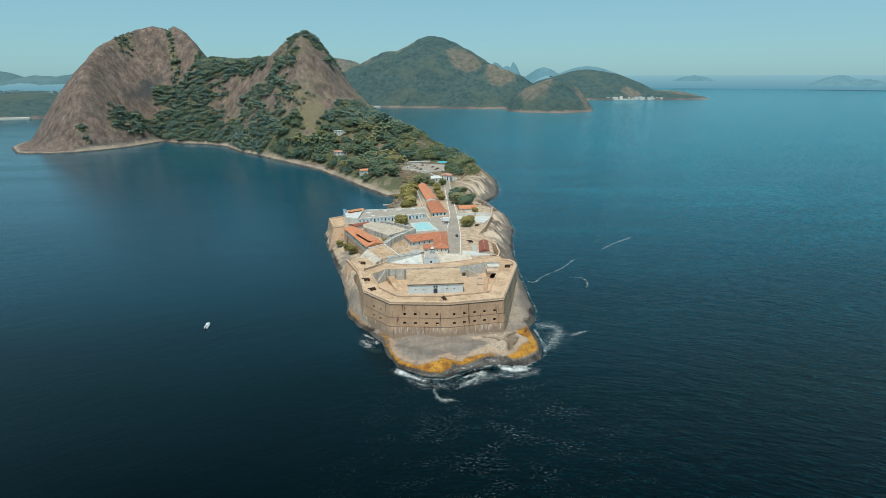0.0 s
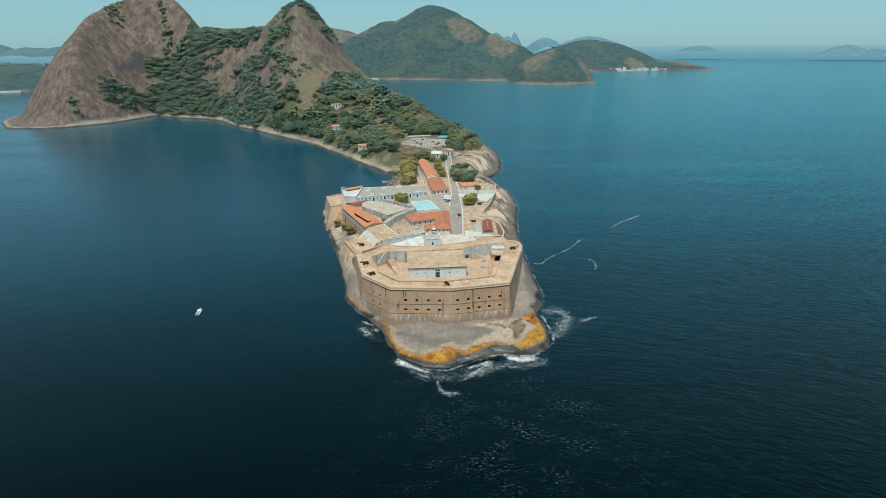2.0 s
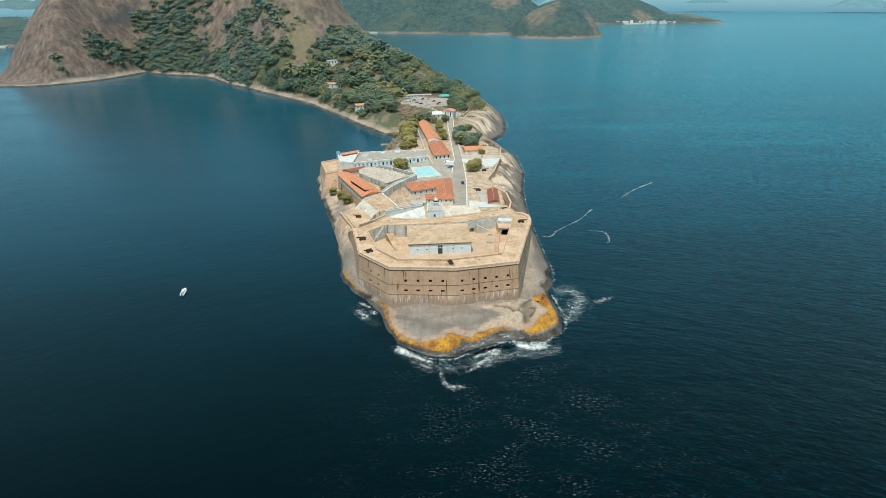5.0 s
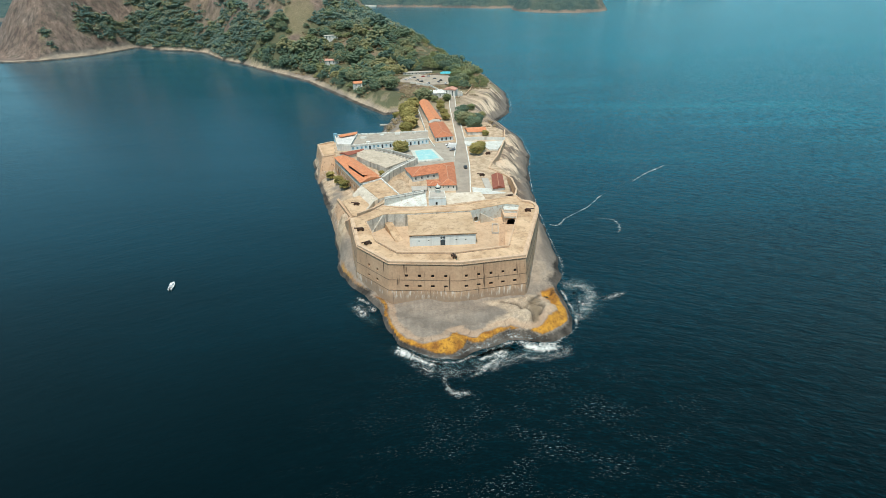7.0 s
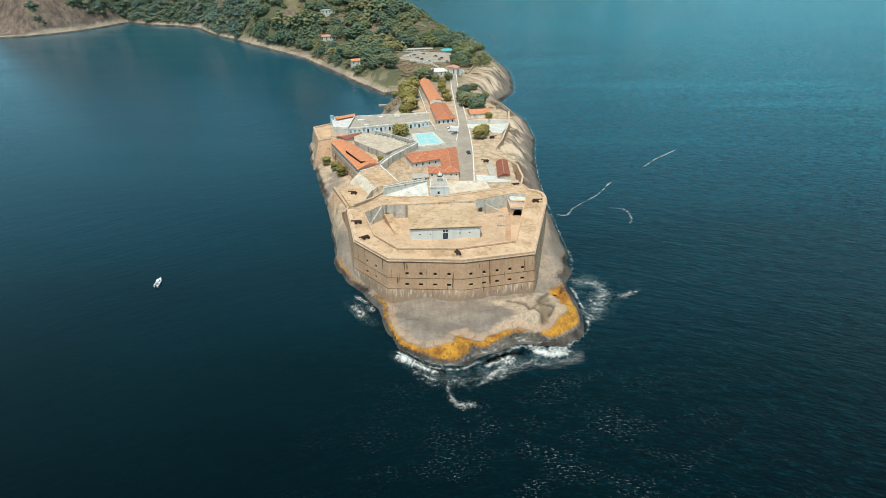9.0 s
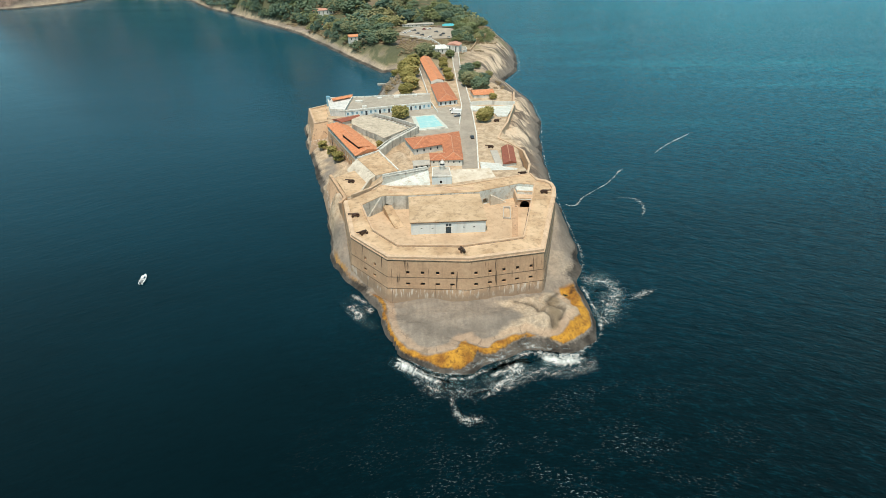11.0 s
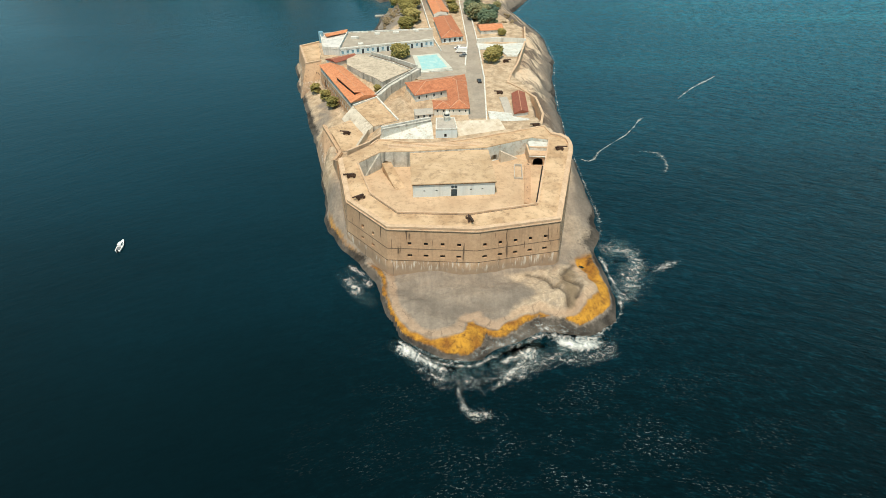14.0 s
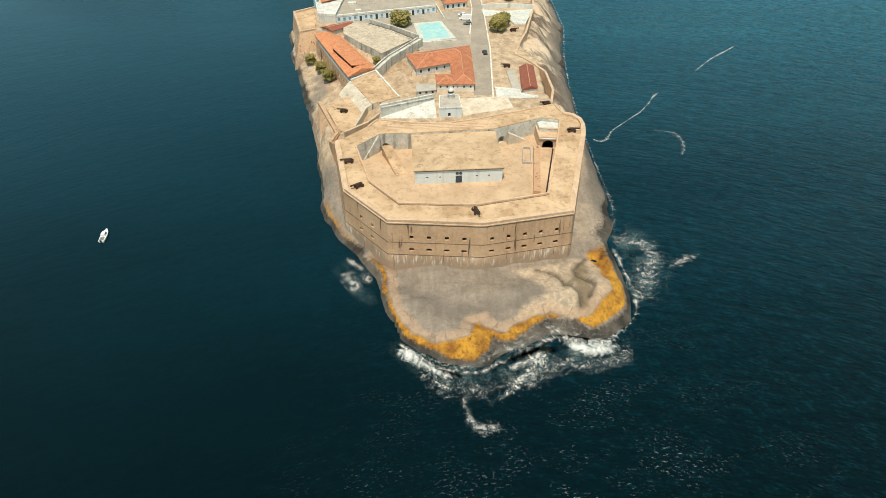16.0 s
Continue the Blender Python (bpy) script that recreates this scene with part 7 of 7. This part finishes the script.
def build_woods():
    rs = np.random.RandomState(5)
    n = 90000
    x = rs.uniform(-720, 110, n)
    y = rs.uniform(285, 1080, n)
    z = height(x, y)
    e = 4.0
    slope = np.hypot((height(x + e, y) - height(x - e, y)) / (2 * e), (height(x, y + e) - height(x, y - e)) / (2 * e))
    w = woods(x, y, z, slope)
    for hx, hy, hr in ((-57, 358, 9), (-96, 454, 8), (-106, 528, 12), (-110, 592, 9), (33, 325, 14), (20, 320, 12), (12, 448, 16), (36, 430, 11), (18, 402, 24)):
        w *= np.clip(np.hypot(x - hx, y - hy) / hr - 0.4, 0, 1) > 0.5
    for hx, hy, hr in ((17, 545, 16), (-88, 520, 12), (-96, 478, 13), (-60, 384, 10)):
        w *= np.hypot(x - hx, (y - hy) * 0.6) > hr
    w *= inside_dist(x, y, LOT) < -5
    near = y < 640
    keep_ = rs.uniform(0, 1, n) < w * np.where(near, 0.12, 0.62)
    x, y, z = x[keep_], y[keep_], z[keep_]
    olive = rs.uniform(0, 1, len(x)) < 0.10 + 0.5 * step(0.48, 0.64, field(x, y, 28, 93, 3)) + 0.35 * step(-40, 20, x)
    for far in (False, True):
        for dry in (False, True):
            sel = ((y >= 640) == far) & (olive == dry)
            c, s = [], []
            xx, yy, zz = x[sel], y[sel], z[sel]
            m = len(xx)
            if far:
                size = rs.uniform(3.0, 6.6, m) * (1 + 0.4 * (rs.uniform(0, 1, m) > 0.8)) * np.where(zz > 150, 0.55, 1.0)
            else:
                size = np.exp(rs.normal(1.72, 0.34, m)) * (0.78 if dry else 1.0)
            k = 22 if far else 84
            tint = np.clip(rs.normal(0.45, 0.28, m), 0, 1)
            for j in range(k):
                a = rs.uniform(0, 2 * math.pi, m)
                q = rs.uniform(0.05, 0.97, m) ** 0.6 * size
                c.append(np.stack([xx + np.cos(a) * q, yy + np.sin(a) * q, zz + size * ((0.05 + rs.uniform(0.2, 1.0, m) * (0.78 - 0.5 * (q / size) ** 2)) if far else (0.2 + rs.uniform(0.3, 1.0, m) * (1.2 - 0.75 * (q / size) ** 2)))], 1))
                s.append(size * (rs.uniform(0.16, 0.36, m) if far else rs.uniform(0.09, 0.21, m)))
            me = clump_mesh("woodland", np.concatenate(c), np.concatenate(s), rs, 0.75, far, np.tile(tint, k))
            me.materials.append(M_OLIVE if dry and not far else M_WOODFAR if far and not dry else M_WOOD)
            tagged(new("woodland", me), ("lighter olive trees in the woodland" if dry else "dense dark green broadleaf woodland") + (" climbing the granite peaks" if far else " on the near slope"), "woodland", kind="stuff")
    # dry scrub on the banks of the neck and under the trees
    n = 11000
    x, y = rs.uniform(-150, 80, n), rs.uniform(196, 620, n)
    z = height(x, y)
    open_ = (inside_dist(x, y, LOT) < -2) & (z > 3.2) & (field(x, y, 20, 97, 3) > 0.46) & (inside_dist(x, y, COAST) > 7)
    for hx, hy, hr in ((31, 318, 12), (19, 318, 12), (4, 457, 18), (-60, 388, 9), (-96, 480, 11), (-106, 540, 14), (36, 432, 9), (17, 545, 9)):
        open_ &= np.hypot(x - hx, y - hy) > hr
    open_ &= (x < 26) | (y > 345) | ((x > 37) & (x < 56) & (field(x, y, 9, 98, 2) > 0.55))
    open_ &= (y > 300) | (x < -5) | (x > 37)
    x, y, z = x[open_], y[open_], z[open_]
    size = rs.uniform(0.7, 2.0, len(x))
    c = [np.stack([x + rs.normal(0, 0.6, len(x)) * size, y + rs.normal(0, 0.6, len(x)) * size, z + 0.3 * size], 1) for _ in range(5)]
    me = clump_mesh("scrub", np.concatenate(c), np.concatenate([size * 0.55] * 5), rs, 0.75, True)
    me.materials.append(M_SCRUB)
    tagged(new("scrub", me), "dry brown scrub on the banks of the neck", "scrub", kind="stuff")


build_woods()


def build_far_town():
    rs = np.random.RandomState(13)
    bm = bmesh.new()
    for _ in range(170):
        x = rs.uniform(-1900, -1330)
        y = rs.uniform(2150, 2500)
        h = rs.uniform(6, 16)
        add_box(bm, x, x + rs.uniform(4, 12), y, y + 12, 0, 40 + h + rs.uniform(0, 8))
    # haze put into the walls' base colour
    tagged(part("far_town", bm, surface("hazy_far_walls", (0.26, 0.36, 0.39), (0.36, 0.44, 0.46), 0.9, 0.05, 0.2)), "pale far-off buildings beyond the bay", "town", kind="stuff")


build_far_town()


def build_far_shore():
    sand = surface("pale_beach_sand", (0.62, 0.58, 0.50), (0.72, 0.68, 0.60), 0.9, 0.02, 0.2)
    for pts, w in (([(-1420, 1488), (-1300, 1472), (-1200, 1478), (-1112, 1500)], 34), ([(-165, 1952), (-130, 1946), (-92, 1938)], 22), ([(985, 2352), (1040, 2356), (1095, 2364)], 22)):
        tagged(wall_line("beach", pts, -1.0, 5.0, w, sand), "strip of pale sand on the far shore", "beach", kind="structure")
    rs = np.random.RandomState(23)
    bm = bmesh.new()
    for k in range(34):
        u = rs.uniform(0, 1)
        x, y = 960 + 240 * u + rs.uniform(-8, 8), 2366 - 26 * u + rs.uniform(-4, 36)
        add_box(bm, x, x + rs.uniform(6, 18), y, y + 9, -1, rs.uniform(9, 17))
    tagged(part("far_village", bm, surface("far_white_walls", (0.60, 0.60, 0.57), (0.70, 0.68, 0.63), 0.9, 0.03, 0.2)), "white buildings along the far point", "village", kind="stuff")


build_far_shore()
far_hill("hill", "low far shore under the town", -2050, -1200, 2000, 2650, 20, lambda x, y: dome(x, y, -1620, 2350, 56, 470, 330, 2.0) + (field(x, y, 90, 9) - .5) * 12)


# ---- surf and the boat's wake ----
def foam_material(name, lo, hi, scale, lace=0.0):
    """Froth that thins out from the middle of its strip; lace: how far it breaks up into a net."""
    m, nt, bs = nodes_of(name)
    a = nt.nodes.new("ShaderNodeAttribute")
    a.attribute_name = "fade"
    p = place(nt)
    n = noise_node(nt, p, scale, 8, 0.75)
    n2 = noise_node(nt, p, scale * 0.2, 4, 0.6)
    curl = nt.nodes.new("ShaderNodeTexNoise")
    curl.inputs["Scale"].default_value, curl.inputs["Detail"].default_value, curl.inputs["Roughness"].default_value = scale * 0.55, 8, 0.7
    curl.inputs["Distortion"].default_value = 1.8
    nt.links.new(p, curl.inputs["Vector"])
    wisp = curl.outputs[0]
    k = maths(nt, "ADD", maths(nt, "MULTIPLY", n, 0.25), maths(nt, "ADD", maths(nt, "MULTIPLY", n2, 0.25), maths(nt, "MULTIPLY", wisp, 0.5)))
    k = maths(nt, "ADD", k, maths(nt, "MULTIPLY", maths(nt, "SUBTRACT", a.outputs["Fac"], 1.0), 0.36))
    if lace:
        w = nt.nodes.new("ShaderNodeTexVoronoi")
        w.feature = "DISTANCE_TO_EDGE"
        w.inputs["Scale"].default_value = 0.75
        wob = nt.nodes.new("ShaderNodeTexNoise")
        wob.inputs["Scale"].default_value, wob.inputs["Detail"].default_value = 0.5, 4
        nt.links.new(p, wob.inputs["Vector"])
        sc, ad = nt.nodes.new("ShaderNodeVectorMath"), nt.nodes.new("ShaderNodeVectorMath")
        sc.operation = "SCALE"
        sc.inputs[3].default_value = 8.0
        nt.links.new(wob.outputs["Color"], sc.inputs[0])
        nt.links.new(p, ad.inputs[0])
        nt.links.new(sc.outputs[0], ad.inputs[1])
        nt.links.new(ad.outputs[0], w.inputs["Vector"])
        k = maths(nt, "SUBTRACT", k, maths(nt, "MULTIPLY", ramp(nt, w.outputs[0], [(0.02, 0.0), (0.25, 1.0)]), lace))
    al = ramp(nt, k, [(lo, 0.0), (hi, 1.0)])
    nt.links.new(al, bs.inputs["Alpha"])
    nt.links.new(mix(nt, ramp(nt, wisp, [(0.38, 0.0), (0.58, 1.0)]), (0.50, 0.56, 0.55), (0.84, 0.85, 0.82)), bs.inputs["Base Color"])
    bs.inputs["Roughness"].default_value = 0.9
    bump(nt, bs, n, 0.7, 0.3)
    return m


M_FOAM = foam_material("surf_foam", 0.40, 0.66, 0.5)
def milky_material():
    """Aerated pale green water round the breaking surf."""
    m, nt, bs = nodes_of("milky_water")
    a = nt.nodes.new("ShaderNodeAttribute")
    a.attribute_name = "fade"
    p = place(nt)
    n = noise_node(nt, p, 0.16, 7, 0.7)
    fine = noise_node(nt, p, 0.7, 6, 0.7)
    k = maths(nt, "MULTIPLY", a.outputs["Fac"], ramp(nt, n, [(0.44, 0.0), (0.66, 1.0)]))
    nt.links.new(maths(nt, "MULTIPLY", k, ramp(nt, fine, [(0.40, 0.08), (0.66, 0.5)])), bs.inputs["Alpha"])
    nt.links.new(mix(nt, fine, (0.08, 0.22, 0.24), (0.36, 0.50, 0.50)), bs.inputs["Base Color"])
    bs.inputs["Roughness"].default_value = 0.6
    return m


M_MILKY = milky_material()
M_LACE = foam_material("thin_foam_lace", 0.33, 0.68, 0.6, 0.15)
M_THIN = foam_material("thin_foam_line", 0.36, 0.66, 1.0)


def foam_band(name, label, line, width, material, z=0.06, strength=1.0):
    """A strip of foam along a line in plan: (x, y, width factor)."""
    P = []
    for (a, b) in zip(line[:-1], line[1:]):
        n = max(2, int(math.hypot(b[0] - a[0], b[1] - a[1]) / 1.5))
        for k in range(n):
            P.append(tuple(a[i] + (b[i] - a[i]) * k / n for i in range(3)))
    P.append(line[-1])
    P = np.array(P)
    for _ in range(2):
        P[1:-1] = (P[:-2] + 2 * P[1:-1] + P[2:]) / 4
    d = np.gradient(P[:, :2], axis=0)
    nrm = np.stack([-d[:, 1], d[:, 0]], 1) / np.maximum(np.hypot(d[:, 0], d[:, 1]), 1e-6)[:, None]
    cols = (-1, -0.7, -0.35, 0, 0.35, 0.7, 1)
    v, f, fade = [], [], []
    for i in range(len(P)):
        for c in cols:
            q = P[i, :2] + nrm[i] * c * width * P[i, 2] / 2
            v.append((q[0], q[1], z))
            end = min(1, i / 3, (len(P) - 1 - i) / 3)
            fade.append((1 - abs(c)) ** 0.6 * strength * end if abs(c) < 1 else 0.0)
    m = len(cols)
    for i in range(len(P) - 1):
        for j in range(m - 1):
            f.append((i * m + j, i * m + j + 1, (i + 1) * m + j + 1, (i + 1) * m + j))
    ob = mesh_ob(name, v, f, material)
    ob.data.attributes.new("fade", "FLOAT", "POINT").data.foreach_set("value", np.array(fade, np.float32))
    return tagged(ob, label, "foam", kind="stuff")


foam_band("surf", "white surf breaking on the front rock", [(-24, -56, .4), (-19, -62.5, .9), (-10, -68.5, .6), (-1, -70.5, .6), (6, -67, .8), (11, -64.5, 1.3), (17, -61, 1.5), (23, -59.5, 1.5), (29, -61.5, 1.6), (36, -62, 1.3), (43, -58, .7), (47.5, -53, .7), (50, -46, .7), (49.5, -36, .8), (49.5, -27, .8), (48.5, -20, .6)], 6.0, M_FOAM, 0.10, 0.88)
foam_band("surf", "thick white burst of surf at the rock tip", [(22, -61, .5), (28, -63.5, 1.3), (34, -65, 1.1), (42, -63, .4)], 8, M_FOAM, 0.14, 1.2)
foam_band("surf", "thick white burst of surf on the west tip", [(-24, -58, .5), (-19.5, -63, 1.3), (-12, -69, .8), (-5, -73, .4)], 6.5, M_FOAM, 0.14, 1.15)
foam_band("surf", "thick white wave curling before the notch", [(3, -70, .5), (9, -69, 1.1), (15, -66, 1.3), (20, -62.5, .8)], 6.0, M_FOAM, 0.12, 1.05)
foam_band("surf", "drifting foam lace off the front rock", [(-20, -67, .8), (-10, -74, 1.2), (0, -76, 1.4), (10, -73, 1.4), (22, -69, 1.3), (36, -69, 1.0), (46, -63, .6)], 11, M_LACE, 0.05, 0.76)
foam_band("surf", "thin foam draining over the wet rock", [(-22, -58, .5), (-15, -64.5, .9), (-8, -69.3, .9), (-1, -69, .9), (5, -64.5, 1.1), (10, -64, 1.2), (15, -60.5, 1.3), (20, -57, 1.2), (27, -58, 1.2), (33, -61, .9), (40, -58.5, .7)], 6.0, M_LACE, 1.7, 0.72)
foam_band("surf", "foam washing down the wet rock", [(7, -62.5, .5), (12, -62.5, 1.0), (15, -66, 1.0)], 6.0, M_LACE, 1.75, 1.0)
foam_band("surf", "foam washing down the wet rock", [(15, -58, .5), (20, -58.5, 1.0), (27, -60, 1.0), (34, -62, .6)], 5.0, M_FOAM, 1.75, 0.85)
foam_band("surf", "foam streak trailing from the rock tip", [(-4, -71, 0.8), (-5.6, -77, 0.6), (-5.3, -80.3, 0.7), (-4.5, -83.6, 0.8), (-3.2, -85.9, 1.1), (-1.7, -86.8, 1.2), (0.7, -86.2, 1.3), (1.9, -86, 1), (3, -90.4, 0.5)], 5.5, M_LACE, 0.05, 0.92)
foam_band("surf", "foam streak trailing from the rock tip", [(0.7, -86.2, 0.8), (3.5, -84.7, 0.7), (7.7, -83.1, 0.4)], 4.5, M_LACE, 0.055, 0.8)
foam_band("surf", "foam running out of the notch", [(21.3, -62.6, 0.9), (14, -69.3, 1.2), (8.3, -74.6, 0.9), (4.4, -78.2, 0.6), (0.9, -80.8, 0.4)], 6.5, M_LACE, 0.13, 1.0)
foam_band("surf", "white backwash east of the rock", [(47, -24, 1), (52, -20, 1.2), (59, -22, 1.1), (62, -29, .9), (57, -35, 1.2), (53, -41, 1.2), (50, -50, .8)], 15, M_LACE, 0.06, 0.85)
foam_band("surf", "foam spray lines east of the rock", [(67.6, -28.8, 0.8), (63, -32.2, 0.9), (57.9, -38, 1.1), (54.1, -43.9, 0.8), (51.9, -47.2, 0.5)], 6.5, M_LACE, 0.07, 0.8)
foam_band("surf", "foam spray lines east of the rock", [(60.4, -35.7, 0.6), (66.9, -33, 1), (72.8, -29.9, 0.9), (78.7, -27.6, 0.5)], 7.5, M_LACE, 0.075, 0.74)
foam_band("surf", "white surf along the east rock foot", [(49.5, -19, .9), (53.8, -10, 1.4), (56.0, 0, 1.4), (56.3, 9, 1.0), (57, 26, .7), (59.6, 66, .8), (62.8, 94, .6), (68, 127, .8), (77, 166, .7), (80, 215, 1), (75, 240, .8), (69.5, 264, .8), (87.5, 301, 1.2), (94.5, 337, 1.4), (100.6, 388, 1), (100, 430, .8)], 2.8, M_LACE, 0.06, 0.8)
foam_band("surf", "white foam in the western rock corner", [(-42, -20, .6), (-38, -24, 1), (-33, -28, 1.2), (-31, -34, 1.4), (-28.5, -39, .8)], 4.5, M_LACE, 0.08, 0.95)
foam_band("surf", "thin foam lace in the western corner", [(-40, -26, 1), (-36, -34, 1.3), (-33, -42, .8)], 8, M_LACE, 0.05)
foam_band("wake", "thin broken white foam line on the open sea", [(59.5, 47.7, 0.6), (61, 43, 0.9), (64, 41, 1.8), (66.8, 43.1, 1.9), (70.7, 49.8, 1.1), (78.3, 56.5, 0.5), (89, 65.5, 0.8), (96.4, 74.7, 0.8), (100.8, 81.2, 1.3), (106.1, 84.9, 0.4)], 2.0, M_THIN, 0.06, 0.93)
foam_band("wake", "thin broken white foam line on the open sea", [(115.5, 92.1, 0.5), (118.4, 94.4, 0.8), (121.3, 96.7, 0.4)], 2.0, M_THIN, 0.06, 0.93)
foam_band("wake", "thin broken white foam line on the open sea", [(127.8, 102.1, 0.5), (135.7, 110.2, 0.8), (143, 117.4, 0.9), (149.6, 122.7, 1.5), (157.7, 128.8, 1.3), (167.4, 136.6, 0.5)], 2.0, M_THIN, 0.06, 0.93)
foam_band("wake", "small curled foam patch on the open sea", [(85.2, 48.4, 0.3), (91.8, 48.9, 0.6), (95.7, 47.2, 1.2), (97.7, 46.2, 1.7), (98.3, 40.2, 0.7), (97.1, 34.5, 0.9), (93.5, 29.2, 0.5), (91.2, 25.6, 0.9)], 4.2, M_LACE, 0.06, 0.82)
foam_band("surf", "pale milky water off the front rock", [(-24, -58, .5), (-17, -65, .8), (-8, -70, .8), (4, -70, 1), (16, -65, 1.1), (30, -65, 1), (44, -60, .7)], 12, M_MILKY, 0.03, 0.75)
foam_band("surf", "pale milky water east of the rock", [(50, -50, .6), (54, -42, 1), (58, -32, 1.3), (58, -22, 1.2), (54, -12, .6)], 15, M_MILKY, 0.03, 0.8)
foam_band("surf", "pale milky water in the western rock corner", [(-43, -22, .6), (-38, -30, 1), (-33, -38, 1), (-29, -46, .6)], 8, M_MILKY, 0.03, 0.4)
